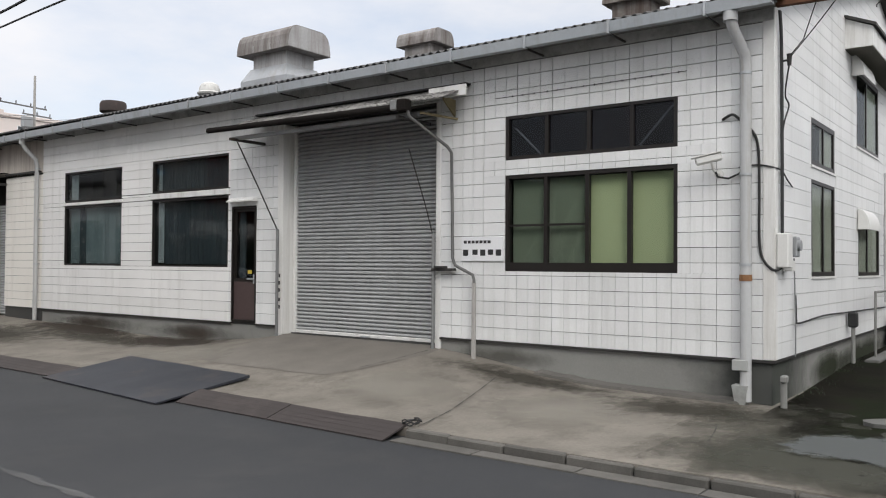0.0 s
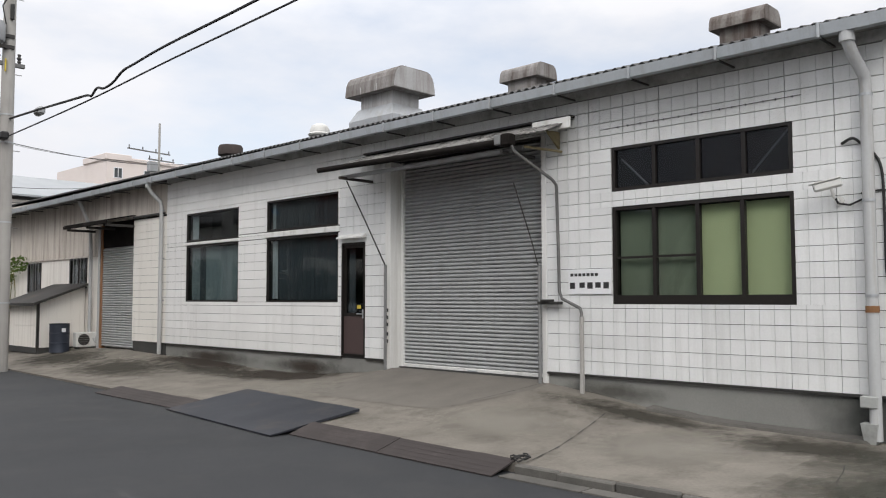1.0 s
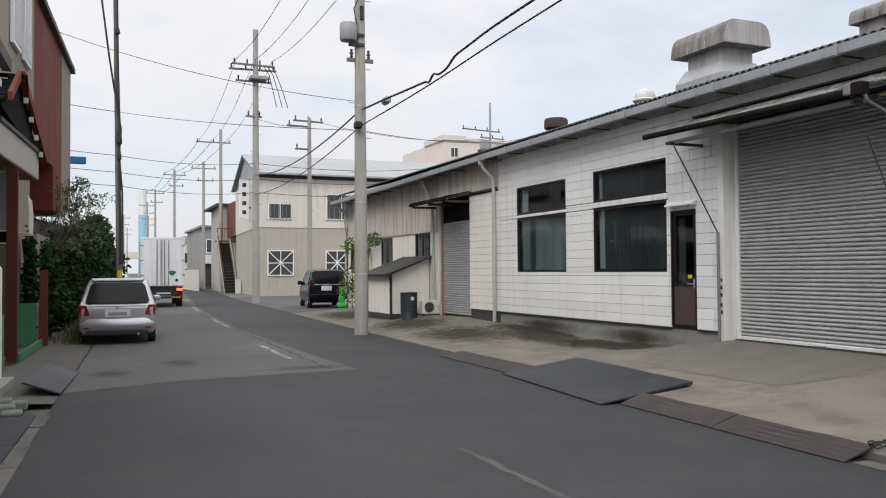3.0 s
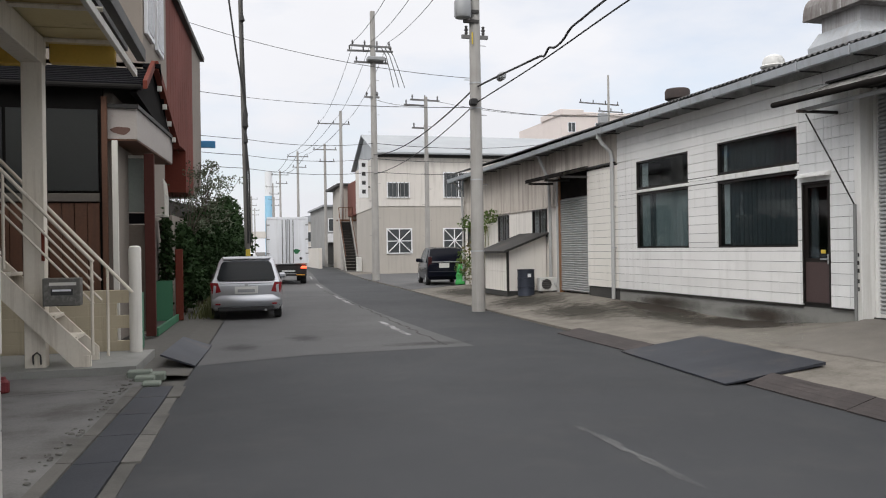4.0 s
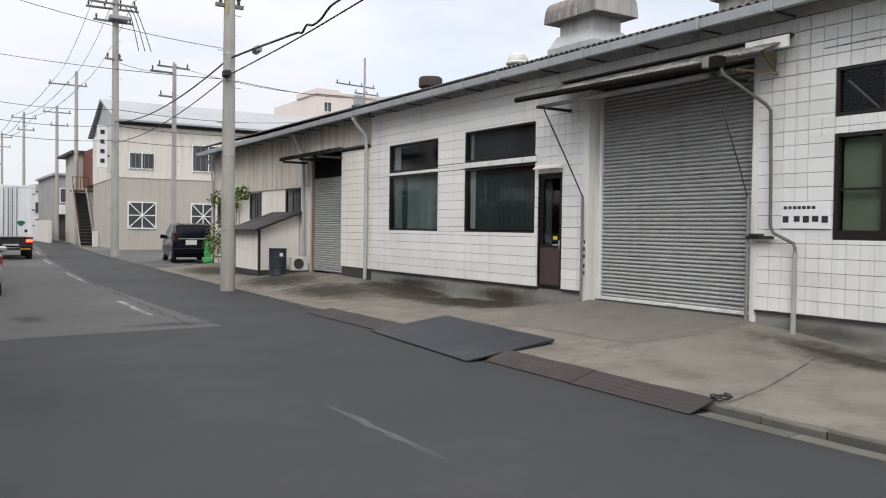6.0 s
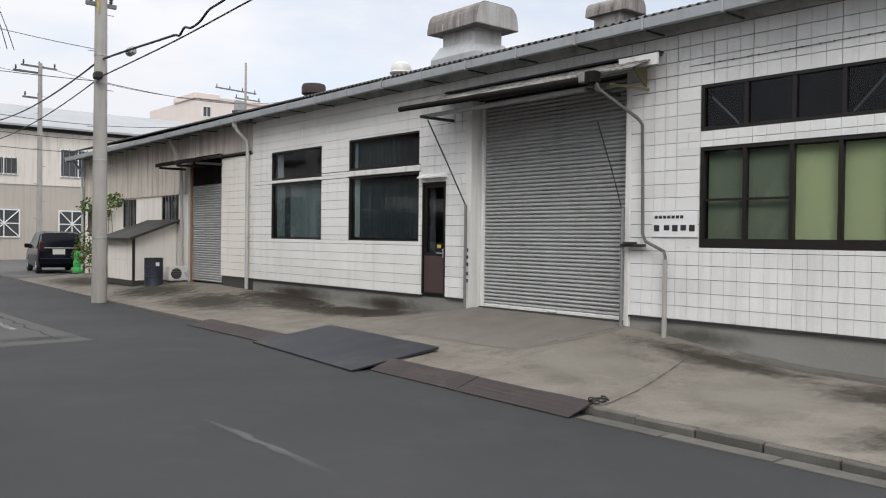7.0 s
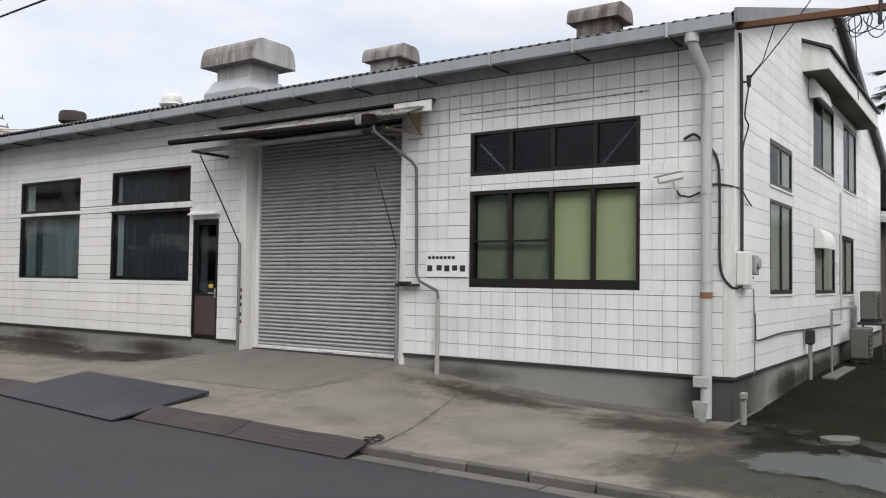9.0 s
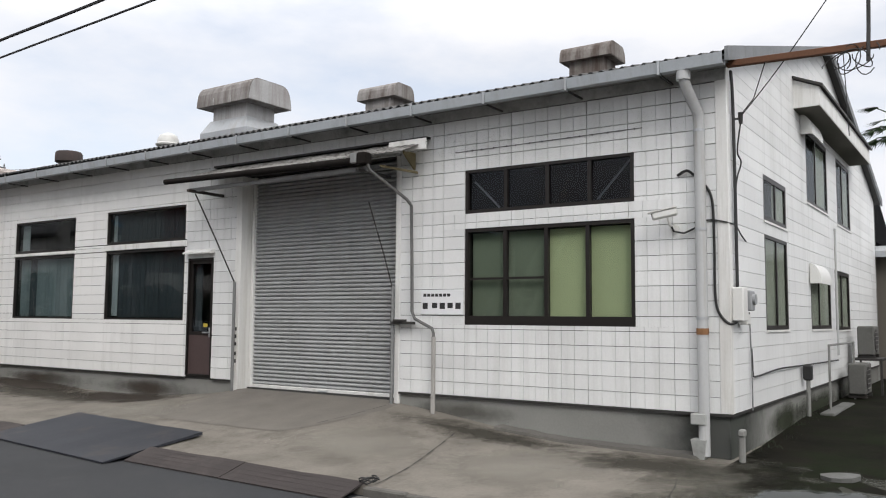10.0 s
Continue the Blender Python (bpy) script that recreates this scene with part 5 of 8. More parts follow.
ground_stain(6.0, 7.5, 0.2, 2.7, MOSSDAMP, "dark mossy damp beside the kerb", 0.017)
ground_stain(6.4, 8.9, 3.0, 5.2, PALESTAIN, "pale worn concrete of the apron", 0.007)
ground_stain(6.5, 8.4, 5.0, 7.6, PALESTAIN, "pale worn concrete of the apron", 0.007)
ground_stain(6.9, 8.6, 9.5, 12.5, PALESTAIN, "pale worn concrete of the apron", 0.007)
ground_stain(6.6, 9.2, 14.8, 20.0, DAMPSTAIN, "brown dirt over the far forecourt", 0.010)
ground_stain(6.8, 9.3, 18.5, 23.5, DAMPSTAIN, "brown dirt before the workshop shutter", 0.012)
yard = strip([[(x, y, apron_z(min(x, 9.3), y) + 0.012) for x in (street_right(y) + 0.03, street_right(y) + 1.0, 9.3, 10.5, 13.0)] for y in spread(31.8, 53.5, 0.8)])
solo("yard_asphalt", yard, OLDASPHALT, "worn grey asphalt yard beyond the workshop", "yard", kind="structure")
ground_stain(7.0, 9.3, 23.0, 31.0, DAMPSTAIN, "brown dirt along the workshop", 0.010)
for y0, y1, damp_mat in ((4.9, 7.0, WALLSTAIN), (FY0 + 0.031, 5.0, SMOOTHDAMP), (11.7, 13.6, ROUNDDAMP), (14.9, 17.6, ROUNDDAMP), (10.8, 14.6, WALLSTAIN), (13.6, 18.0, WALLSTAIN)):
    b = Build()
    n = 10
    off = 0.028 if damp_mat is ROUNDDAMP else 0.031
    vs = [(FX + off, y0 + (y1 - y0) * i / n, z) for z in (apron_z(9.3, (y0 + y1) / 2) - 0.1, BASE - 0.035) for i in range(n + 1)]
    b.add(vs, [(i, i + 1, n + 2 + i, n + 1 + i) for i in range(n)])
    part("stain", b, damp_mat, factory, "dark damp stain on the foundation").visible_shadow = False
for x0, x1, damp_mat, off in ((FX + 0.031, 13.5, GABLEDAMP, 0.031), (10.6, 13.6, GABLESTAIN, 0.028), (11.5, 17.0, GABLESTAIN, 0.025), (15.5, 21.5, GABLESTAIN, 0.028)):
    b = Build()
    vs = [(x0 + (x1 - x0) * i / 8, FY0 + off, z) for z in (0.0, BASE - 0.035) for i in range(9)]
    b.add(vs, [(i, i + 1, 10 + i, 9 + i) for i in range(8)])
    part("stain", b, damp_mat, factory, "dark mossy stain on the gable foundation").visible_shadow = False
# wall out of view, added to cut the light on the side yard
fence = Build()
fence.box(9.9, 30, -3.2, -3.05, 0.0, 2.6)
solo("unseen_yard_wall", fence, CONCRETE, "unseen plain wall added to shade the side yard", "wall", kind="structure")
soil = mat("dark_mossy_soil", (0.015, 0.0135, 0.010), (0.007, 0.007, 0.0055), 0.95, big=1.6, fine=30, bump=0.6, dirt=(0.011, 0.016, 0.007), dirt_at=(0.48, 0.62), spec=0.05)


def yard_rise(x):
    t = min(1.0, max(0.0, (x - 9.4) / 4.6))
    return 0.14 * t * t * (3 - 2 * t)


# the soil thins out over the concrete along a slanting, ragged line
nt = soil.node_tree
geo = nt.nodes.new("ShaderNodeNewGeometry")
dot = nt.nodes.new("ShaderNodeVectorMath")
dot.operation = "DOT_PRODUCT"
dot.inputs[1].default_value = (0.47, -0.88, 0.0)
nt.links.new(geo.outputs["Position"], dot.inputs[0])
rag = nt.nodes.new("ShaderNodeTexNoise")
rag.inputs["Scale"].default_value, rag.inputs["Detail"].default_value, rag.inputs["Roughness"].default_value = 2.4, 8.0, 0.66
nt.links.new(geo.outputs["Position"], rag.inputs["Vector"])
mad = nt.nodes.new("ShaderNodeMath")
mad.operation = "MULTIPLY_ADD"
mad.inputs[1].default_value = 1.5
nt.links.new(rag.outputs[0], mad.inputs[0])
nt.links.new(dot.outputs["Value"], mad.inputs[2])
fade = nt.nodes.new("ShaderNodeMapRange")
fade.inputs["From Min"].default_value, fade.inputs["From Max"].default_value = 2.6, 3.35
nt.links.new(mad.outputs[0], fade.inputs[0])
nt.links.new(fade.outputs[0], nt.nodes["Principled BSDF"].inputs["Alpha"])
rows = []
for y in [-12, -9, -6, -4, -2.5, -1.2] + spread(-0.8, 2.38, 0.1):
    xs = [6.15 + 0.25 * k for k in range(20)] + [12, 13, 14, 16, 19, 24]
    rows.append([(x, y, apron_z(min(9.3, x), y) + 0.014 + yard_rise(x) + 0.012 * noise.noise((x * 3, y * 3, 5))) for x in xs])
solo("side_yard", strip(rows), soil, "dark mossy soil in the side yard beside the gable", "soil", kind="structure", smooth=True)
ground_stain(6.7, 8.35, -0.5, 1.98, BLUECEMENT, "pale blue-grey cement patch in the side yard", 0.035)
q = Build()
m = pose(8.76, 1.27, 0.13, 4, -3, -78) @ Matrix.Scale(0.88, 4)
q.loft([[(m @ Vector((0.2 * math.cos(a) * (1 + 0.15 * math.sin(3 * a)), 0.14 * math.sin(a), z)))[:] for a in (2 * math.pi * i / 12 for i in range(12))] for z in (0.0, 0.05)])
solo("stone_slab", q, YARDSTONE, "pale flat stone lying in the side yard", "stone")
weed = mat("weed_green", (0.02, 0.032, 0.012), (0.012, 0.022, 0.008), 0.8)
q = Build()
r = random.Random(21)
for _ in range(26):
    cx, cy = r.uniform(9.5, 14.5), 2.36 - abs(r.gauss(0, 0.12))
    for _ in range(9):
        x, y = cx + r.gauss(0, 0.05), min(2.38, cy + r.gauss(0, 0.04))
        z = apron_z(9.3, y) + yard_rise(x)
        h, a = r.uniform(0.02, 0.06), r.uniform(0, 6.28)
        dx, dy, w = math.cos(a), math.sin(a), 0.008
        q.add([(x - dy * w, y + dx * w, z), (x + dy * w, y - dx * w, z), (x + dx * h * 0.5, y + dy * h * 0.5, z + h)], [(0, 1, 2)])
solo("weeds", q, weed, "sparse green weeds along the wall foot", "weeds", kind="stuff")


# ---- the older workshop that adjoins ----
OLDSHEET = mat("faded_corrugated_sheet", (0.64, 0.595, 0.54), (0.52, 0.475, 0.43), 0.75, big=0.7, fine=20, bump=0.1, dirt=(0.20, 0.155, 0.12), streak=0.75, dirt_at=(0.46, 0.72), streak_scale=5)
PALEBOARD = mat("pale_old_board", (0.88, 0.85, 0.80), (0.80, 0.77, 0.72), 0.8, dirt=(0.35, 0.31, 0.27), streak=0.3)
workshop = thing("old_workshop", (9.4, 19.9, 0.3), "old workshop clad in faded corrugated sheet", "workshop building")
OX = 9.42
old_open = [(22.95, 24.15, 1.95, 2.8), (26.3, 27.4, 1.85, 2.76), (30.2, 31.0, 1.7, 2.5)]
q = plate(21.85, 31.6, 0.1, 4.4, old_open, OX + 0.03, OX + 0.15)
part("wall", q, PALEBOARD, workshop, "pale board wall")
q = Build()
n = int(9.75 / 0.19)
for i in range(n):
    y0 = 21.85 + i * 0.19
    pts = [(OX + 0.03, y0), (OX + 0.008, y0 + 0.03), (OX + 0.008, y0 + 0.075), (OX + 0.028, y0 + 0.105), (OX + 0.028, y0 + 0.19), (OX + 0.03, y0 + 0.19)]
    q.prism(pts, 2, 2.84, 4.4)
tagged(part("cladding", q, OLDSHEET, workshop, "streaked brownish corrugated cladding"), kind="stuff")
q = Build()
q.box(OX - 0.01, OX + 0.03, 21.85, 31.6, 2.80, 2.84)
part("belt_rail", q, OLDSHEET, workshop)
for rect in old_open:
    window(workshop, OX, rect, mullions=((rect[0] + rect[1]) / 2,), glass=GLASSDARK, casing=True, label="old window behind upright bars")
    for k in range(5):
        b = Build()
        y = rect[0] + (rect[1] - rect[0]) * (k + 0.5) / 5
        b.cyl((OX - 0.02, y, rect[2]), (OX - 0.02, y, rect[3]), 0.012, n=6)
        part("window_bar", b, GREYPIPE, workshop)
# pier, shutter recess, rusty post
q = Build()
q.box(FX + 0.03, FX + 1.2, FY1, 19.85, 0.2, 3.66)
q.box(FX + 0.03, FX + 0.16, FY1, 21.9, 3.66, 4.4)
part("pier", q, JOINT, workshop)
q = Build()
q.box(FX - 0.004, FX + 0.03, FY1 + 0.0, 21.9, 3.66, 4.4)
part("upper_wall", q, OLDSHEET, workshop, "grimy wall above the canopy")
q = Build()
q.box(9.385, 9.39, 19.87, 21.75, 0.4, 3.0)
sh2 = part("roller_shutter", q, SHUTTER, workshop, "closed grey roller shutter in a dark recess")
slats(sh2, 9.355, 19.87, 21.74, 0.42, 41)
# lintel coloured near-black for the shade of the recess under the canopy
q = Build()
q.box(9.35, 9.42, 19.86, 21.76, 3.0, 3.66)
part("lintel", q, TARRED, workshop)
for y, m in ((21.70, mat("rusty_orange_post", (0.30, 0.15, 0.07), (0.2, 0.1, 0.05), 0.8)), (21.86, PVC)):
    q = Build()
    q.box(FX + 0.02, FX + 0.14, y, y + 0.11, 0.25, 3.6, 0.006)
    part("post", q, m, workshop, "weathered door post")
q = Build()
for i in range(18):
    a = 19.75 + 2.6 * i / 18
    w = 0.015 * (i % 2)
    q.prism([(8.55, 3.56 + w), (9.33, 3.74 + w), (9.33, 3.755 + w), (8.55, 3.575 + w)], 1, a, a + 0.15)
cn = part("canopy", q, TARRED, workshop, "dark rusty sheet canopy over the workshop shutter")
q = Build()
q.box(8.53, 8.58, 19.75, 22.35, 3.49, 3.57, 0.005)
part("canopy_edge", q, TARRED, cn)
q = Build()
q.box(9.22, 9.29, 18.2, 19.75, 3.655, 3.70, 0.004)
part("head_flashing", q, DARKSTEEL, cn, "thin dark flashing over the pier")
for y in (19.85, 21.0, 22.2):
    q = Build()
    q.box(8.58, 9.33, y - 0.03, y + 0.03, 3.44, 3.5, 0.004)
    part("canopy_arm", q, DARKSTEEL, cn)
part("roof", corrugated(FY1 + 0.12, 31.75), ROOF, workshop, "dark corrugated roof running on from the factory", smooth=True)
q = Build()
q.box(8.92, OX, FY1 + 0.06, 31.7, 4.40, 4.43)
part("soffit", q, SOFFIT, workshop)
gutter_run(workshop, FY1 + 0.07, 31.7, 4.365, 4.27)
q = Build()
q.prism([(OX + 0.03, 0.1), (BACK_X, 0.1), (BACK_X, 4.5), (RIDGE_X, 6.5), (OX + 0.03, 4.4)], 1, 31.45, 31.6)
part("wall", q, OLDSHEET, workshop, "far gable wall")
for y, m in ((22.45, PVC), (31.35, PVC)):
    q = Build()
    q.tube([(8.95, y, 4.36), (9.02, y, 4.2), (9.3, y, 3.6 if y < 30 else 3.9), (9.33, y, 2.8), (9.33, y, 0.35)], 0.045, 10)
    part("downpipe", q, m, workshop, smooth=True)

# lean-to shed, drum, unit
lean = thing("lean_to_shed", (8.8, 24, 0.28), "small white board lean-to shed with a sloping dark roof", "shed")
SY0, SY1, SX0 = 23.0, 25.1, 8.18
q = Build()
q.prism([(SX0, 0.36), (OX, 0.36), (OX, 2.0), (SX0, 1.52)], 1, SY0, SY0 + 0.04)
part("side_wall", q, PALEBOARD, lean)
for z0, z1 in ((0.36, 0.93), (0.935, 1.5)):
    q = Build()
    q.box(SX0, SX0 + 0.04, SY0 + 0.045, SY1, z0, z1)
    part("front_panel", q, PALEBOARD, lean)
q = Build()
q.box(SX0 - 0.015, SX0 + 0.05, SY0 - 0.015, SY0 + 0.045, 0.3, 1.54)
part("corner_post", q, DARKSTEEL, lean)
q = Build()
q.box(SX0, OX, SY0 + 0.01, SY1 - 0.01, 0.2, 0.36)
part("plinth", q, DARKINT, lean)
q = Build()
q.prism([(SX0 - 0.2, 1.48), (OX, 2.03), (OX, 2.09), (SX0 - 0.2, 1.55)], 1, SY0 - 0.25, SY1 + 0.15)
part("roof", q, DARKSTEEL, lean, "dark sheet roof")
q = Build()
q.prism([(SX0, 0.36), (OX, 0.36), (OX, 2.0), (SX0, 1.52)], 1, SY1 - 0.04, SY1)
part("side_wall", q, PALEBOARD, lean)

drum = thing("oil_drum", (8.55, 22.45, 0.3), "dark blue steel oil drum", "drum")
BLUEDRUM = mat("dark_blue_drum", (0.045, 0.055, 0.08), (0.03, 0.035, 0.05), 0.5, 0.3, dirt=(0.09, 0.06, 0.045), dirt_at=(0.55, 0.75))
c = (8.55, 22.45, apron_z(8.55, 22.45))
q = Build()
q.lathe([(r_ * 0.88, z_ * 0.86) for r_, z_ in [(0.27, 0.0), (0.29, 0.01), (0.28, 0.03), (0.28, 0.27), (0.295, 0.29), (0.28, 0.31), (0.28, 0.57), (0.295, 0.59), (0.28, 0.61), (0.28, 0.86), (0.292, 0.87), (0.292, 0.885), (0.265, 0.885), (0.265, 0.86), (0, 0.86)]], c, 24)
part("barrel", q, BLUEDRUM, drum, smooth=True)
q = Build()
q.box(c[0] - 0.04, c[0] + 0.06, c[1] - 0.254, c[1] - 0.247, c[2] + 0.54, c[2] + 0.64)
part("sticker", q, WHITESIGN, drum)
air_conditioner(9.12, 22.2, apron_z(9.1, 22.2), 0, "pale outdoor unit beside the lean-to shed", WHITEPLASTIC, 0.72)
q = Build()
q.tube([(9.3, 22.1, 0.6), (9.32, 22.0, 0.5), (9.34, 21.95, 0.7), (9.36, 21.95, 1.4)], 0.03, 8)
solo("pipe_bundle", q, PVC, "wrapped pipes behind the outdoor unit", "pipe", smooth=True)

# creeper and green net at the end of the workshop
LEAFY = mat("creeper_leaf", (0.11, 0.17, 0.035), (0.06, 0.11, 0.02), 0.7, spec=0.3, vary=0.1)
STRAW = mat("dry_creeper", (0.22, 0.19, 0.07), (0.14, 0.12, 0.05), 0.85)


def leaf_cloud(b, rnd, c, size, n, s):
    for _ in range(n):
        while True:
            p = Vector((rnd.uniform(-1, 1), rnd.uniform(-1, 1), rnd.uniform(-1, 1)))
            if 0.15 < p.length < 1:
                break
        o = Vector(c) + Vector((p.x * size[0], p.y * size[1], p.z * size[2]))
        d = Vector((rnd.gauss(0, 1), rnd.gauss(0, 1), rnd.gauss(0, 0.6))).normalized()
        e = d.orthogonal().normalized()
        l = s * rnd.uniform(0.6, 1.3)
        e = (Matrix.Rotation(rnd.uniform(0, 6.28), 3, d) @ e) * l * 0.35
        b.add([o, o + d * l * 0.5 + e, o + d * l, o + d * l * 0.5 - e], [(0, 1, 2, 3)])


creeper = thing("creeper", (9.2, 28.9, 0.25), "yellow-green creeper climbing the workshop wall", "climbing plant")
rnd = random.Random(31)
q = Build()
for k in range(7):
    y = 28.3 + 0.35 * k
    q.tube([(9.3, y, 0.2), (9.33, y + rnd.uniform(-0.2, 0.2), 1.0), (9.3, y + rnd.uniform(-0.3, 0.3), 1.9), (9.25, y + rnd.uniform(-0.5, 0.3), 2.6)], 0.012, 5)
part("stem", q, STRAW, creeper)
q = Build()
for c, s, n in (((9.2, 27.6, 2.75), (0.25, 0.7, 0.25), 160), ((9.2, 28.6, 2.4), (0.25, 0.5, 0.5), 160), ((9.2, 30.3, 2.6), (0.25, 0.7, 0.3), 160), ((9.2, 29.2, 1.4), (0.25, 0.6, 0.9), 220), ((9.1, 30.5, 1.0), (0.3, 0.8, 0.6), 220)):
    leaf_cloud(q, rnd, c, s, n, 0.11)
part("foliage", q, LEAFY, creeper)
q = Build()
leaf_cloud(q, rnd, (9.2, 29.6, 1.2), (0.3, 1.2, 1.0), 260, 0.12)
part("dry_foliage", q, STRAW, creeper, "dry straw-coloured leaves")
net = Build()
for k in range(3):
    net.lathe([(0.24 - 0.02 * k, 0.3 * k), (0.26 - 0.03 * k, 0.15 + 0.3 * k), (0.2 - 0.04 * k, 0.3 + 0.3 * k)], (9.78, 33.2, apron_z(9.3, 33.2) + 0.02), 12)
solo("green_net_bundle", net, mat("green_net", (0.06, 0.42, 0.10), (0.04, 0.32, 0.08), 0.7), "bright green net heaped by the wall", "net")


# ---- poles and wires ----
def crossarm(parent, x, y, z, half, turn, n_ins=3):
    m = pose(x, y, z, 0, 0, turn)
    q = Build()
    q.box(-half, half, -0.045, 0.045, -0.045, 0.045, 0, m)
    a = part("crossarm", q, ARMSTEEL, parent)
    for k in range(n_ins):
        u = -half + 0.12 + (2 * half - 0.24) * k / max(1, n_ins - 1)
        p = m @ Vector((u, 0, 0.045))
        r = Build()
        r.lathe([(0.02, 0), (0.05, 0.05), (0.03, 0.08), (0.06, 0.13), (0.03, 0.17), (0.045, 0.22), (0.0, 0.25)], p, 8)
        part("insulator", r, PORCELAIN, a)
    return a


def pole(x, y, h, r0=0.18, r1=0.12, lean=(0, 0), label="grey concrete utility pole", m=None, z=0.0, bolts=True):
    t = thing("utility_pole", (x, y, z), label, "utility pole", "utility poles")
    q = Build()
    q.cyl((x, y, z - 0.02), (x + lean[0], y + lean[1], h), r0, r1, 18)
    part("shaft", q, m or POLECON, t, smooth=True)
    if bolts:
        for k in range(int((h - 2.4) / 0.9)):
            zz = 2.4 + 0.9 * k
            f = (zz - z) / (h - z)
            px, py, s = x + lean[0] * f, y + lean[1] * f, 1 if k % 2 else -1
            b = Build()
            b.cyl((px, py, zz), (px + s * 0.3, py, zz), 0.009, n=5)
            part("step_bolt", b, GREYPIPE, t)
    return t


p1 = pole(6.43, 20.37, 11.5, 0.178, 0.115)
for z in (1.55, 3.4, 5.25, 5.9):
    q = Build()
    q.cyl((6.43, 20.37, z), (6.43, 20.37, z + 0.035), 0.19 - z * 0.006, n=18)
    part("band", q, GALV, p1)
q = Build()
q.lathe([(0.0, 0), (0.2, 0.02), (0.22, 0.06), (0.22, 0.42), (0.2, 0.48), (0.0, 0.52)], (6.08, 20.25, 7.55), 18)
part("pole_transformer", q, GREYMETAL, p1, "round pale pole-mounted transformer", smooth=True)
q = Build()
q.box(6.1, 6.5, 20.2, 20.3, 7.7, 7.78)
q.box(6.1, 6.5, 20.2, 20.3, 7.45, 7.53)
part("bracket", q, DARKSTEEL, p1)
q = Build()
q.cyl((6.43, 20.2, 8.15), (6.43, 20.2, 8.5), 0.05, n=8)
q.tube([(6.3, 20.2, 8.0), (6.2, 20.15, 8.4), (6.35, 20.15, 8.7), (6.43, 20.2, 9.0)], 0.015, 5)
part("lead", q, BLACKCABLE, p1)
q = Build()
q.box(6.30, 6.33, 20.2, 20.23, 6.9, 7.2)
part("warning_strip", q, YELLOW, p1)
q = Build()
q.box(6.2, 6.38, 20.0, 20.25, 5.3, 5.47, 0.03)
part("cable_closure", q, BLACKCABLE, p1)
q = Build()
q.box(6.5, 6.66, 18.6, 18.95, 5.68, 5.87, 0.05)
part("cable_closure", q, GREYMETAL, p1)
crossarm(p1, 6.43, 20.37, 10.6, 1.0, 0)
crossarm(p1, 6.43, 20.37, 7.12, 0.35, 0, 2)

p2 = pole(7.9, 42.5, 14.1, 0.2, 0.13)
crossarm(p2, 7.78, 42.4, 12.25, 1.1, 3, 4)
crossarm(p2, 7.78, 42.6, 12.05, 1.2, -4, 4)
crossarm(p2, 7.78, 42.4, 11.4, 0.9, 3, 2)
crossarm(p2, 7.8, 42.4, 9.6, 0.4, 3, 2)
q = Build()
q.box(7.55, 8.45, 42.0, 42.6, 11.46, 11.66, 0.03)
part("switch_box", q, GREYMETAL, p2, "grey switch box under the crossarm")
for k in range(3):
    q = Build()
    q.tube([(8.3 + 0.2 * k, 42.3, 12.2), (8.55 + 0.2 * k, 42.25, 11.75), (8.75 + 0.25 * k, 42.3, 11.0), (9.0 + 0.3 * k, 42.6, 10.2)], 0.02, 5)
    part("lead", q, BLACKCABLE, p2)
p3 = pole(11.6, 46.0, 10.4, 0.15, 0.1)
crossarm(p3, 11.55, 46, 10.2, 0.9, 8, 3)
crossarm(p3, 11.0, 46, 9.9, 0.7, 8, 2)
crossarm(p3, 11.2, 46, 8.6, 0.45, 8, 2)
p4 = pole(10.2, 70, 13.5, 0.18, 0.12, bolts=False)
crossarm(p4, 9.6, 70, 12.4, 1.4, 0, 3)
p5 = pole(30.2, 60, 15.3, 0.15, 0.08, bolts=False)
crossarm(p5, 29.4, 60, 13.0, 1.9, 10, 4)
crossarm(p5, 30.4, 60, 12.4, 1.2, 10, 3)
q = Build()
q.box(29.2, 29.9, 59.5, 60, 11.4, 12.2, 0.05)
part("transformer", q, GREYMETAL, p5)
PLX, PLY = 1.215, 37.0
pl = pole(PLX, PLY, 14.9, 0.125, 0.085, (-0.22, 0), "thin dark utility pole hung with cables", mat("dark_pole", (0.16, 0.15, 0.14), (0.1, 0.1, 0.095), 0.85), bolts=False)
for dx, top in ((0.0, 0.05), (0.1, -0.75)):
    q = Build()
    q.tube([(PLX + dx, PLY - 0.2, 2.0), (PLX - 0.02 + dx, PLY - 0.2, 5.0), (PLX - 0.05, PLY - 0.2, 6.6), (PLX - 0.02 + dx * 0.5, PLY - 0.2, 7.6), (PLX - 0.12 + top * 0.4, PLY - 0.2, 10.5), (PLX - 0.2 + top, PLY - 0.2, 14.8)], 0.04, 6)
    part("riser_cable", q, BLACKCABLE, pl)
for z, h, w in ((6.9, 0.9, 0.13), (6.3, 0.5, 0.1), (11.6, 0.35, 0.12)):
    q = Build()
    q.lathe([(0.03, 0), (w, h * 0.2), (w * 0.8, h * 0.6), (0.05, h)], (PLX - 0.04 - 0.015 * (z - 6), PLY - 0.2, z), 9)
    part("cable_closure", q, BLACKCABLE, pl)
q = Build()
q.box(PLX - 0.11, PLX + 0.09, PLY - 0.15, PLY - 0.13, 1.45, 1.75)
part("marker_sleeve", q, YELLOW, pl)
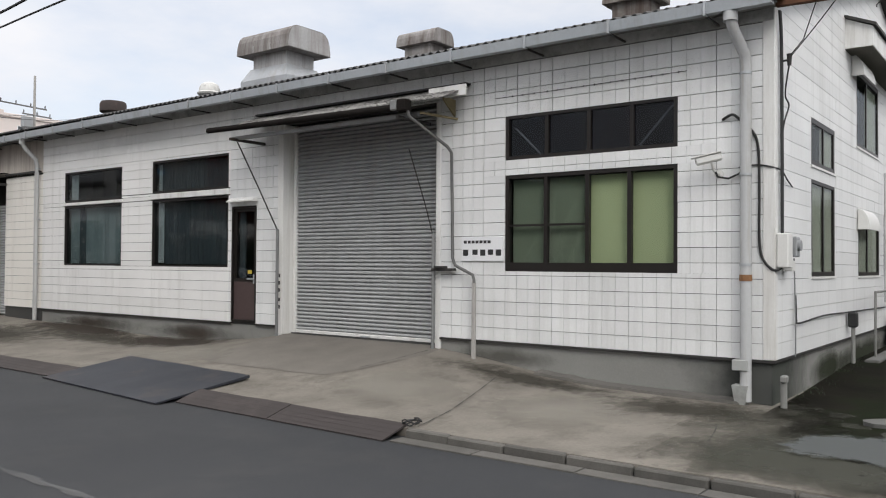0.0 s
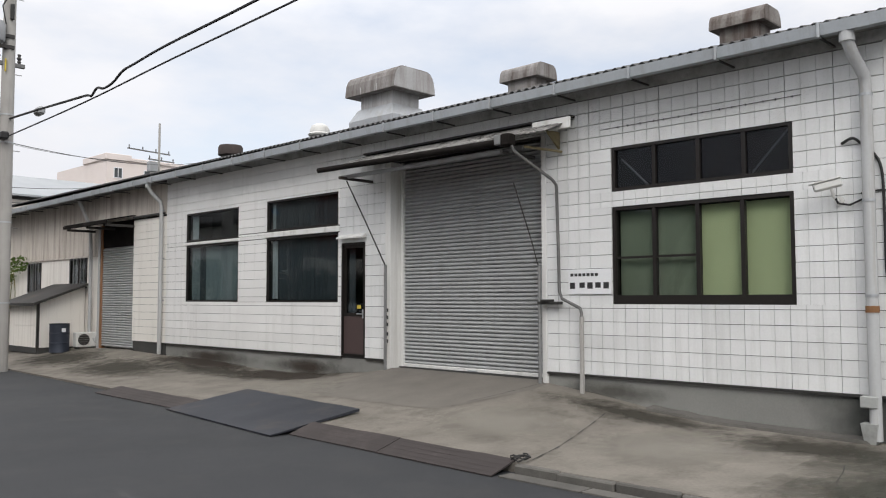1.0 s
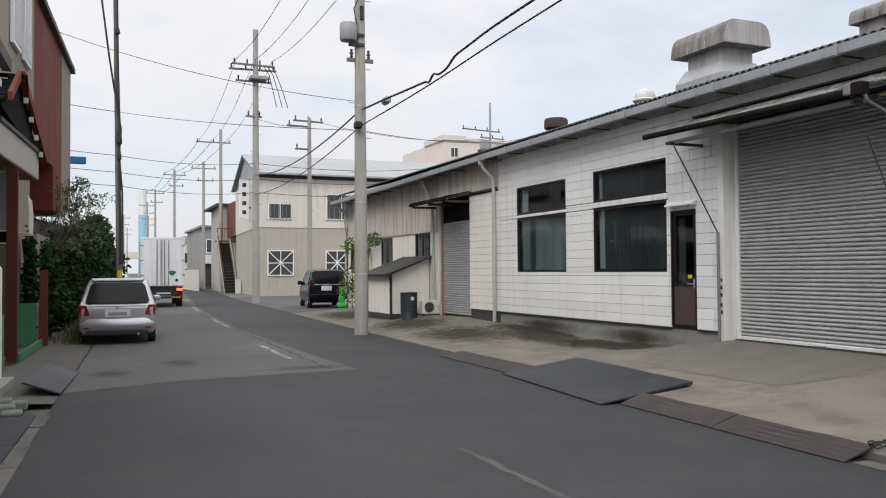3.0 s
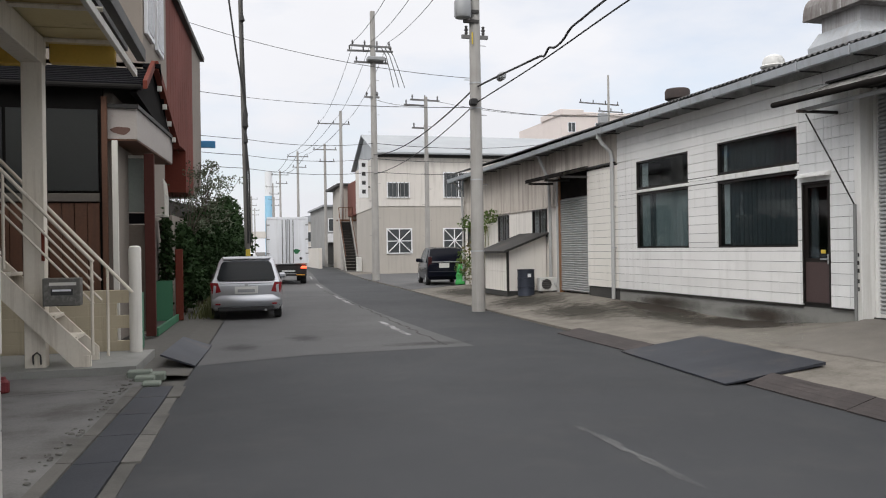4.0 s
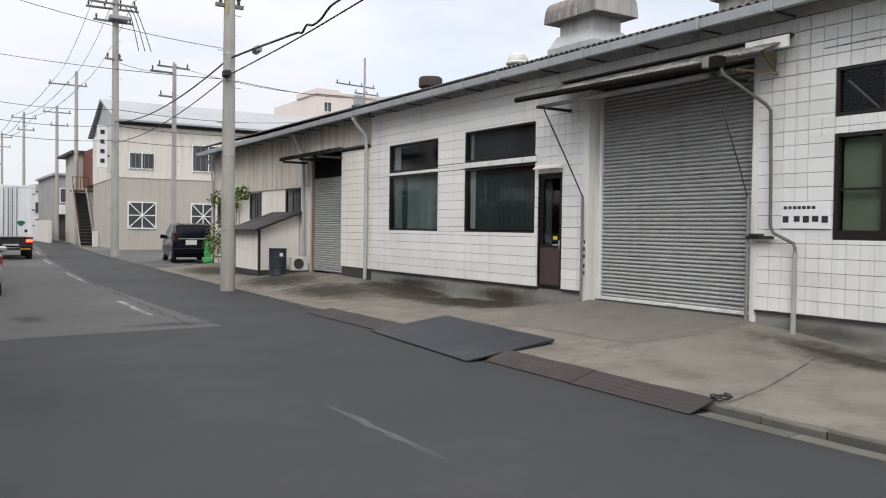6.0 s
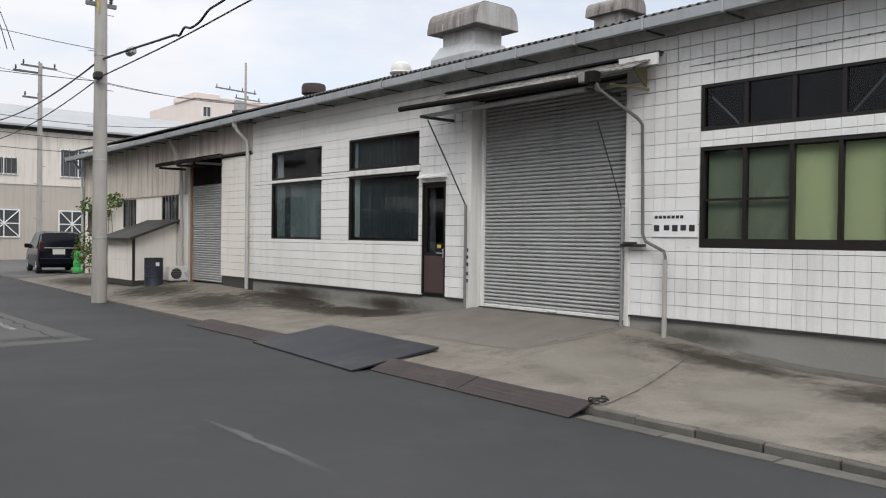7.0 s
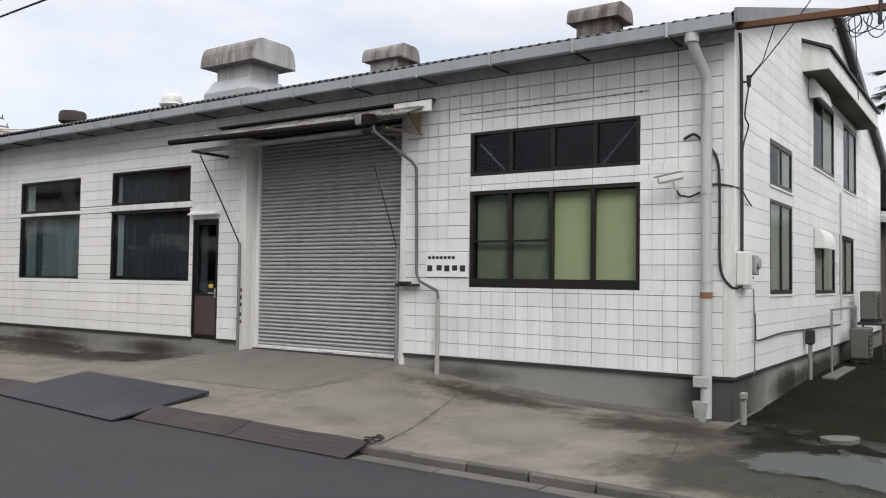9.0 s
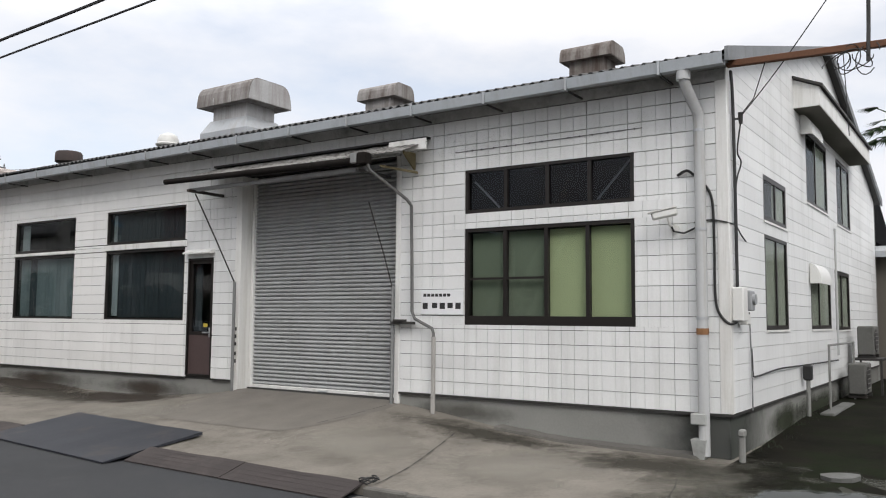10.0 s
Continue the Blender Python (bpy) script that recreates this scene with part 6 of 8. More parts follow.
for x, y, h in ((8.9, 95, 13), (10.6, 84, 12.5), (8.6, 118, 13), (9.0, 140, 13), (6.5, 165, 12.5), (11.5, 175, 13), (9.5, 220, 13)):
    pk = pole(x, y, h, 0.18, 0.12, bolts=False)
    crossarm(pk, x, y, h - 0.6, 1.2, 0, 3)
    crossarm(pk, x + 0.2, y, h - 1.8, 0.8, 0, 2)


def hung(a, b, sag, r=0.013, label="thin black overhead street wire", n=16):
    a, b = Vector(a), Vector(b)
    pts = [a.lerp(b, i / n) - Vector((0, 0, 4 * sag * (i / n) * (1 - i / n))) for i in range(n + 1)]
    return solo("overhead_wire", Build().tube(pts, r, 5), BLACKCABLE, label, "overhead wire", "overhead wires")


# thick strand with its slack loop, then a thinner one, from the near pole over the forecourt
thick = [(6.45, 20.3, 5.82), (6.45, 18.6, 5.75), (6.45, 17, 5.67), (6.45, 16.0, 5.62), (6.45, 15.75, 5.57), (6.45, 15.5, 5.68), (6.45, 15.2, 5.62), (6.45, 14.8, 5.66), (6.45, 14.4, 5.80), (6.45, 13.9, 5.84), (6.45, 12.7, 5.92),
         (6.45, 10, 6.0), (6.45, 4, 6.25), (6.4, -4, 6.6), (6.4, -14, 7.0)]
cable("overhead_wire", thick, 0.024, "thick black overhead cable with a slack loop", cat="overhead wire")
cable("overhead_wire", [(6.45, 20.3, 5.42), (6.45, 16, 5.50), (6.45, 12.6, 5.64), (6.45, 9, 5.75), (6.45, 4, 5.95), (6.4, -4, 6.3), (6.4, -14, 6.7)], 0.016, "thin black overhead cable", cat="overhead wire")
hung((6.43, 20.4, 5.82), (7.85, 42.4, 6.6), 0.45, 0.022)
hung((6.43, 20.4, 5.4), (7.85, 42.4, 5.6), 0.35, 0.016)
for dx in (-0.9, 0.0, 0.9):
    hung((6.43 + dx, 20.37, 10.85), (7.8 + dx, 42.4, 12.5), 0.5)
    hung((6.43 + dx, 20.37, 10.85), (6.0 + dx, -18, 11), 0.5)
    hung((7.8 + dx, 42.4, 12.5), (9.6 + dx * 1.2, 70, 12.65), 0.6)
    hung((9.6 + dx * 1.2, 70, 12.65), (8.9 + dx, 95, 12.7), 0.5, 0.02)
    hung((8.9 + dx, 95, 12.7), (8.6 + dx, 118, 12.7), 0.5, 0.025)
for zl, zr, zf in ((8.4, 6.3, 6.6), (6.56, 7.2, 8.3), (5.86, 6.4, 7.4), (5.29, 5.7, 6.6)):
    hung((-3.8, 34.5, zl + 0.15), (PLX - 0.05, PLY, zl), 0.06, 0.013)
    if zl > 8:
        hung((PLX - 0.05, PLY, zl), (6.43, 20.4, 5.3), 0.12, 0.010)
        hung((6.43, 20.4, 5.3), (24, 40, 9.5), 0.5, 0.010)
    else:
        hung((PLX - 0.05, PLY, zl), (7.85, 42.4, zr), 0.2, 0.012)
        hung((7.85, 42.4, zr), (30.2, 60, zf + 2.5), 0.7, 0.016)
hung((PLX - 0.15, PLY, 13.6), (-3.0, 8, 13), 0.4, 0.016)
hung((PLX - 0.15, PLY, 14.4), (-1.5, 8, 12.6), 0.4, 0.016)
hung((7.9, 42.4, 9.5), (11.5, 46, 9.9), 0.15)
hung((11.5, 46, 10.3), (30.2, 60, 12.4), 0.6)
hung((6.43, 20.4, 6.05), (-0.9, 24, 8.1), 0.25, 0.008)
hung((PLX, PLY, 5.9), (1.9, 60, 6.5), 0.5, 0.016)


# ---- two-storey building at the bend ----
def plain_window(parent, x0, x1, y, z0, z1, m=WHITESIGN, cross=False, bars=0, back=None):
    """A window in a far wall that faces -y."""
    q = Build()
    ring(q, y - 0.06, y + 0.02, x0, x1, z0, z1, 0.07, "x")
    w = part("window", q, m, parent, "white framed window")
    q = Build()
    q.box(x0 + 0.07, x1 - 0.07, y - 0.02, y - 0.01, z0 + 0.07, z1 - 0.07)
    part("pane", q, back or FARGLASS, w)
    q = Build()
    q.box((x0 + x1) / 2 - 0.03, (x0 + x1) / 2 + 0.03, y - 0.05, y - 0.021, z0 + 0.07, z1 - 0.07)
    part("mullion", q, m, w)
    if cross:
        q = Build()
        q.box(x0 + 0.07, x1 - 0.07, y - 0.045, y - 0.021, (z0 + z1) / 2 - 0.03, (z0 + z1) / 2 + 0.03)
        part("mullion", q, m, w)
        for s in (1, -1):
            q = Build()
            a, b = (x0 + 0.08, z0 + 0.08) if s > 0 else (x0 + 0.08, z1 - 0.08), (x1 - 0.08, z1 - 0.08) if s > 0 else (x1 - 0.08, z0 + 0.08)
            q.cyl((a[0], y - 0.08, a[1]), (b[0], y - 0.08, b[1]), 0.035, n=6)
            part("brace", q, m, w)
    for k in range(bars):
        q = Build()
        xx = x0 + (x1 - x0) * (k + 0.5) / bars
        q.cyl((xx, y - 0.1, z0), (xx, y - 0.1, z1), 0.022, n=5)
        part("bar", q, GREYPIPE, w)
    return w


FARGLASS = mat("far_window_glass", (0.07, 0.08, 0.085), (0.05, 0.055, 0.06), 0.15, bump=0)
UPPERWALL = mat("pale_upper_wall", (0.72, 0.685, 0.64), (0.64, 0.61, 0.57), 0.8, dirt=(0.33, 0.3, 0.27), streak=0.4)
LOWERWALL = mat("beige_lower_wall", (0.46, 0.43, 0.39), (0.41, 0.385, 0.35), 0.85, dirt=(0.28, 0.26, 0.23), streak=0.35)
GREYROOF = mat("grey_sheet_roof", (0.36, 0.38, 0.40), (0.30, 0.32, 0.34), 0.6)
tall = thing("two_storey_building", (10.2, 54, 0), "beige two-storey building with a grey sheet roof", "building")


def leanx(y):
    return 10.2 + 0.05 * (y - 54)


def yard_block(b, y0, y1, z0, z1, grow=0.0):
    b.loft([[(leanx(y0) - grow, y0 - grow, z), (26, y0 - grow, z), (26, y1, z), (leanx(y1) - grow, y1, z)] for z in (z0, z1)])


q = Build()
yard_block(q, 54, 66, 0, 4.55)
part("lower_wall", q, LOWERWALL, tall)
q = Build()
yard_block(q, 54, 66, 4.55, 7.95, 0.05)
part("upper_wall", q, UPPERWALL, tall)
q = Build()
q.box(10.1, 26.1, 53.86, 53.945, 7.8, 7.98)
part("eaves_board", q, DARKSTEEL, tall)
q = Build()
q.loft([[(9.9, 53.4, 7.98), (26.5, 53.4, 7.98), (26.5, 53.4, 8.1), (9.9, 53.4, 8.1)], [(10.2, 60, 10.0), (26.5, 60, 10.0), (26.5, 60, 10.12), (10.2, 60, 10.12)], [(10.5, 66.6, 7.98), (26.5, 66.6, 7.98), (26.5, 66.6, 8.1), (10.5, 66.6, 8.1)]])
q.loft([[(10.2, 54, 7.95), (10.2, 54.05, 7.95), (10.2, 54, 7.96)], [(10.4, 60, 7.95), (10.4, 60.05, 7.95), (10.45, 60, 10.0)], [(10.8, 66, 7.95), (10.8, 66.05, 7.95), (10.8, 66, 7.96)]])
part("roof", q, GREYROOF, tall, "pale grey metal roof")
plain_window(tall, 10.85, 12.42, 53.93, 5.1, 6.15, bars=6)
plain_window(tall, 14.75, 16.9, 53.93, 5.1, 6.85, bars=6)
plain_window(tall, 10.8, 12.55, 53.98, 1.37, 3.06, cross=True)
plain_window(tall, 14.7, 16.3, 53.98, 1.37, 3.06, cross=True)
q = Build()
q.loft([[(9.55, 57.0, 5.3), (10.15, 57.0, 5.3), (10.15, 57.25, 5.3), (9.55, 57.25, 5.3)], [(9.55, 57.0, 8.0), (10.15, 57.0, 8.0), (10.15, 57.25, 8.0), (9.55, 57.25, 8.0)]])
vs = part("projecting_sign", q, WHITESIGN, tall, "white upright sign with dark lettering bars")
for k in range(4):
    q = Build()
    q.box(9.72, 9.98, 56.985, 56.998, 7.45 - k * 0.62, 7.72 - k * 0.62)
    part("letter_bar", q, INK, vs)
q = Build()
q.box(10.0, 10.4, 57.05, 57.15, 6.0, 6.1)
part("sign_bracket", q, DARKSTEEL, vs)

annex = thing("street_annex", (9.3, 68, 0), "pale narrow building with a red-brown upper room", "building")
q = Build()
q.loft([[(10.4, 72, z), (14, 72, z), (14.4, 80, z), (10.8, 80, z)] for z in (0, 7.3)])
part("wall", q, LOWERWALL, annex)
q = Build()
q.box(10.1, 14.3, 71.7, 80, 7.3, 7.5)
part("roof", q, DARKSTEEL, annex)
q = Build()
q.box(11.0, 11.9, 67.5, 71.9, 4.6, 7.4)
part("upper_room", q, mat("red_brown_board", (0.19, 0.06, 0.045), (0.14, 0.05, 0.04), 0.8), annex, "red-brown boarded upper room")
STAIRSHADE = mat("stair_gap_shade", (0.075, 0.072, 0.068), (0.05, 0.048, 0.046), 0.85, spec=0.2)
st = thing("outside_stair", (10.3, 66, 0), "weathered steel outside stair against the annex", "stair")
for k in range(17):
    q = Build()
    q.box(9.8, 10.75, 65.2 + 0.22 * k, 65.45 + 0.22 * k, 0.22 + 0.235 * k, 0.26 + 0.235 * k)
    part("tread", q, DARKSTEEL, st)
    # dark plate put in for the shade behind each tread
    q = Build()
    q.box(9.82, 10.73, 65.42 + 0.22 * k, 65.44 + 0.22 * k, 0.04 + 0.235 * k, 0.219 + 0.235 * k)
    part("riser", q, STAIRSHADE, st, "dark plate added for the shade between treads")
for x in (9.78, 10.77):
    q = Build()
    q.prism([(65.1, 0.0), (65.4, 0.0), (69.2, 4.1), (69.2, 4.4), (69.0, 4.4)], 0, x - 0.03, x + 0.03)
    part("stringer", q, POLECON, st)
    q = Build()
    q.cyl((x, 65.3, 1.1), (x, 69.1, 5.2), 0.03, n=6)
    part("handrail", q, RUST, st)
q = Build()
q.box(9.75, 11.3, 69.2, 70.2, 4.12, 4.25)
part("landing", q, RUST, st)
for k in range(6):
    q = Build()
    q.cyl((9.85 + 0.28 * k, 69.25, 4.25), (9.85 + 0.28 * k, 69.25, 5.25), 0.022, n=5)
    part("landing_bar", q, RUST, st)
q = Build()
q.cyl((9.8, 69.25, 5.25), (11.3, 69.25, 5.25), 0.03, n=6)
part("landing_rail", q, RUST, st)
mb = Build()
mb.box(10.2, 10.6, 62.6, 62.9, 0.0, 1.1, 0.03)
solo("white_container", mb, WHITEPLASTIC, "white plastic container beside the stair", "container")


def far_house(x0, x1, y0, y1, h, wall, roofm, label, rise=1.2, wins=()):
    t = thing("far_building", ((x0 + x1) / 2, (y0 + y1) / 2, 0), label, "building", "far buildings")
    q = Build()
    q.box(x0, x1, y0, y1, 0, h)
    part("wall", q, wall, t)
    q = Build()
    q.prism([(x0 - 0.3, h), (x1 + 0.3, h), (x1 + 0.3, h + 0.2), ((x0 + x1) / 2, h + 0.2 + rise), (x0 - 0.3, h + 0.2)], 1, y0 - 0.3, y1 + 0.3)
    part("roof", q, roofm, t)
    for (a, b, c, d) in wins:
        plain_window(t, a, b, y0 - 0.02, c, d)
    return t


far_house(10.8, 18, 86, 100, 6.2, mat("grey_wall", (0.34, 0.345, 0.345), (0.27, 0.27, 0.265), 0.8, dirt=(0.15, 0.14, 0.13), streak=0.5), GREYROOF, "grey building with shopfront windows", 0.0, ((11.1, 12.6, 3.6, 5.0), (11.0, 12.8, 0.6, 2.4), (13.4, 15, 3.6, 5.0)))
shop = thing("shop_awning", (11.9, 85.6, 2.4), "white shop signboard over a dark shopfront", "signboard")
q = Build()
q.box(10.75, 13.4, 85.3, 85.7, 2.5, 3.4, 0.03)
part("signboard", q, WHITESIGN, shop)
q = Build()
q.box(10.9, 13.2, 85.72, 85.95, 0.3, 2.45)
part("shopfront", q, DARKINT, shop, "dark shopfront opening")
far_house(10.4, 20, 110, 130, 5.5, UPPERWALL, GREYROOF, "pale low building along the street", 1.0, ((11, 13, 2.8, 4.2), (11, 13, 0.7, 2.2)))
far_house(11, 24, 150, 180, 7, LOWERWALL, GREYROOF, "beige building far along the street", 1.0, ((12, 15, 4, 6),))
far_house(-12, 1.2, 95, 112, 5.5, LOWERWALL, DARKSTEEL, "brown house behind the far trees", 1.8, ((-2, 0.2, 3, 4.6),))
far_house(-16, 2.0, 130, 150, 6.0, UPPERWALL, GREYROOF, "pale house far along the street", 1.5, ((-1, 1, 3.4, 5),))
far_house(-14, -3.5, 34, 46, 5.4, UPPERWALL, DARKSTEEL, "pale house with a dark gable roof behind the trees", 2.0, ((-6, -4.4, 3, 4.4),))
PINK = mat("pale_pink_render", (0.76, 0.69, 0.66), (0.70, 0.63, 0.60), 0.85)
ap = thing("apartment_block", (46, 92, 0), "pale pink apartment block behind the workshop", "building")
q = Build()
q.box(39.2, 54, 90, 104, 0, 17.2)
part("wall", q, PINK, ap)
q = Build()
q.box(39.0, 42, 89.8, 96, 17.2, 17.9, 0.05)
q.box(42, 54.2, 89.8, 104.2, 17.2, 17.6, 0.05)
part("parapet", q, PINK, ap)
plain_window(ap, 40.0, 41.0, 89.98, 15.2, 16.4)
plain_window(ap, 43.5, 45.2, 89.98, 15.2, 16.4)
tower = thing("striped_tower", (24, 400, 0), "tall blue and white tower in the distance", "tower")
q = Build()
# blue paled so that the colour carries the distance haze
q.cyl((24, 400, 0), (24, 400, 28), 1.9, n=18)
part("lower_shaft", q, mat("hazed_tower_blue", (0.34, 0.62, 0.82), (0.30, 0.56, 0.76), 0.8), tower)
q = Build()
q.cyl((24, 400, 28), (24, 400, 39.5), 1.8, n=18)
part("upper_shaft", q, WHITESIGN, tower)
foot = thing("overpass", (14, 300, 0), "pale road overpass across the far street", "overpass")
q = Build()
q.box(-30, 60, 300, 308, 6.5, 8.8)
part("deck", q, UPPERWALL, foot)
for x in (-12, 2.5, 34):
    q = Build()
    q.box(x, x + 1.5, 302, 306, 0, 6.5)
    part("pier", q, UPPERWALL, foot)
wallblk = Build()
wallblk.box(8.9, 9.2, 76, 110, 0, 1.9)
solo("garden_wall", wallblk, UPPERWALL, "pale garden wall along the far street", "wall")


# ---- left side: gutter, pad, posts, stair, houses, hedge ----
CREAMPAINT = mat("cream_paint", (0.70, 0.65, 0.56), (0.60, 0.55, 0.47), 0.55, dirt=(0.3, 0.24, 0.18), streak=0.4, streak_scale=12)
WHITEPOST = mat("off_white_post", (0.70, 0.68, 0.63), (0.62, 0.60, 0.55), 0.6, dirt=(0.4, 0.37, 0.32), streak=0.4)
REDBROWN = mat("red_brown_paint", (0.16, 0.036, 0.022), (0.11, 0.026, 0.017), 0.7, spec=0.2)
WOOD = mat("brown_wood_panel", (0.135, 0.056, 0.028), (0.075, 0.033, 0.018), 0.65, dirt=(0.06, 0.03, 0.02), streak=0.5, streak_scale=10)
# near-black plaster: the shade under deck and eaves is in its colour
PLASTER = mat("shade_dark_plaster", (0.02, 0.019, 0.018), (0.013, 0.012, 0.012), 0.9, spec=0.05)
FROSTED = mat("frosted_dark_glass", (0.022, 0.025, 0.024), (0.016, 0.018, 0.018), 0.35, bump=0.02, spec=0.5)
BLOCKWALL = mat("cream_painted_block", (0.58, 0.51, 0.37), (0.47, 0.41, 0.30), 0.85, fine=60, bump=0.2, dirt=(0.22, 0.18, 0.13), streak=0.4)
GREYBLOCK = mat("white_painted_block", (0.46, 0.45, 0.42), (0.38, 0.37, 0.345), 0.85, fine=60, bump=0.25, dirt=(0.30, 0.30, 0.30), dirt_at=(0.55, 0.8))
BEIGEWALL = mat("beige_wall", (0.25, 0.215, 0.185), (0.205, 0.18, 0.155), 0.85, dirt=(0.25, 0.21, 0.18), streak=0.4)
TILEROOF = mat("dark_roof_tile", (0.012, 0.012, 0.014), (0.007, 0.007, 0.008), 0.9, spec=0.04, dirt=(0.05, 0.05, 0.05), dirt_at=(0.6, 0.75), dirt_scale=2.0)
OCHRE = mat("ochre_soffit", (0.66, 0.45, 0.09), (0.54, 0.36, 0.075), 0.7, dirt=(0.3, 0.2, 0.06), dirt_at=(0.55, 0.75))
PALEOCHRE = mat("faded_ochre_panel", (0.64, 0.54, 0.30), (0.55, 0.46, 0.25), 0.7, dirt=(0.3, 0.24, 0.12), dirt_at=(0.55, 0.75))
GREENPAINT = mat("green_panel", (0.04, 0.17, 0.09), (0.03, 0.13, 0.07), 0.6)

padmat = mat("grey_pad_concrete", (0.175, 0.172, 0.169), (0.105, 0.103, 0.10), 0.85, spec=0.2, big=1.1, fine=45, bump=0.4, dirt=(0.075, 0.07, 0.065), dirt_at=(0.50, 0.72))
pad = strip([[(-7.0, y, 0.07), (-3, y, 0.07), (street_left(y) - 0.72, y, 0.05), (street_left(y) - 0.50, y, 0.03)] for y in spread(-30, 11.4, 1.0)])
solo("left_pad", pad, padmat, "grey concrete pad beside the road", "forecourt", kind="structure")
leftside = strip([[(-40, y, 0.0), (-7, y, 0.05), (street_left(y) - 0.45, y, 0.03), (street_left(y) - 0.01, y, 0.002)] for y in spread(11.4, 120, 4)])
solo("left_verge", leftside, far_ground, "dirty verge along the left edge of the road", "verge", kind="structure")
gut = thing("drain_covers", (-1, 8, 0), "dark drain covers along the left edge of the road", "drain", kind="structure")
y = -6.0
while y < 10.4:
    e = min(y + 0.97, 10.4)
    q = Build()
    q.loft([[(street_left(v) - 0.44, v, z) for v, z in ((y, 0.0), (e, 0.0), (e, 0.03), (y, 0.03))], [(street_left(v) - 0.10, v, z) for v, z in ((y, 0.0), (e, 0.0), (e, 0.03), (y, 0.03))]])
    part("drain_cover", q, STEELPLATE, gut)
    q = Build()
    if int(y * 7) % 5 == 0:
        q.loft([[(street_left(v) - 0.095, v, z) for v, z in ((y, 0.0), (e - 0.01, 0.0), (e - 0.01, 0.012), (y, 0.012))], [(street_left(v) + 0.02, v, z) for v, z in ((y, 0.0), (e - 0.01, 0.0), (e - 0.01, 0.008), (y, 0.008))]])
    else:
        q.loft([[(street_left(v) - 0.095, v, z) for v, z in ((y, 0.0), (e - 0.01, 0.0), (e - 0.01, 0.022), (y, 0.022))], [(street_left(v) + 0.05, v, z) for v, z in ((y, 0.0), (e - 0.01, 0.0), (e - 0.01, 0.016), (y, 0.016))]])
    part("edge_stone", q, GUTTERCON, gut)
    q = Build()
    q.loft([[(street_left(v) - 0.56, v, z) for v, z in ((y, 0.0), (e - 0.01, 0.0), (e - 0.01, 0.05), (y, 0.05))], [(street_left(v) - 0.445, v, z) for v, z in ((y, 0.0), (e - 0.01, 0.0), (e - 0.01, 0.045), (y, 0.045))]])
    part("edge_stone", q, GUTTERCON, gut)
    y += 0.98

# a crack across the pad, and rubble along its edge
rows = []
for (xa, ya), (xb, yb) in zip(*[[(-2.42, 9.93), (-2.16, 10.01), (-1.83, 10.05), (-1.50, 10.12), (-1.26, 9.90)][i:] for i in (0, 1)]):
    for i in range(8):
        f = i / 8
        x, y = xa + (xb - xa) * f, ya + (yb - ya) * f + 0.02 * noise.noise((xa * 9 + f * 5, 3, 1))
        rows.append([(x, y - 0.011, 0.078), (x, y + 0.011, 0.078)])
solo("pad_crack", strip(rows), JOINT, "dark crack across the concrete pad", "crack", kind="structure")
q = Build()
rnd = random.Random(41)
for _ in range(90):
    y = rnd.uniform(4.5, 11.2)
    x = street_left(y) - 0.60 - abs(rnd.gauss(0, 0.07))
    r = rnd.uniform(0.008, 0.026)
    tilt = rnd.uniform(0, 6.28)
    q.loft([[(x + r * f * math.cos(a + tilt) * 1.3, y + r * f * math.sin(a + tilt), 0.045 + z * r) for a in (2 * math.pi * i / 6 for i in range(6))] for f, z in ((1.0, 0.0), (0.9, 0.5), (0.45, 0.8))])
solo("rubble", q, mat("grey_rubble", (0.17, 0.165, 0.155), (0.06, 0.058, 0.053), 0.9, big=6, fine=40), "broken concrete rubble along the edge of the pad", "rubble", kind="stuff")
step = thing("entrance_slab", (-2.2, 12.2, 0.0), "cracked concrete entrance slab with broken steps", "slab")
q = Build()
q.loft([[(-3.6, 11.35, z), (-1.15, 11.5, z), (-1.05, 13.4, z), (-3.6, 13.4, z)] for z in (0, 0.15)])
part("slab", q, CONCRETE, step)
for k, (x, y, z, s) in enumerate(((-1.0, 10.95, 0.09, 0.12), (-0.9, 10.7, 0.05, 0.11), (-1.08, 11.2, 0.13, 0.15), (-0.86, 11.15, 0.1, 0.1))):
    q = Build()
    q.box(x - s, x + s, y - 0.12, y + 0.12, 0, z, 0.015)
    part("step_block", q, mat("green_grey_stone", (0.20, 0.23, 0.19), (0.15, 0.17, 0.145), 0.9) if k == 0 else bpy.data.materials["green_grey_stone"], step)
lid = thing("steel_cover_plate", (-0.66, 12.4, 0.02), "dark steel cover plates tilted over the gutter", "cover plate")
for k in range(2):
    q = Build()
    q.box(-0.25, 0.25, -0.64, 0.64, -0.012, 0.012, 0, pose(-0.60 + 0.10 * k, 12.75 + 1.32 * k, 0.115 - 0.01 * k, 0, 20, -5))
    part("plate", q, STEELPLATE, lid)

# gate pier with round posts at the very left
pier = thing("gate_post", (-1.47, 5.43, 0.05), "fat round off-white gate post on white-painted blocks", "gate post")
q = Build()
q.lathe([(0.088, 1.03), (0.088, 1.665), (0.078, 1.70), (0.05, 1.715), (0, 1.717)], (-1.475, 5.53, 0), 24)
part("post", q, WHITEPOST, pier, smooth=True)
PM = Matrix.Translation((-1.412, 5.63, 0)) @ Matrix.Rotation(math.atan2(-0.37, -0.175), 4, "Z")
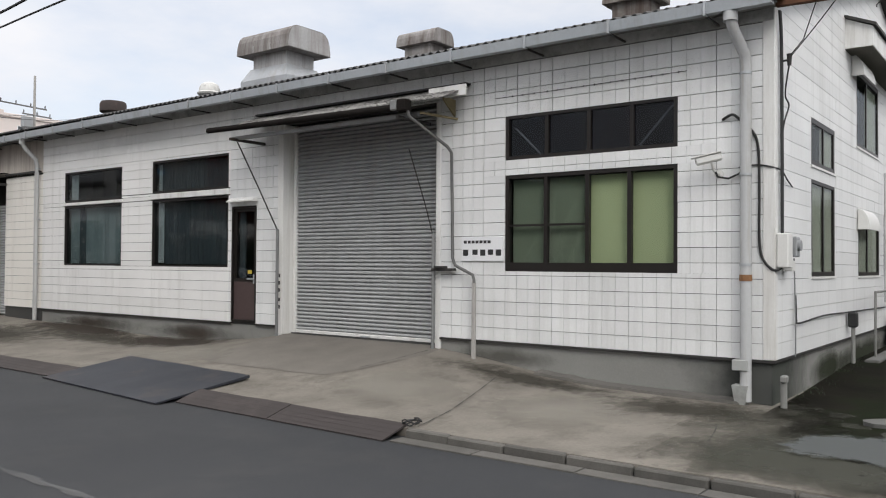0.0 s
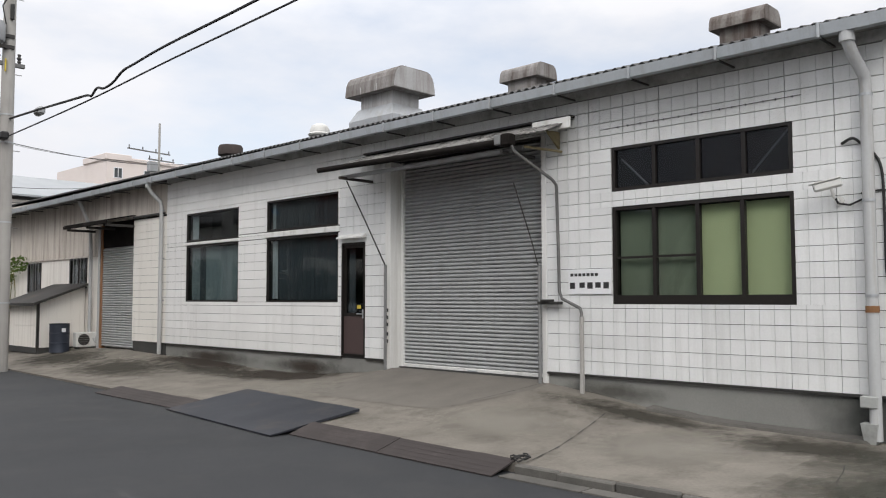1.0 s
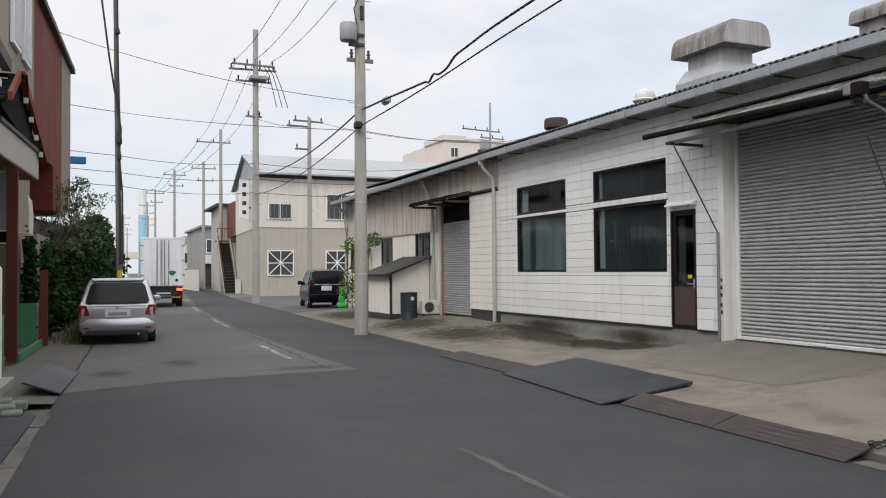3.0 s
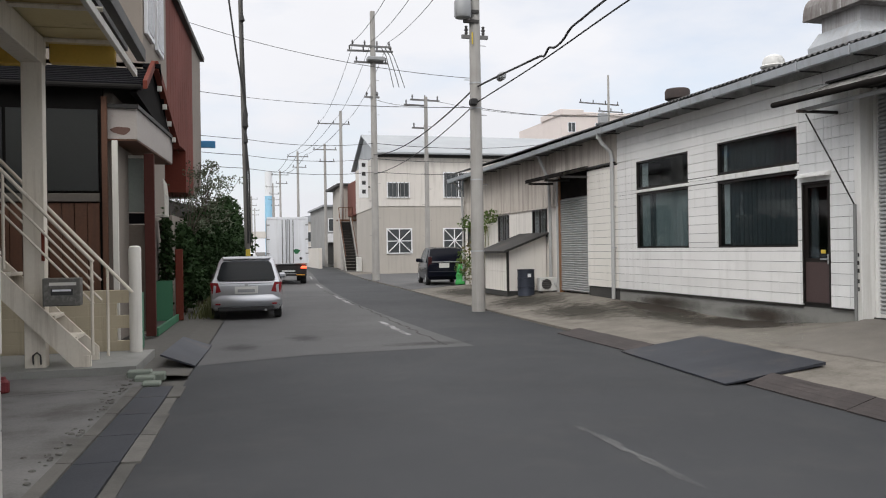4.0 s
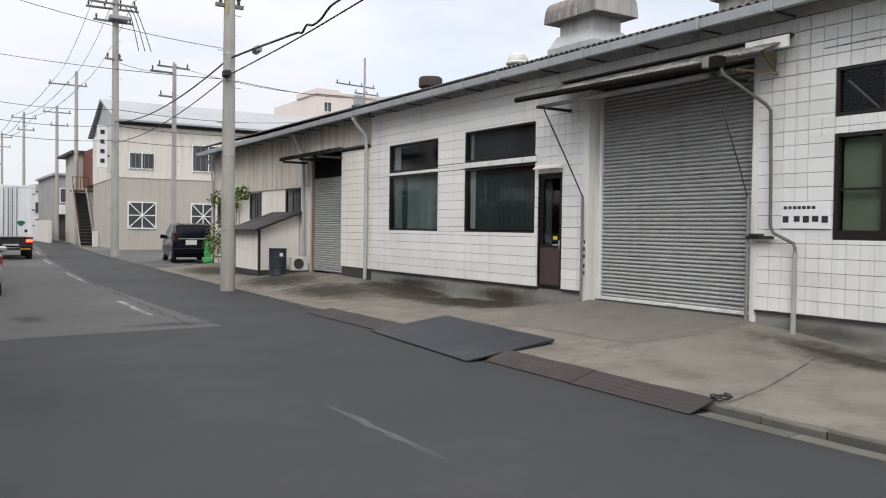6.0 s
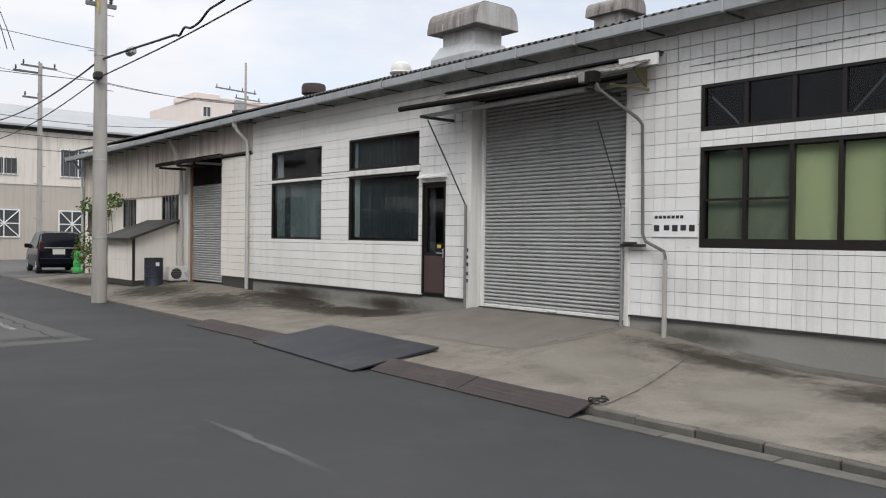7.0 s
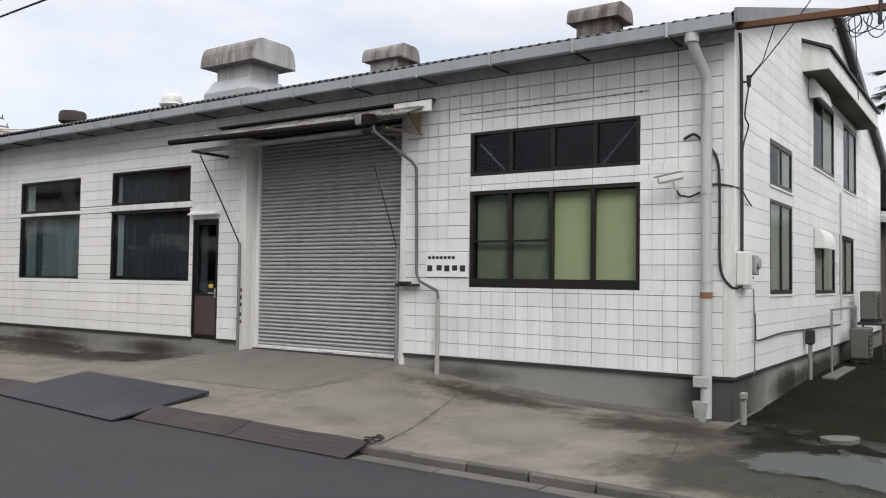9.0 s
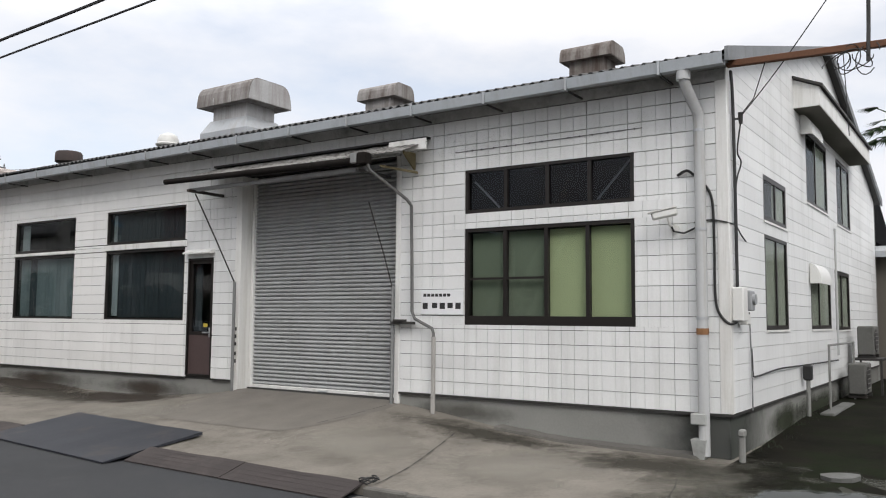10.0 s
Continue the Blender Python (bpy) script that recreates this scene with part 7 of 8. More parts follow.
for k in range(4):
    q = Build()
    z0 = 0.045 + k * 0.2465
    q.box(0.0, 0.42, -0.20, 0.0, z0, z0 + 0.2425, 0.005, PM)
    part("block", q, GREYBLOCK, pier)
bp = thing("blue_post", (-1.72, 5.42, 0.05), "light blue round post beside the gate pier", "post")
q = Build()
q.lathe([(0.09, 0.0), (0.09, 1.66), (0.07, 1.70), (0, 1.71)], (-1.735, 5.4, 0.02), 20)
part("post", q, mat("light_blue_paint", (0.42, 0.51, 0.63), (0.35, 0.44, 0.56), 0.5), bp, smooth=True)
b2 = thing("round_post", (-1.3, 13.2, 0.1), "slim round off-white post by the stair", "post")
q = Build()
q.lathe([(0.092, 0.0), (0.092, 1.62), (0.08, 1.655), (0.05, 1.67), (0, 1.672)], (-1.3, 13.2, 0.08), 22)
part("post", q, WHITEPOST, b2, smooth=True)
red = Build()
red.lathe([(0.06, 0), (0.07, 0.015), (0.07, 0.12), (0.035, 0.155), (0.03, 0.18), (0, 0.185)], (-2.47, 10.31, 0.07), 12)
solo("red_can", red, mat("red_can", (0.16, 0.014, 0.018), (0.09, 0.012, 0.014), 0.6), "small red can on the concrete pad", "can")

# unseen wall, added only to block light under the deck
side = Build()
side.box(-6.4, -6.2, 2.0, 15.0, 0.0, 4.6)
solo("unseen_deck_wall", side, PLASTER, "unseen dark wall added to keep light from under the deck", "wall", kind="structure")

# low block wall behind the stair
bw = thing("block_wall", (-2.4, 13.5, 0.1), "low cream block wall behind the stair", "wall")
for r_ in range(5):
    for c_ in range(7):
        q = Build()
        x0 = -4.2 + c_ * 0.4 - (0.2 if r_ % 2 else 0)
        q.box(x0, x0 + 0.3975, 13.45, 13.6, 0.1 + r_ * 0.195, 0.2925 + r_ * 0.195)
        part("block", q, BLOCKWALL, bw)

# steel post and stair
col = thing("steel_column", (-2.41, 11.87, 0.15), "cream painted steel column holding the deck", "column")
q = Build()
q.box(-2.54, -2.285, 11.75, 11.99, 0.15, 4.16, 0.006)
part("shaft", q, CREAMPAINT, col)
q = Build()
q.box(-2.32, -2.28, 11.74, 11.76, 1.55, 1.95)
part("red_tag", q, REDBROWN, col)
q = Build()
q.tube([(-2.43, 11.73, 0.2), (-2.43, 11.7, 0.32), (-2.38, 11.7, 0.36), (-2.34, 11.7, 0.32), (-2.34, 11.73, 0.2)], 0.012, 6)
part("hook", q, DARKSTEEL, col)
deck = thing("upper_deck", (-3, 9, 4.2), "upper deck with an ochre panelled underside", "deck")
q = Build()
q.box(-0.14, 0.14, -9.0, 0.12, 0.0, 0.36, 0.008, pose(-2.42, 11.87, 4.16, 0, 0, -3))
part("main_beam", q, CREAMPAINT, deck, "heavy cream steel beam")
for k in range(8):
    for j in range(3):
        q = Build()
        q.box(-1.09 + 1.06 * j, -0.05 + 1.06 * j, -1.07 - 1.1 * k, -0.02 - 1.1 * k, 0, 0.03, 0, pose(-3.5, 12.6, 4.55, 0, 0, -2.5))
        part("soffit_panel", q, PALEOCHRE if j == 2 else OCHRE, deck)
q = Build()
q.box(-2.3, -1.45, 12.35, 12.55, 4.3, 4.62, 0.01)
part("cross_beam", q, OCHRE, deck)
q = Build()
q.box(-5.5, -2.52, 12.3, 12.5, 4.25, 4.55, 0.01)
part("cross_beam", q, OCHRE, deck)
q = Build()
q.box(-0.03, 0.03, -9.5, 0.3, -0.05, 0.05, 0.004, pose(-1.27, 12.9, 4.36, 0, 0, -2.5))
part("edge_tube", q, WHITEPOST, deck, "pale edge tube")
q = Build()
q.box(-0.02, 0.1, -9.5, 0.1, -0.06, 0.12, 0.004, pose(-1.2, 13.0, 4.58, 0, 0, -2.5))
part("edge_gutter", q, DARKSTEEL, deck)
q = Build()
q.box(-5.0, -0.06, -9.5, 0.0, 0, 0.12, 0, pose(-1.27, 12.9, 4.62, 0, 0, -2.5))
part("deck_floor", q, DARKSTEEL, deck)
for k in range(5):
    q = Build()
    q.cyl((-6.0, 11.9 - 1.6 * k, 4.5), (-1.35, 11.9 - 1.6 * k, 4.5), 0.03, n=6)
    part("joist", q, CREAMPAINT, deck)

stair = thing("steel_stair", (-1.8, 12.0, 0.15), "cream painted steel stair with pipe handrails", "stair")
slope = (2.1 - 0.3) / (3.43 - 1.80)
for y in (11.68, 12.42):
    q = Build()
    q.prism([(-1.72, 0.15), (-1.95, 0.15), (-6.0, 0.15 + 4.05 * slope), (-6.0, 0.50 + 4.05 * slope), (-1.72, 0.42)][:1] + [(-1.93, 0.15), (-6.0, 0.08 + 4.0 * slope), (-6.0, 0.36 + 4.0 * slope), (-1.72, 0.33)], 1, y - 0.03, y + 0.03)
    part("stringer", q, CREAMPAINT, stair)
    q = Build()
    q.box(-1.82, -1.74, y - 0.04, y + 0.04, 0.1, 0.3)
    part("foot", q, CREAMPAINT, stair)
for k in range(16):
    q = Build()
    x = -1.9 - 0.26 * k
    q.box(x - 0.27, x, 11.71, 12.39, 0.50 + 0.26 * slope * k, 0.545 + 0.26 * slope * k, 0.004)
    part("tread", q, CREAMPAINT, stair)
for y in (11.66, 12.44):
    for off, r in ((1.25, 0.025), (0.98, 0.016), (0.70, 0.016)):
        q = Build()
        x0 = -1.68 if y < 12 or r < 0.02 else -1.27
        q.cyl((x0, y, 0.33 + off - 0.05 - (x0 + 1.68) * slope), (-6.0, y, 0.28 + off + 4.32 * slope), r, n=8)
        part("handrail", q, CREAMPAINT, stair, smooth=True)
    for k in range(4):
        x = (-1.70 if y < 12 else -1.60) - 1.05 * k
        q = Build()
        z = 0.3 + (-1.7 - x) * slope
        q.cyl((x, y, z), (x, y, z + 1.24), 0.02, n=8)
        part("baluster", q, CREAMPAINT, stair, smooth=True)
mail = thing("letter_box", (-2.03, 11.62, 0.95), "grey steel letter box on the stair rail", "letter box")
q = Build()
q.box(-2.26, -1.81, 11.45, 11.655, 0.97, 1.33, 0.01)
part("box", q, mat("dull_letter_box", (0.17, 0.165, 0.15), (0.11, 0.105, 0.095), 0.6, 0.2, dirt=(0.28, 0.27, 0.25), dirt_at=(0.5, 0.7), dirt_scale=12.0), mail)
q = Build()
q.box(-2.16, -1.9, 11.44, 11.449, 1.11, 1.19)
part("slot", q, DARKINT, mail)
q = Build()
q.box(-2.14, -1.92, 11.432, 11.4395, 1.16, 1.185)
part("flap_edge", q, WHITESIGN, mail)
q = Build()
q.box(-2.18, -1.86, 11.442, 11.449, 1.235, 1.275)
part("name_bar", q, WHITEPOST, mail)

# house behind the stair
house = thing("left_house", (-3.5, 15, 0.1), "dark old house with a tiled porch roof and wood panels", "house")
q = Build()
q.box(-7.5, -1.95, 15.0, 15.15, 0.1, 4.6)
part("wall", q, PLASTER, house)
for k in range(3):
    q = Build()
    x0 = -6.4 + k * 1.48
    q.box(x0, x0 + 1.42, 14.955, 14.998, 2.7, 4.08, 0.004)
    part("window_pane", q, FROSTED, house, "dark frosted window pane")
for k in range(22):
    q = Build()
    x0 = -6.4 + k * 0.2
    q.box(x0, x0 + 0.19, 14.96, 14.998, 0.9, 2.5, 0.006)
    part("wood_panel", q, WOOD, house)
q = Build()
q.box(-6.4, -2.0, 14.93, 14.998, 2.52, 2.66, 0.006)
part("sill_rail", q, mat("grey_brown_sill", (0.13, 0.115, 0.10), (0.09, 0.08, 0.07), 0.7), house)
for x, m, w in ((-1.96, WOOD, 0.09), (-1.80, WHITEPOST, 0.09)):
    q = Build()
    q.box(x, x + w, 14.9, 15.0, 0.1, 4.3 if m is WOOD else 3.56, 0.006)
    part("corner_post", q, m, house)
q = Build()
q.loft([[(-1.95, 15.15, z), (-1.80, 15.15, z), (-1.35, 22, z), (-1.5, 22, z)] for z in (0.1, 4.4)])
part("side_wall", q, BEIGEWALL, house)
# tiled roof, ridge across the street
for i in range(9):
    q = Build()
    y0, y1 = 14.75 + 0.22 * i, 14.75 + 0.22 * (i + 1) + 0.04
    z0 = 4.48 + 0.075 * i * 1.0
    q.prism([(y0, z0), (y1, z0 + 0.085), (y1, z0 + 0.115), (y0, z0 + 0.045)], 0, -7.8, -1.27)
    part("tile_course", q, TILEROOF, house, "dark roof tile course")
q = Build()
q.prism([(16.7, 5.2), (18.5, 4.3), (18.5, 4.36), (16.7, 5.28)], 0, -7.8, -1.1)
part("rear_roof", q, TILEROOF, house)
q = Build()
q.prism([(14.72, 4.42), (14.72, 4.56), (16.72, 5.34), (16.72, 5.18)], 0, -1.27, -1.2)
part("bargeboard", q, REDBROWN, house, "red-brown bargeboard")
q = Build()
q.loft([[(-1.24, 16.72, 5.34), (-1.14, 16.72, 5.34), (-1.14, 16.72, 5.16), (-1.24, 16.72, 5.16)], [(-0.98, 19.3, 4.14), (-0.86, 19.3, 4.14), (-0.86, 19.3, 3.96), (-0.98, 19.3, 3.96)]])
part("bargeboard", q, REDBROWN, house, "red-brown bargeboard")
q = Build()
q.loft([[(-1.40, 15.0, 4.40), (-1.28, 16.72, 5.16), (-1.0, 19.1, 4.05), (-1.02, 19.0, 4.0)], [(-1.50, 15.0, 4.40), (-1.38, 16.72, 5.16), (-1.10, 19.1, 4.05), (-1.12, 19.0, 4.0)]])
part("gable", q, PLASTER, house)
for k in range(4):
    q = Build()
    f = 0.15 + 0.22 * k
    c = Vector((-1.17, 16.72, 5.1)).lerp(Vector((-0.9, 19.3, 3.92)), f)
    q.box(c.x - 0.06, c.x + 0.02, c.y - 0.05, c.y + 0.05, c.z - 0.1, c.z, 0.004)
    part("rafter_end", q, WHITEPOST, house, "pale rafter end")
q = Build()
q.cyl((-7.8, 14.7, 4.44), (-1.3, 14.7, 4.44), 0.05, n=10)
part("eaves_gutter", q, PLASTER, house, smooth=True)
q = Build()
q.loft([[(-1.89, 15.0, z), (-1.40, 15.0, z), (-1.02, 19.0, z), (-1.5, 19.0, z)] for z in (3.60, 4.12)])
part("porch_beam", q, mat("stained_white_box", (0.40, 0.365, 0.34), (0.32, 0.295, 0.275), 0.7, dirt=(0.2, 0.06, 0.04), dirt_at=(0.6, 0.72)), house, "rust-stained white porch beam")
q = Build()
q.loft([[(-1.92, 14.95, z), (-1.37, 14.95, z), (-0.97, 19.05, z), (-1.5, 19.05, z)] for z in (4.121, 4.19)])
part("porch_top", q, DARKSTEEL, house)
q = Build()
q.loft([[(-1.885, 15.01, z), (-1.405, 15.01, z), (-1.03, 18.98, z), (-1.5, 18.98, z)] for z in (3.57, 3.598)])
part("porch_soffit", q, WOOD, house, "dark boarded underside of the porch")
q = Build()
q.loft([[(-1.67 + 0.16 * math.cos(a) * (1 + 0.08 * math.sin(3 * a)), y, 3.745 + 0.065 * math.sin(a) * (1 + 0.25 * math.cos(a + 0.4) + 0.12 * math.sin(4 * a))) for a in (2 * math.pi * i / 32 for i in range(32))] for y in (14.994, 14.999)])
part("rust_stain", q, mat("dull_brown_stain", (0.10, 0.055, 0.042), (0.15, 0.09, 0.075), 0.9, fine=30), house, "brown rust stain on the porch beam end")
# entrance door behind the porch column
q = Build()
ring(q, 16.60, 16.68, -1.86, -1.24, 0.1, 3.5, 0.05, "x")
ed = part("entrance_door", q, WHITEPOST, house, "pale framed entrance door with grey-green reflecting glass")
# the pane's grey-green colour is a reflection put into the glass
for z0, z1, m, nm in ((2.42, 3.44, mat("grey_green_reflection", (0.27, 0.30, 0.27), (0.20, 0.23, 0.21), 0.3, bump=0.02), "pane"), (2.20, 2.40, TILEROOF, "mid_rail"), (0.15, 2.18, mat("grey_brown_door", (0.20, 0.165, 0.135), (0.15, 0.125, 0.10), 0.7), "lower_panel")):
    q = Build()
    q.box(-1.81, -1.29, 16.62, 16.66, z0, z1, 0.004)
    part(nm, q, m, ed)
q = Build()
q.box(-1.40, -1.22, 16.28, 16.46, 0.08, 3.5, 0.006)
part("porch_column", q, mat("dark_maroon_timber", (0.085, 0.026, 0.020), (0.06, 0.02, 0.016), 0.7, spec=0.2), house, "dark maroon porch column")
q = Build()
q.loft([[(-1.25, 16.6, z), (-1.2, 16.6, z), (-0.98, 20.2, z), (-1.03, 20.2, z)] for z in (0.05, 0.2)])
part("green_step", q, GREENPAINT, house)
gf = thing("green_fence", (-1.15, 19.5, 0.1), "green panel fence with a dark red post", "fence")
q = Build()
q.loft([[(-1.75, 19.9, z), (-1.1, 19.9, z), (-1.1, 19.95, z), (-1.75, 19.95, z)] for z in (0.08, 1.0)])
part("panel", q, GREENPAINT, gf)
q = Build()
q.box(-1.32, -1.27, 13.9, 14.3, 0.1, 1.0)
part("panel", q, GREENPAINT, gf)
q = Build()
q.box(-1.05, -0.88, 20.25, 20.42, 0.05, 1.72, 0.01)
part("post", q, REDBROWN, gf)
guard = thing("window_guard", (-1.3, 18.5, 2.6), "white window guard rail on the house wall", "guard rail")
for k in range(5):
    q = Build()
    y = 18.3 + 0.3 * k
    q.tube([(-1.5, y, 2.45), (-1.15, y, 2.45), (-1.15, y, 2.9), (-1.18, y, 3.2)], 0.014, 6)
    part("bar", q, WHITEPOST, guard)
q = Build()
q.cyl((-1.15, 18.3, 2.9), (-1.15, 19.5, 2.9), 0.014, n=6)
part("rail", q, WHITEPOST, guard)

# upper storey and the red-brown building beyond
up = thing("upper_house", (-4, 19, 4.6), "beige upper storey with narrow windows", "house")
q = Build()
q.loft([[(-7.5, 16.7, z), (-1.42, 16.7, z), (-1.17, 20.0, z), (-7.5, 20.0, z)] for z in (4.3, 8.8)])
part("wall", q, BEIGEWALL, up)
for y0 in (16.85, 18.2):
    q = Build()
    xa, xb = -1.41 + 0.076 * (y0 - 16.7), -1.41 + 0.076 * (y0 + 0.9 - 16.7)
    q.loft([[(xa, y0, z), (xa + 0.06, y0, z), (xb + 0.06, y0 + 0.9, z), (xb, y0 + 0.9, z)] for z in (5.9, 7.6)])
    w = part("window", q, WHITESIGN, up, "narrow white framed window")
    q = Build()
    q.loft([[(xa + 0.061, y0 + 0.08, z), (xa + 0.07, y0 + 0.08, z), (xb + 0.07, y0 + 0.82, z), (xb + 0.061, y0 + 0.82, z)] for z in (5.98, 7.52)])
    part("pane", q, FARGLASS, w)
rb = thing("red_brown_building", (-3, 25, 0), "tall red-brown sheet clad building with a dark roof edge", "building")
for k in range(17):
    q = Build()
    y0, y1 = 20.05 + 0.47 * k, 20.05 + 0.47 * (k + 1) - 0.02
    q.loft([[(-6, y0, z), (-1.05 + 0.082 * (y0 - 22), y0, z), (-1.05 + 0.082 * (y1 - 22), y1, z), (-6, y1, z)] for z in (4.45 if k < 8 else 3.3 if k < 14 else 3.7, 7.9)])
    part("cladding_panel", q, REDBROWN if k < 12 else BEIGEWALL, rb)
q = Build()
q.loft([[(-6.2, 20.0, z), (-1.07, 20.0, z), (-0.42, 28.3, z), (-6.2, 28.3, z)] for z in (7.92, 8.06)])
part("roof_edge", q, DARKSTEEL, rb)
q = Build()
q.loft([[(-6, 22.0, z), (-1.19, 22.0, z), (-0.75, 28, z), (-6, 28, z)] for z in (0, 2.6)])
part("lower_wall", q, BEIGEWALL, rb)
bs = thing("blue_sign", (-0.5, 28.2, 5.3), "small blue projecting sign box", "sign")
q = Build()
q.box(-0.62, -0.1, 28.1, 28.3, 5.08, 5.3, 0.02)
part("box", q, mat("sign_blue", (0.05, 0.25, 0.5), (0.04, 0.2, 0.42), 0.4), bs)

# dark hedge trees
HEDGE = mat("dark_hedge_leaf", (0.032, 0.060, 0.022), (0.018, 0.034, 0.013), 0.8, spec=0.1)
PALELEAF = mat("pale_sprig_leaf", (0.13, 0.15, 0.10), (0.08, 0.10, 0.06), 0.7, spec=0.25)
BARK = mat("bark", (0.10, 0.08, 0.06), (0.06, 0.05, 0.04), 0.9, bump=0.4)


def tree(x, y, h, blobs, label, seed, leaf=0.13, m=HEDGE, density=1.0, z=0.0):
    rnd = random.Random(seed)
    t = thing("tree", (x, y, z), label, "tree", "roadside trees")
    q = Build()
    q.tube([(x, y, z - 0.02), (x + rnd.uniform(-0.1, 0.1), y, h * 0.3), (x + rnd.uniform(-0.2, 0.2), y + rnd.uniform(-0.2, 0.2), h * 0.6), (x + rnd.uniform(-0.2, 0.2), y, h * 0.92)], 0.07, 7)
    tr = part("trunk", q, BARK, t, smooth=True)
    q = Build()
    for (cx, cy, cz), s, n in blobs:
        q.tube([(x, y, max(0.3, cz - 0.7)), ((x + cx) / 2, (y + cy) / 2, cz - 0.25), (cx, cy, cz)], 0.022, 5)
    part("limb", q, BARK, t)
    q = Build()
    for c, s, n in blobs:
        leaf_cloud(q, rnd, c, s, int(n * density), leaf)
    part("crown", q, m, t, "dense small dark leaves")
    return t


def blobs_for(rnd, x, y, h, rx, ry, count, n):
    out = []
    for k in range(count):
        f = (k + 0.5) / count
        cz = 0.35 + f * (h - 0.5)
        w = 1.0 - 0.55 * max(0, f - 0.45)
        out.append(((x + rnd.uniform(-0.5, 0.5) * rx * w, y + rnd.uniform(-0.6, 0.6) * ry, cz), (rx * w * rnd.uniform(0.55, 0.85), ry * rnd.uniform(0.5, 0.8), 0.42 * rnd.uniform(0.8, 1.3)), n))
    return out


rnd = random.Random(55)
tree(-0.95, 23.2, 2.3, blobs_for(rnd, -0.95, 23.2, 2.3, 0.62, 1.2, 8, 460), "dense dark green roadside shrub", 1)
tree(-0.68, 25.6, 2.7, blobs_for(rnd, -0.68, 25.6, 2.7, 0.75, 1.3, 9, 460), "dense dark green roadside shrub", 2)
tree(-0.45, 28.2, 3.0, blobs_for(rnd, -0.45, 28.2, 3.0, 0.8, 1.4, 9, 440), "tall dark green roadside shrub", 3)
tree(-0.2, 32, 3.3, blobs_for(rnd, -0.2, 32, 3.3, 1.0, 2.0, 10, 400), "tall dark green roadside shrub", 4, 0.16)
tree(-0.1, 37, 3.8, blobs_for(rnd, -0.1, 37, 3.8, 1.1, 2.4, 11, 360), "tall dark green roadside shrub", 5, 0.18)


tree(-1.24, 20.5, 2.6, blobs_for(rnd, -1.24, 20.5, 2.5, 0.16, 0.35, 7, 300), "narrow dark shrub behind the green fence", 10, 0.10)


def sprigs(x, y, z0, z1, spread_x, count, label, seed):
    """A loose shrub of bare rising twigs, each with a few small leaves."""
    r = random.Random(seed)
    t = thing("tree", (x, y, 0.0), label, "tree", "roadside trees")
    tw, lf = Build(), Build()
    tw.tube([(x, y, -0.02), (x + 0.05, y, 1.2), (x, y + 0.05, z0)], 0.05, 6)
    for k in range(count):
        tx, ty, tz = x + r.gauss(0, spread_x), y + r.gauss(0, 0.5), r.uniform(z0, z1)
        mid = ((x + tx) / 2 + r.uniform(-0.1, 0.1), (y + ty) / 2, (z0 + tz) / 2 - 0.1)
        tw.tube([(x, y, z0 - 0.5), mid, (tx, ty, tz)], 0.008, 4)
        for _ in range(4):
            leaf_cloud(lf, r, (tx + r.gauss(0, 0.09), ty + r.gauss(0, 0.1), tz - r.uniform(0, 0.35)), (0.12, 0.12, 0.10), 7, 0.075)
    part("limb", tw, BARK, t, "thin bare rising twigs")
    part("crown", lf, PALELEAF, t, "sparse grey-green leaves")


sprigs(-0.95, 24.2, 2.3, 4.7, 0.42, 46, "loose grey-green shrub rising over the hedge", 61)
sprigs(-0.55, 26.6, 2.6, 4.5, 0.40, 46, "loose grey-green shrub rising over the hedge", 62)
sprigs(-0.30, 29.5, 2.9, 4.4, 0.40, 36, "loose grey-green shrub rising over the hedge", 63)
tree(0.4, 48, 4.6, blobs_for(rnd, 0.2, 48, 4.6, 1.5, 3.5, 12, 300), "dark trees farther along the road", 7, 0.24)
tree(1.0, 62, 5.0, blobs_for(rnd, 0.6, 62, 5.0, 1.8, 4.5, 12, 300), "dark trees farther along the road", 8, 0.3)
tree(1.6, 80, 5.0, blobs_for(rnd, 0.9, 80, 5.0, 2.2, 6.0, 12, 300), "dark trees farther along the road", 9, 0.36)
q = Build()
r = random.Random(9)
for _ in range(700):
    y = r.uniform(20.6, 30)
    x = street_left(y) - 0.25 - abs(r.gauss(0, 0.3))
    h, a = r.uniform(0.1, 0.4), r.uniform(0, 6.28)
    q.add([(x - 0.012, y, 0.02), (x + 0.012, y, 0.02), (x + 0.5 * h * math.cos(a), y + 0.5 * h * math.sin(a), 0.02 + h)], [(0, 1, 2)])
solo("verge_grass", q, mat("dry_grass", (0.13, 0.14, 0.05), (0.09, 0.10, 0.04), 0.85), "rough grass along the left verge", "grass", kind="stuff")

# palm seen past the gable, and the dark shed behind it
palm = thing("palm_tree", (31, 2.1, 0), "palm tree with dark drooping fronds", "tree")
q = Build()
q.cyl((31, 2.1, 0), (31, 2.1, 7.95), 0.22, 0.16, 10)
part("trunk", q, BARK, palm, smooth=True)
r = random.Random(2)
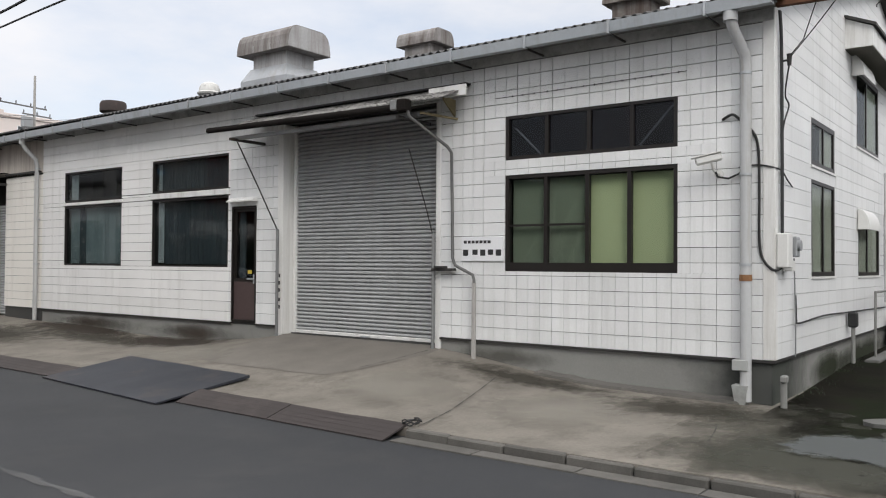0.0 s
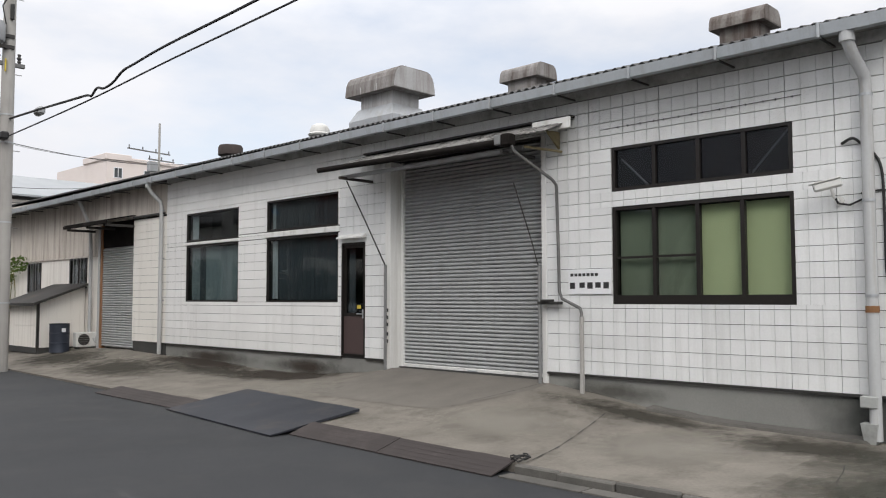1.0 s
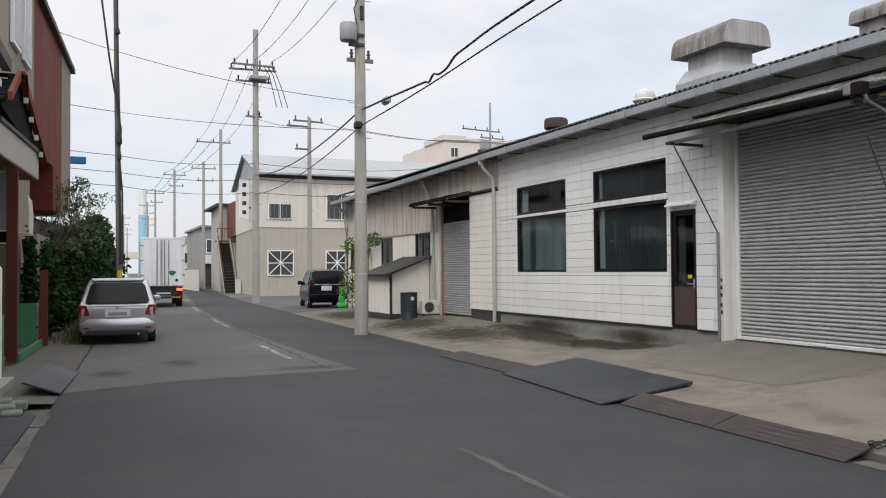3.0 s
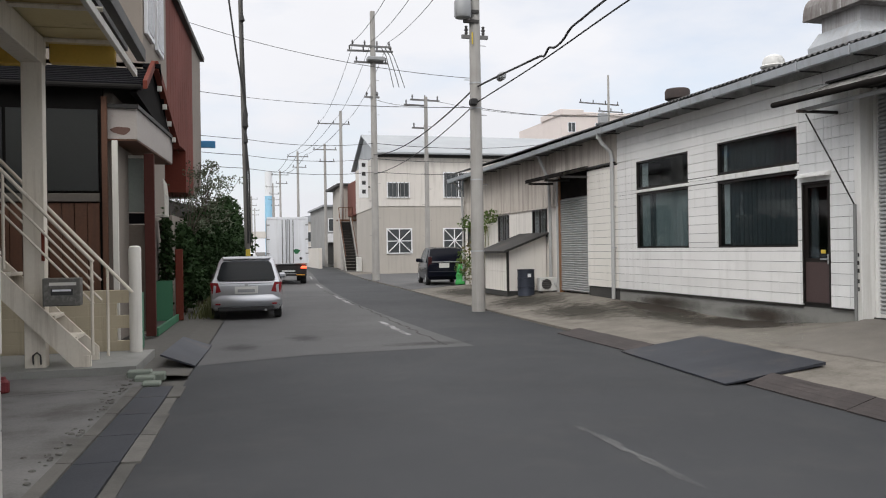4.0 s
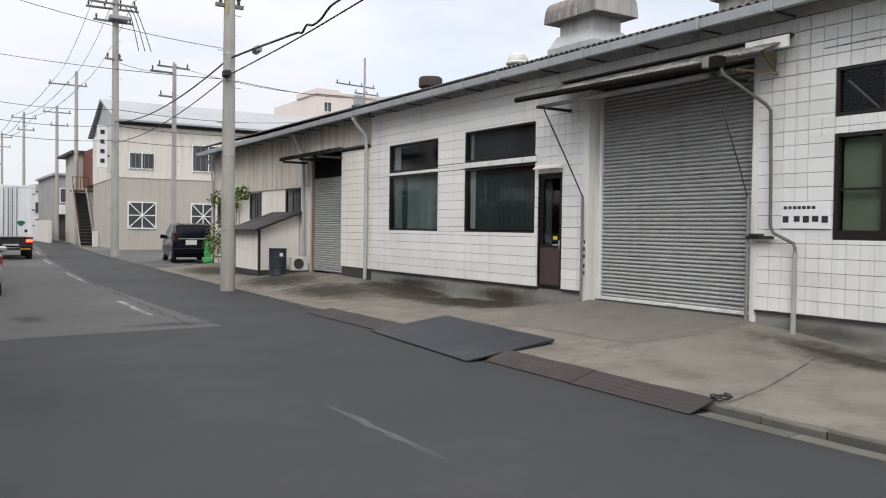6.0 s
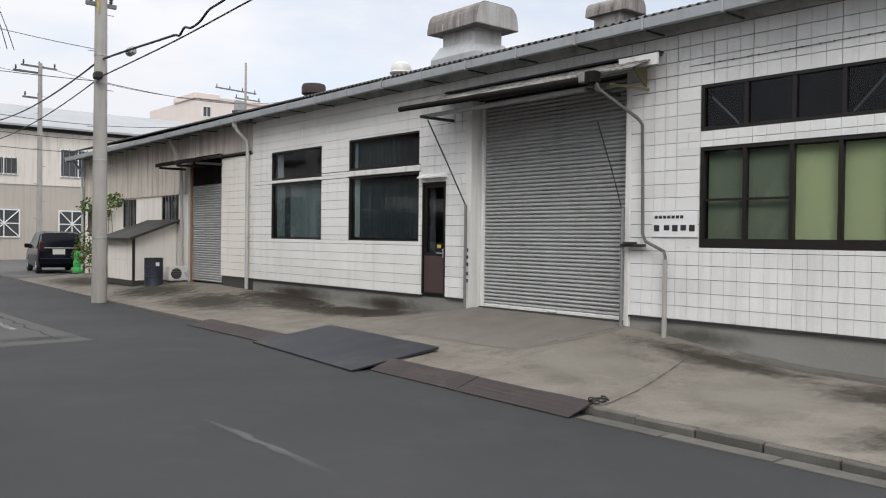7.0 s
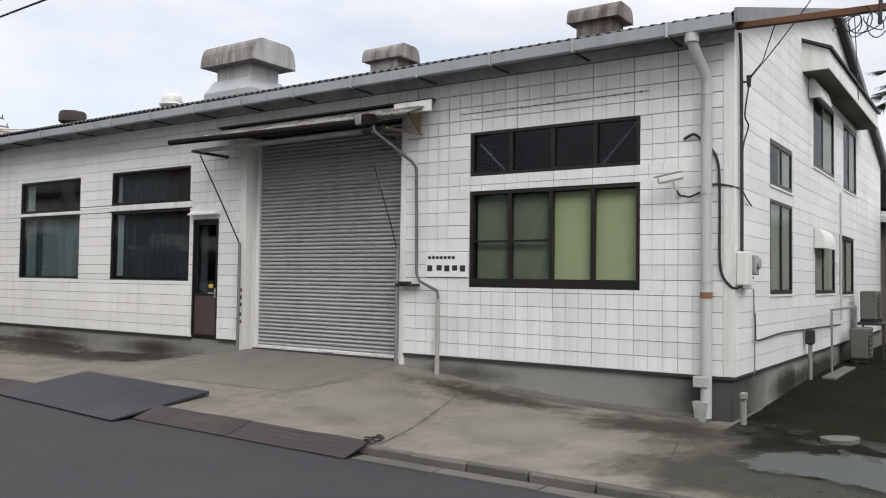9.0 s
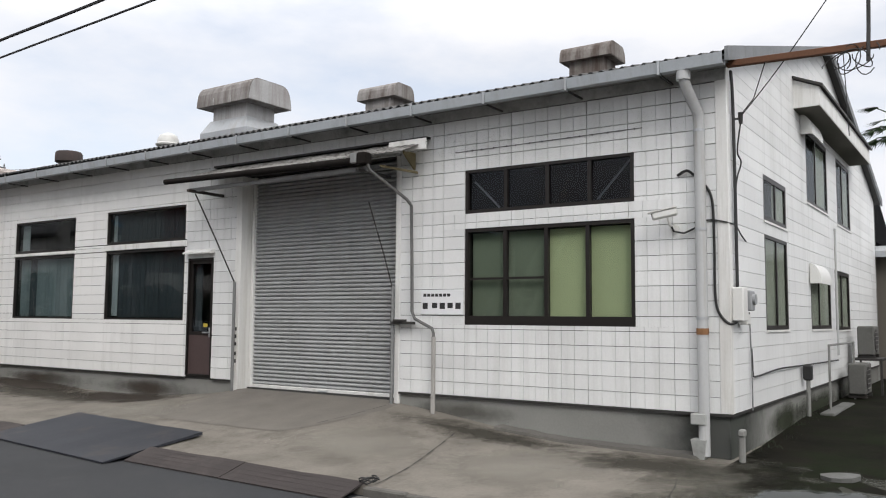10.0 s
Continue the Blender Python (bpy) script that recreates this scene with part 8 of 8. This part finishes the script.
for k in range(22):
    a, up_ = 2 * math.pi * k / 22 + r.uniform(-0.1, 0.1), r.uniform(-0.3, 1.0)
    q = Build()
    base = Vector((31, 2.1, 7.95))
    d = Vector((math.cos(a), math.sin(a), 0))
    tip = base + d * 1.15 + Vector((0, 0, 0.8 * up_))
    q.tube([base, base + d * 0.5 + Vector((0, 0, 0.5 * up_)), tip], 0.02, 5)
    for j in range(15):
        b_ = (j - 7) * 0.17
        e = (Matrix.Rotation(b_, 3, "Z") @ d) * (0.75 - 0.03 * abs(j - 7)) + Vector((0, 0, 0.25 * up_ - 0.3))
        n_ = Vector((-e.y, e.x, 0)).normalized() * 0.03
        q.add([tip, tip + e * 0.5 + n_, tip + e, tip + e * 0.5 - n_], [(0, 1, 2, 3)])
    part("frond", q, HEDGE, palm)
sh = thing("rear_shed", (25, 2, 0), "dark shed with a sloping roof behind the factory", "shed")
q = Build()
q.box(22.6, 29, -1.5, 4.5, 0, 3.3)
part("wall", q, mat("brown_grey_wall", (0.16, 0.145, 0.125), (0.12, 0.11, 0.095), 0.85), sh)
q = Build()
q.prism([(22.2, 3.2), (29.4, 3.9), (29.4, 4.05), (22.2, 3.35)], 1, -1.9, 4.9)
part("roof", q, GALV, sh)
far_house(24, 34, 3.5, 14, 4.2, DARKINT, TILEROOF, "dark tiled house behind the factory", 1.8)


# ---- vehicles ----
SILVER = mat("silver_car_paint", (0.50, 0.51, 0.54), (0.46, 0.47, 0.50), 0.26, 0.7, bump=0)
BLACKPAINT = mat("black_car_paint", (0.004, 0.005, 0.010), (0.005, 0.006, 0.012), 0.12, 0.0, bump=0, spec=0.15)
CARGLASS = mat("car_glass", (0.012, 0.015, 0.017), (0.010, 0.012, 0.014), 0.12, bump=0, spec=0.2)
TAILRED = mat("tail_lamp_red", (0.24, 0.008, 0.012), (0.2, 0.007, 0.01), 0.2, bump=0)
BRAKE = glow_mat("brake_lamp_lit", (1.0, 0.12, 0.05), 2.5)
TYRE = mat("tyre_rubber", (0.02, 0.02, 0.02), (0.03, 0.03, 0.03), 0.85)
RIM = mat("alloy_rim", (0.4, 0.4, 0.41), (0.34, 0.34, 0.35), 0.35, 0.7, bump=0)
PLATE = mat("plate_white", (0.68, 0.68, 0.66), (0.64, 0.64, 0.62), 0.5, bump=0)
CHASSIS = mat("black_underbody", (0.02, 0.02, 0.021), (0.03, 0.03, 0.03), 0.8)


def put(parent, name, b, m, M, label="", smooth=False):
    b.v = [(M @ Vector(p))[:] for p in b.v]
    return part(name, b, m, parent, label, smooth)


def wheel(parent, M, x, y, r, w):
    q = Build()
    s = 1 if x > 0 else -1
    prof = [(r * 0.62, 0), (r * 0.92, 0.0), (r, 0.03), (r, w - 0.03), (r * 0.92, w), (r * 0.62, w)]
    rings = [[(x - s * d, y + rr * math.cos(a), r + rr * math.sin(a)) for a in (2 * math.pi * i / 22 for i in range(22))] for rr, d in prof]
    q.loft(rings, caps=False)
    wh = put(parent, "wheel", q, TYRE, M, smooth=True)
    q = Build()
    q.cyl((x - s * 0.02, y, r), (x - s * 0.05, y, r), r * 0.63, n=20)
    for k in range(5):
        a = 2 * math.pi * k / 5
        q.cyl((x - s * 0.012, y, r), (x - s * 0.012, y + r * 0.55 * math.cos(a), r + r * 0.55 * math.sin(a)), 0.03, n=5)
    rim = Build()
    rim.v, rim.f = [(M @ Vector(p))[:] for p in q.v], q.f
    part("rim", rim, RIM, wh)


def car(at, turn, stations, w, paint, label, name="parked_car", lamp="side"):
    """A hatchback whose tail is at y = 0 and whose nose points along +y. stations: y, floor, belt, roof, half widths at belt and roof."""
    t = thing(name, at, label, "car", "parked cars")
    M = pose(*at, 0, 0, turn)
    rings = []
    for y, zf, zb, zt, hb, hr in stations:
        rings.append([(-hb * 0.9, y, zf), (-hb * 0.99, y, zf + 0.12), (-hb, y, (zf + zb) / 2 + 0.05), (-hb * 0.97, y, zb), (-(hb + hr) / 2 * 0.98, y, (zb + zt) / 2), (-hr, y, zt - 0.04), (-hr * 0.7, y, zt),
                      (hr * 0.7, y, zt), (hr, y, zt - 0.04), ((hb + hr) / 2 * 0.98, y, (zb + zt) / 2), (hb * 0.97, y, zb), (hb, y, (zf + zb) / 2 + 0.05), (hb * 0.99, y, zf + 0.12), (hb * 0.9, y, zf)])
    body = put(t, "body", Build().loft(rings), paint, M, smooth=True)
    return t, M, body


# silver hatchback, tail towards the camera
sil, M, body = car((0.565, 20.3, 0.0), -3.5, [
    (0.0, 0.36, 0.80, 0.86, 0.77, 0.75), (0.04, 0.27, 0.88, 0.93, 0.815, 0.78), (0.12, 0.23, 0.92, 1.02, 0.835, 0.76), (0.26, 0.22, 0.94, 1.24, 0.84, 0.70), (0.40, 0.22, 0.95, 1.43, 0.84, 0.655), (0.55, 0.22, 0.95, 1.485, 0.84, 0.63), (1.2, 0.2, 0.93, 1.52, 0.84, 0.64),
    (2.0, 0.2, 0.91, 1.49, 0.84, 0.65), (2.5, 0.2, 0.90, 1.32, 0.84, 0.64), (2.95, 0.2, 0.89, 1.0, 0.84, 0.68), (3.5, 0.22, 0.80, 0.85, 0.80, 0.66), (3.84, 0.3, 0.62, 0.66, 0.66, 0.5)], 0.84, SILVER,
    "silver compact hatchback parked at the roadside")
q = Build()
rows = []
for f in (0.0, 0.12, 0.5, 0.88, 1.0):
    z = 0.945 + 0.455 * f
    y = 0.0 + 0.335 * f ** 1.1
    h = (0.64 if f == 0.0 else 0.70 - 0.12 * f) - (0.04 if f == 1.0 else 0)
    rows.append([(-h, y + 0.03, z), (-h * 0.6, y + 0.004, z + 0.01), (0, y, z + 0.014), (h * 0.6, y + 0.004, z + 0.01), (h, y + 0.03, z), (h, y + 0.16, z), (-h, y + 0.16, z)])
q.loft(rows)
put(sil, "rear_window", q, CARGLASS, M, "dark rounded rear window", True)
q = Build()
q.loft([[(-0.54, 0.38, 1.455), (0.54, 0.38, 1.455), (0.54, 0.38, 1.475), (-0.54, 0.38, 1.475)], [(-0.58, 0.62, 1.46), (0.58, 0.62, 1.46), (0.58, 0.62, 1.515), (-0.58, 0.62, 1.515)]])
put(sil, "spoiler", q, SILVER, M)
q = Build()
q.tube([(0.10, 0.03, 0.955), (0.02, 0.05, 1.0), (-0.40, 0.065, 0.985)], 0.012, 5)
put(sil, "wiper", q, CHASSIS, M)
q = Build()
q.box(-0.62, 0.62, -0.012, 0.05, 0.872, 0.89, 0.004)
put(sil, "tailgate_crease", q, RIM, M)
for s in (-1, 1):
    q = Build()
    q.loft([[(s * 0.585, -0.022, 0.68), (s * 0.80, 0.015, 0.64), (s * 0.835, 0.03, 0.90), (s * 0.66, -0.005, 0.90)], [(s * 0.585, 0.10, 0.68), (s * 0.848, 0.25, 0.66), (s * 0.85, 0.27, 0.92), (s * 0.65, 0.10, 0.91)]])
    put(sil, "tail_lamp", q, TAILRED, M, "red tail lamp")
    q = Build()
    q.loft([[(s * 0.842, 0.75, 0.95), (s * 0.842, 2.55, 0.93), (s * 0.66, 2.2, 1.37), (s * 0.645, 0.85, 1.41)], [(s * 0.81, 0.75, 0.95), (s * 0.81, 2.55, 0.93), (s * 0.63, 2.2, 1.37), (s * 0.60, 0.85, 1.41)]])
    put(sil, "side_window", q, CARGLASS, M)
    q = Build()
    q.box(s * 0.88 - 0.10, s * 0.88 + 0.10, 2.42, 2.54, 0.92, 1.06, 0.04)
    put(sil, "wing_mirror", q, SILVER if s > 0 else CHASSIS, M)
    q = Build()
    q.box(s * 0.66 - 0.06, s * 0.66 + 0.06, -0.062, 0.0, 0.37, 0.41, 0.006)
    put(sil, "reflector", q, TAILRED, M)
    for y in (0.62, 3.1):
        wheel(sil, M, s * 0.83, y, 0.29, 0.18)
q = Build()
prof = [(0.0, 0.30, 0.76), (-0.045, 0.36, 0.79), (-0.06, 0.44, 0.80), (-0.058, 0.50, 0.80), (-0.03, 0.55, 0.79), (0.0, 0.60, 0.775)]
q.loft([[(-h, y + 0.07, z), (-h * 0.8, y, z), (h * 0.8, y, z), (h, y + 0.07, z), (0.845, 0.30, z), (-0.845, 0.30, z)] for y, z, h in prof])
put(sil, "rear_bumper", q, SILVER, M, "", True)
q = Build()
q.box(-0.66, 0.66, -0.05, 0.06, 0.22, 0.32, 0.02)
put(sil, "lower_valance", q, CHASSIS, M)
q = Build()
q.cyl((0.45, -0.07, 0.235), (0.45, 0.1, 0.235), 0.03, n=10)
put(sil, "exhaust_tip", q, RIM, M)
q = Build()
q.box(-0.27, 0.27, -0.03, 0.02, 0.63, 0.80, 0.004)
pb = put(sil, "number_plate", q, PLATE, M)
q = Build()
q.box(-0.2, 0.2, -0.035, -0.031, 0.665, 0.74)
put(pb, "plate_bar", q, GREYMETAL, M)
q = Build()
q.cyl((0, -0.02, 0.845), (0, 0.06, 0.845), 0.04, n=14)
put(sil, "badge", q, RIM, M)

# black minivan by the creeper
blk, M, body = car((9.42, 34.2, apron_z(9.2, 34.2)), -7, [
    (0.0, 0.36, 0.86, 0.92, 0.76, 0.72), (0.06, 0.26, 0.95, 1.05, 0.81, 0.76), (0.16, 0.24, 0.98, 1.30, 0.83, 0.70), (0.34, 0.24, 0.98, 1.60, 0.835, 0.66), (0.9, 0.22, 0.97, 1.66, 0.84, 0.67), (2.0, 0.22, 0.96, 1.65, 0.84, 0.67),
    (2.7, 0.22, 0.95, 1.5, 0.84, 0.68), (3.2, 0.22, 0.95, 1.12, 0.84, 0.7), (3.8, 0.24, 0.86, 0.9, 0.81, 0.68), (4.1, 0.32, 0.66, 0.7, 0.68, 0.5)], 0.84, BLACKPAINT, "black compact minivan parked on the forecourt")
q = Build()
q.loft([[(-0.64, 0.085, 1.03), (0.64, 0.085, 1.03), (0.64, 0.12, 1.03), (-0.64, 0.12, 1.03)], [(-0.57, 0.31, 1.54), (0.57, 0.31, 1.54), (0.57, 0.35, 1.54), (-0.57, 0.35, 1.54)]])
put(blk, "rear_window", q, CARGLASS, M, "dark rear window")
for s in (-1, 1):
    q = Build()
    q.box(s * 0.70 - 0.08, s * 0.70 + 0.08, 0.02, 0.16, 0.82, 1.25, 0.02)
    put(blk, "tail_lamp", q, mat("smoked_tail_lamp", (0.045, 0.006, 0.008), (0.035, 0.005, 0.007), 0.2, bump=0) if s < 0 else bpy.data.materials["smoked_tail_lamp"], M, "smoked dark red tail lamp")
    q = Build()
    q.loft([[(s * 0.842, 0.5, 0.99), (s * 0.842, 2.95, 0.97), (s * 0.70, 2.5, 1.46), (s * 0.69, 0.6, 1.55)], [(s * 0.81, 0.5, 0.99), (s * 0.81, 2.95, 0.97), (s * 0.67, 2.5, 1.46), (s * 0.66, 0.6, 1.55)]])
    put(blk, "side_window", q, CARGLASS, M)
    q = Build()
    q.box(s * 0.9 - 0.1, s * 0.9 + 0.1, 2.75, 2.87, 0.98, 1.15, 0.03)
    put(blk, "wing_mirror", q, BLACKPAINT, M)
    for y in (0.68, 3.25):
        wheel(blk, M, s * 0.83, y, 0.31, 0.19)
q = Build()
q.box(-0.32, 0.12, -0.035, 0.02, 0.76, 0.96, 0.004)
pb = put(blk, "number_plate", q, PLATE, M)
q = Build()
q.box(-0.62, 0.62, -0.02, 0.03, 0.99, 1.03, 0.006)
put(blk, "chrome_strip", q, RIM, M, "bright strip across the tailgate")
q = Build()
q.box(-0.8, 0.8, -0.07, 0.1, 0.36, 0.62, 0.03)
put(blk, "rear_bumper", q, BLACKPAINT, M)

# box truck stopped ahead
truck = thing("box_truck", (3.2, 41.0, 0.0), "white box truck with lit brake lamps on the road", "truck")
TRUCKWHITE = mat("truck_white", (0.82, 0.84, 0.88), (0.76, 0.78, 0.82), 0.45, dirt=(0.45, 0.45, 0.46), streak=0.3)
TRUCKSIDE = mat("truck_alloy_side", (0.40, 0.41, 0.43), (0.34, 0.35, 0.37), 0.5, 0.4)
M = pose(3.25, 41.0, 0, 0, 0, -2.5)
q = Build()
q.box(-0.99, 0.99, 0.05, 4.6, 0.98, 3.28, 0.02)
put(truck, "cargo_box", q, TRUCKSIDE, M)
for s in (-1, 1):
    q = Build()
    q.box(0.01 if s > 0 else -0.93, 0.93 if s > 0 else -0.01, 0.0, 0.048, 1.02, 3.2, 0.01)
    d = put(truck, "rear_door", q, TRUCKWHITE, M)
    for u in (0.08, 0.26):
        q = Build()
        q.cyl((s * u, -0.03, 1.05), (s * u, -0.03, 3.18), 0.02, n=6)
        put(d, "locking_bar", q, GREYPIPE, M)
    for z in (1.5, 2.2, 2.9):
        q = Build()
        q.box(s * 0.93 - 0.07, s * 0.93 + 0.07, -0.02, 0.0, z, z + 0.05)
        put(d, "hinge", q, GREYPIPE, M)
for s in (-1, 1):
    q = Build()
    q.box(s * 0.965 - 0.03, s * 0.965 + 0.03, -0.01, 0.048, 0.95, 3.3, 0.006)
    put(truck, "corner_post", q, TRUCKWHITE, M)
q = Build()
q.box(-0.995, 0.995, -0.012, 0.046, 3.205, 3.31, 0.006)
put(truck, "top_rail", q, TRUCKWHITE, M)
q = Build()
q.loft([[(0.42 + 0.16 * math.cos(a) * (1 + 0.3 * math.sin(3 * a)), y, 1.62 + 0.12 * math.sin(a)) for a in (2 * math.pi * i / 14 for i in range(14))] for y in (-0.008, -0.001)])
put(truck, "green_mark", q, mat("mark_green", (0.02, 0.16, 0.06), (0.015, 0.12, 0.05), 0.5, bump=0), M, "plain green mark on the door")
q = Build()
q.cyl((0.62, -0.008, 1.28), (0.62, -0.001, 1.28), 0.07, n=12)
put(truck, "dark_mark", q, INK, M)
q = Build()
q.box(-0.9, 0.9, 0.1, 4.5, 0.55, 0.96)
put(truck, "chassis", q, CHASSIS, M)
q = Build()
q.box(-0.9, 0.9, 0.0, 0.1, 0.42, 0.52, 0.01)
put(truck, "rear_underrun_bar", q, CHASSIS, M)
q = Build()
q.box(-0.3, 0.35, -0.02, 0.08, 0.62, 0.7, 0.01)
put(truck, "bumper_bar", q, PVC, M)
for s in (-1, 1):
    q = Build()
    q.box(s * 0.76 - 0.13, s * 0.76 + 0.13, -0.01, 0.08, 0.78, 0.90, 0.012)
    put(truck, "brake_lamp", q, BRAKE, M, "lit red brake lamp")
    q = Build()
    q.box(s * 0.6 - 0.2, s * 0.6 + 0.2, -0.012, -0.001, 0.45, 0.5)
    put(truck, "reflector", q, mat("amber_reflector", (0.6, 0.3, 0.03), (0.5, 0.25, 0.03), 0.4) if s < 0 else bpy.data.materials["amber_reflector"], M)
    for y in (1.1, 4.9):
        wheel(truck, M, s * 0.93, y, 0.36, 0.28)
q = Build()
q.prism([(4.75, 0.5), (6.3, 0.5), (6.35, 1.2), (6.0, 2.05), (4.75, 2.15)], 0, -0.9, 0.9)
put(truck, "cab", q, TRUCKWHITE, M)
q = Build()
q.box(1.0, 1.05, 5.9, 6.1, 1.3, 1.7, 0.01)
put(truck, "mirror", q, CHASSIS, M)

# car far down the street
farc, M, body = car((4.6, 120, 0.0), 170, [(0.0, 0.34, 0.82, 0.88, 0.78, 0.74), (0.3, 0.22, 0.94, 1.2, 0.835, 0.70), (0.62, 0.22, 0.95, 1.49, 0.84, 0.60), (2.0, 0.2, 0.91, 1.50, 0.84, 0.62), (2.95, 0.2, 0.89, 1.0, 0.84, 0.68), (3.84, 0.3, 0.62, 0.66, 0.66, 0.5)], 0.84, TRUCKWHITE,
                    "white car far along the street", "distant_car")
for s in (-1, 1):
    for y in (0.62, 3.1):
        wheel(farc, M, s * 0.83, y, 0.29, 0.18)
q = Build()
q.box(-0.6, 0.6, 2.6, 2.95, 0.95, 1.35, 0.02)
put(farc, "windscreen", q, CARGLASS, M)


# ---- siding, piece by piece ----
shared = {}


def piece(name, parent, size, at, material, along="y"):
    """A cladding piece; alike pieces share one mesh."""
    key = (name, tuple(round(s, 3) for s in size), along, material.name)
    if key not in shared:
        w, h = size
        b = Build()
        if along == "y":
            if name == "siding_tile" and w > 0.45:
                # two scored grooves part the tile in three
                s, d = 0.0035, 0.008
                prof = [(0.03, 0), (0, 0)]
                for c in (w / 3, 2 * w / 3):
                    prof += [(0, c - s), (d, c - s * 0.5), (d, c + s * 0.5), (0, c + s)]
                prof += [(0, w), (0.03, w)]
                n = len(prof)
                b.add([(x, y, 0) for x, y in prof] + [(x, y, h) for x, y in prof],
                      [(i + 1, i, i + n, i + n + 1) for i in range(n - 1)] + [tuple(range(n)), tuple(range(2 * n - 1, n - 1, -1))])
            else:
                b.add([(0, 0, 0), (0.0, w, 0), (0.0, w, h), (0, 0, h), (0.03, 0, 0), (0.03, w, 0), (0.03, w, h), (0.03, 0, h)],
                      [(0, 3, 2, 1), (0, 4, 7, 3), (1, 2, 6, 5), (3, 7, 6, 2), (0, 1, 5, 4)])
        else:
            b.add([(0, 0, 0), (w, 0, 0), (w, 0, h), (0, 0, h), (0, 0.03, 0), (w, 0.03, 0), (w, 0.03, h), (0, 0.03, h)],
                  [(0, 1, 2, 3), (0, 3, 7, 4), (1, 5, 6, 2), (3, 2, 6, 7), (0, 4, 5, 1)])
        shared[key] = b.mesh(name, material)
    ob = new(name, shared[key])
    ob.parent = parent
    ob.matrix_parent_inverse = parent.matrix_basis.inverted()
    ob.location = at
    return ob


COURSE = 0.1787
WALL_TOP = BASE + 21 * COURSE
GAP = 0.007
front_holes = [(a - 0.004, b + 0.004, c - 0.004, d + 0.004) for a, b, c, d in openings] + [(7.0, 10.42, 0, 3.985), (11.66, 14.05, 2.865, 2.98), (15.0, 17.26, 2.858, 2.93)]


def clad(name, u0, u1, z0, z1, step, holes, along, parent, offset=0.0, vgap=0.0028, material=SIDING, dz=COURSE, slope=None, gap=GAP):
    rnd = random.Random(77)
    row = 0
    z = z0
    while z < z1 - 0.02:
        top = min(z + dz, z1)
        a, b = u0, u1
        if slope:
            (a, b), (a2, b2) = slope(z), slope(top)
            ends = Build()
            lo, hi = [a], [a2]
            for q in sorted(q for q in holes if q[2] < z + 0.05 and q[3] > top - 0.06):
                lo += q[:2]
                hi += q[:2]
            lo.append(b)
            hi.append(b2)
            for k in range(0, len(lo), 2):
                ends = Build()
                ends.prism([(lo[k], z), (lo[k + 1], z), (hi[k + 1], top - gap), (hi[k], top - gap)], 1, FY0, FY0 + 0.03)
                part(name, ends, material, parent)
            z += dz
            continue
        cuts = [a] + [u for u in (u0 + offset + step * k for k in range(int((u1 - u0) / step) + 2)) if a + 0.06 < u < b - 0.06] + [b]
        for c, d in zip(cuts, cuts[1:]):
            proud = rnd.uniform(-0.0015, 0.0015)
            near = [(q[0], q[1], *[z if abs(v - z) < 0.025 else top if abs(v - top) < 0.025 else v for v in q[2:]]) for q in holes]
            for e, f, g, h in less((c, d, z, top), near):
                if f - e < 0.02 or h - g < 0.02:
                    continue
                at = (FX + proud, e + vgap / 2, g) if along == "y" else (e + vgap / 2, FY0 + proud, g)
                piece(name, parent, (f - e - vgap, h - g - (gap if h > top - 1e-5 else 0.0005)), at, material, along)
        z += dz
        row += 1


# the joints are opened and black with mould in the upper courses
TILE = 0.5345
for u0, u1 in ((FY0 + 0.115, 7.0), (7.0, 10.42), (10.42, 11.66)):
    off = (4.123 - u0) % TILE
    if u0 < 7.0 or u0 > 10:
        clad("siding_tile", u0, u1, BASE, BASE + 16 * COURSE, TILE, front_holes, "y", factory, off, vgap=0.006)
    clad("siding_tile", u0, u1, BASE + 16 * COURSE, WALL_TOP, TILE, front_holes, "y", factory, off, vgap=0.010, gap=0.010)
clad("siding_board", 11.66, FY1, BASE, WALL_TOP, 1.82, front_holes, "y", factory, vgap=0.0015, material=BOARD)
gable_holes = [(a - 0.004, b + 0.004, c - 0.004, d + 0.004) for a, b, c, d in gable_open]
clad("gable_board", FX + 0.11, BACK_X, BASE, WALL_TOP, 3.0, gable_holes, "x", factory, gap=0.005, vgap=0.002)


def pitch_ends(z):
    run = max(0.05, (RIDGE_X - FX) * (1 - (z - EAVE - 0.05) / (RIDGE_Z - EAVE)))
    return RIDGE_X - min(run, RIDGE_X - FX - 0.11), RIDGE_X + min(run, BACK_X - RIDGE_X)


clad("gable_board", FX + 0.11, BACK_X, WALL_TOP, RIDGE_Z + 0.04, 3.0, gable_holes, "x", factory, slope=pitch_ends, gap=0.005)
clad("siding_board", FY1, 19.85, BASE, 3.62, 1.82, [], "y", workshop, material=CREAM)

# soft grey patches on the upper wall
for y0, y1, z0, z1 in ((2.6, 7.0, 3.5, 4.42), (5.0, 10.5, 3.9, 4.42), (10.5, 18.0, 3.7, 4.42)):
    b = Build()
    b.add([(FX - 0.0035, y0, z0), (FX - 0.0035, y1, z0), (FX - 0.0035, y1, z1), (FX - 0.0035, y0, z1)], [(0, 1, 2, 3)])
    part("grime", b, UPPERGREY, factory, "soft grey patch high on the siding").visible_shadow = False
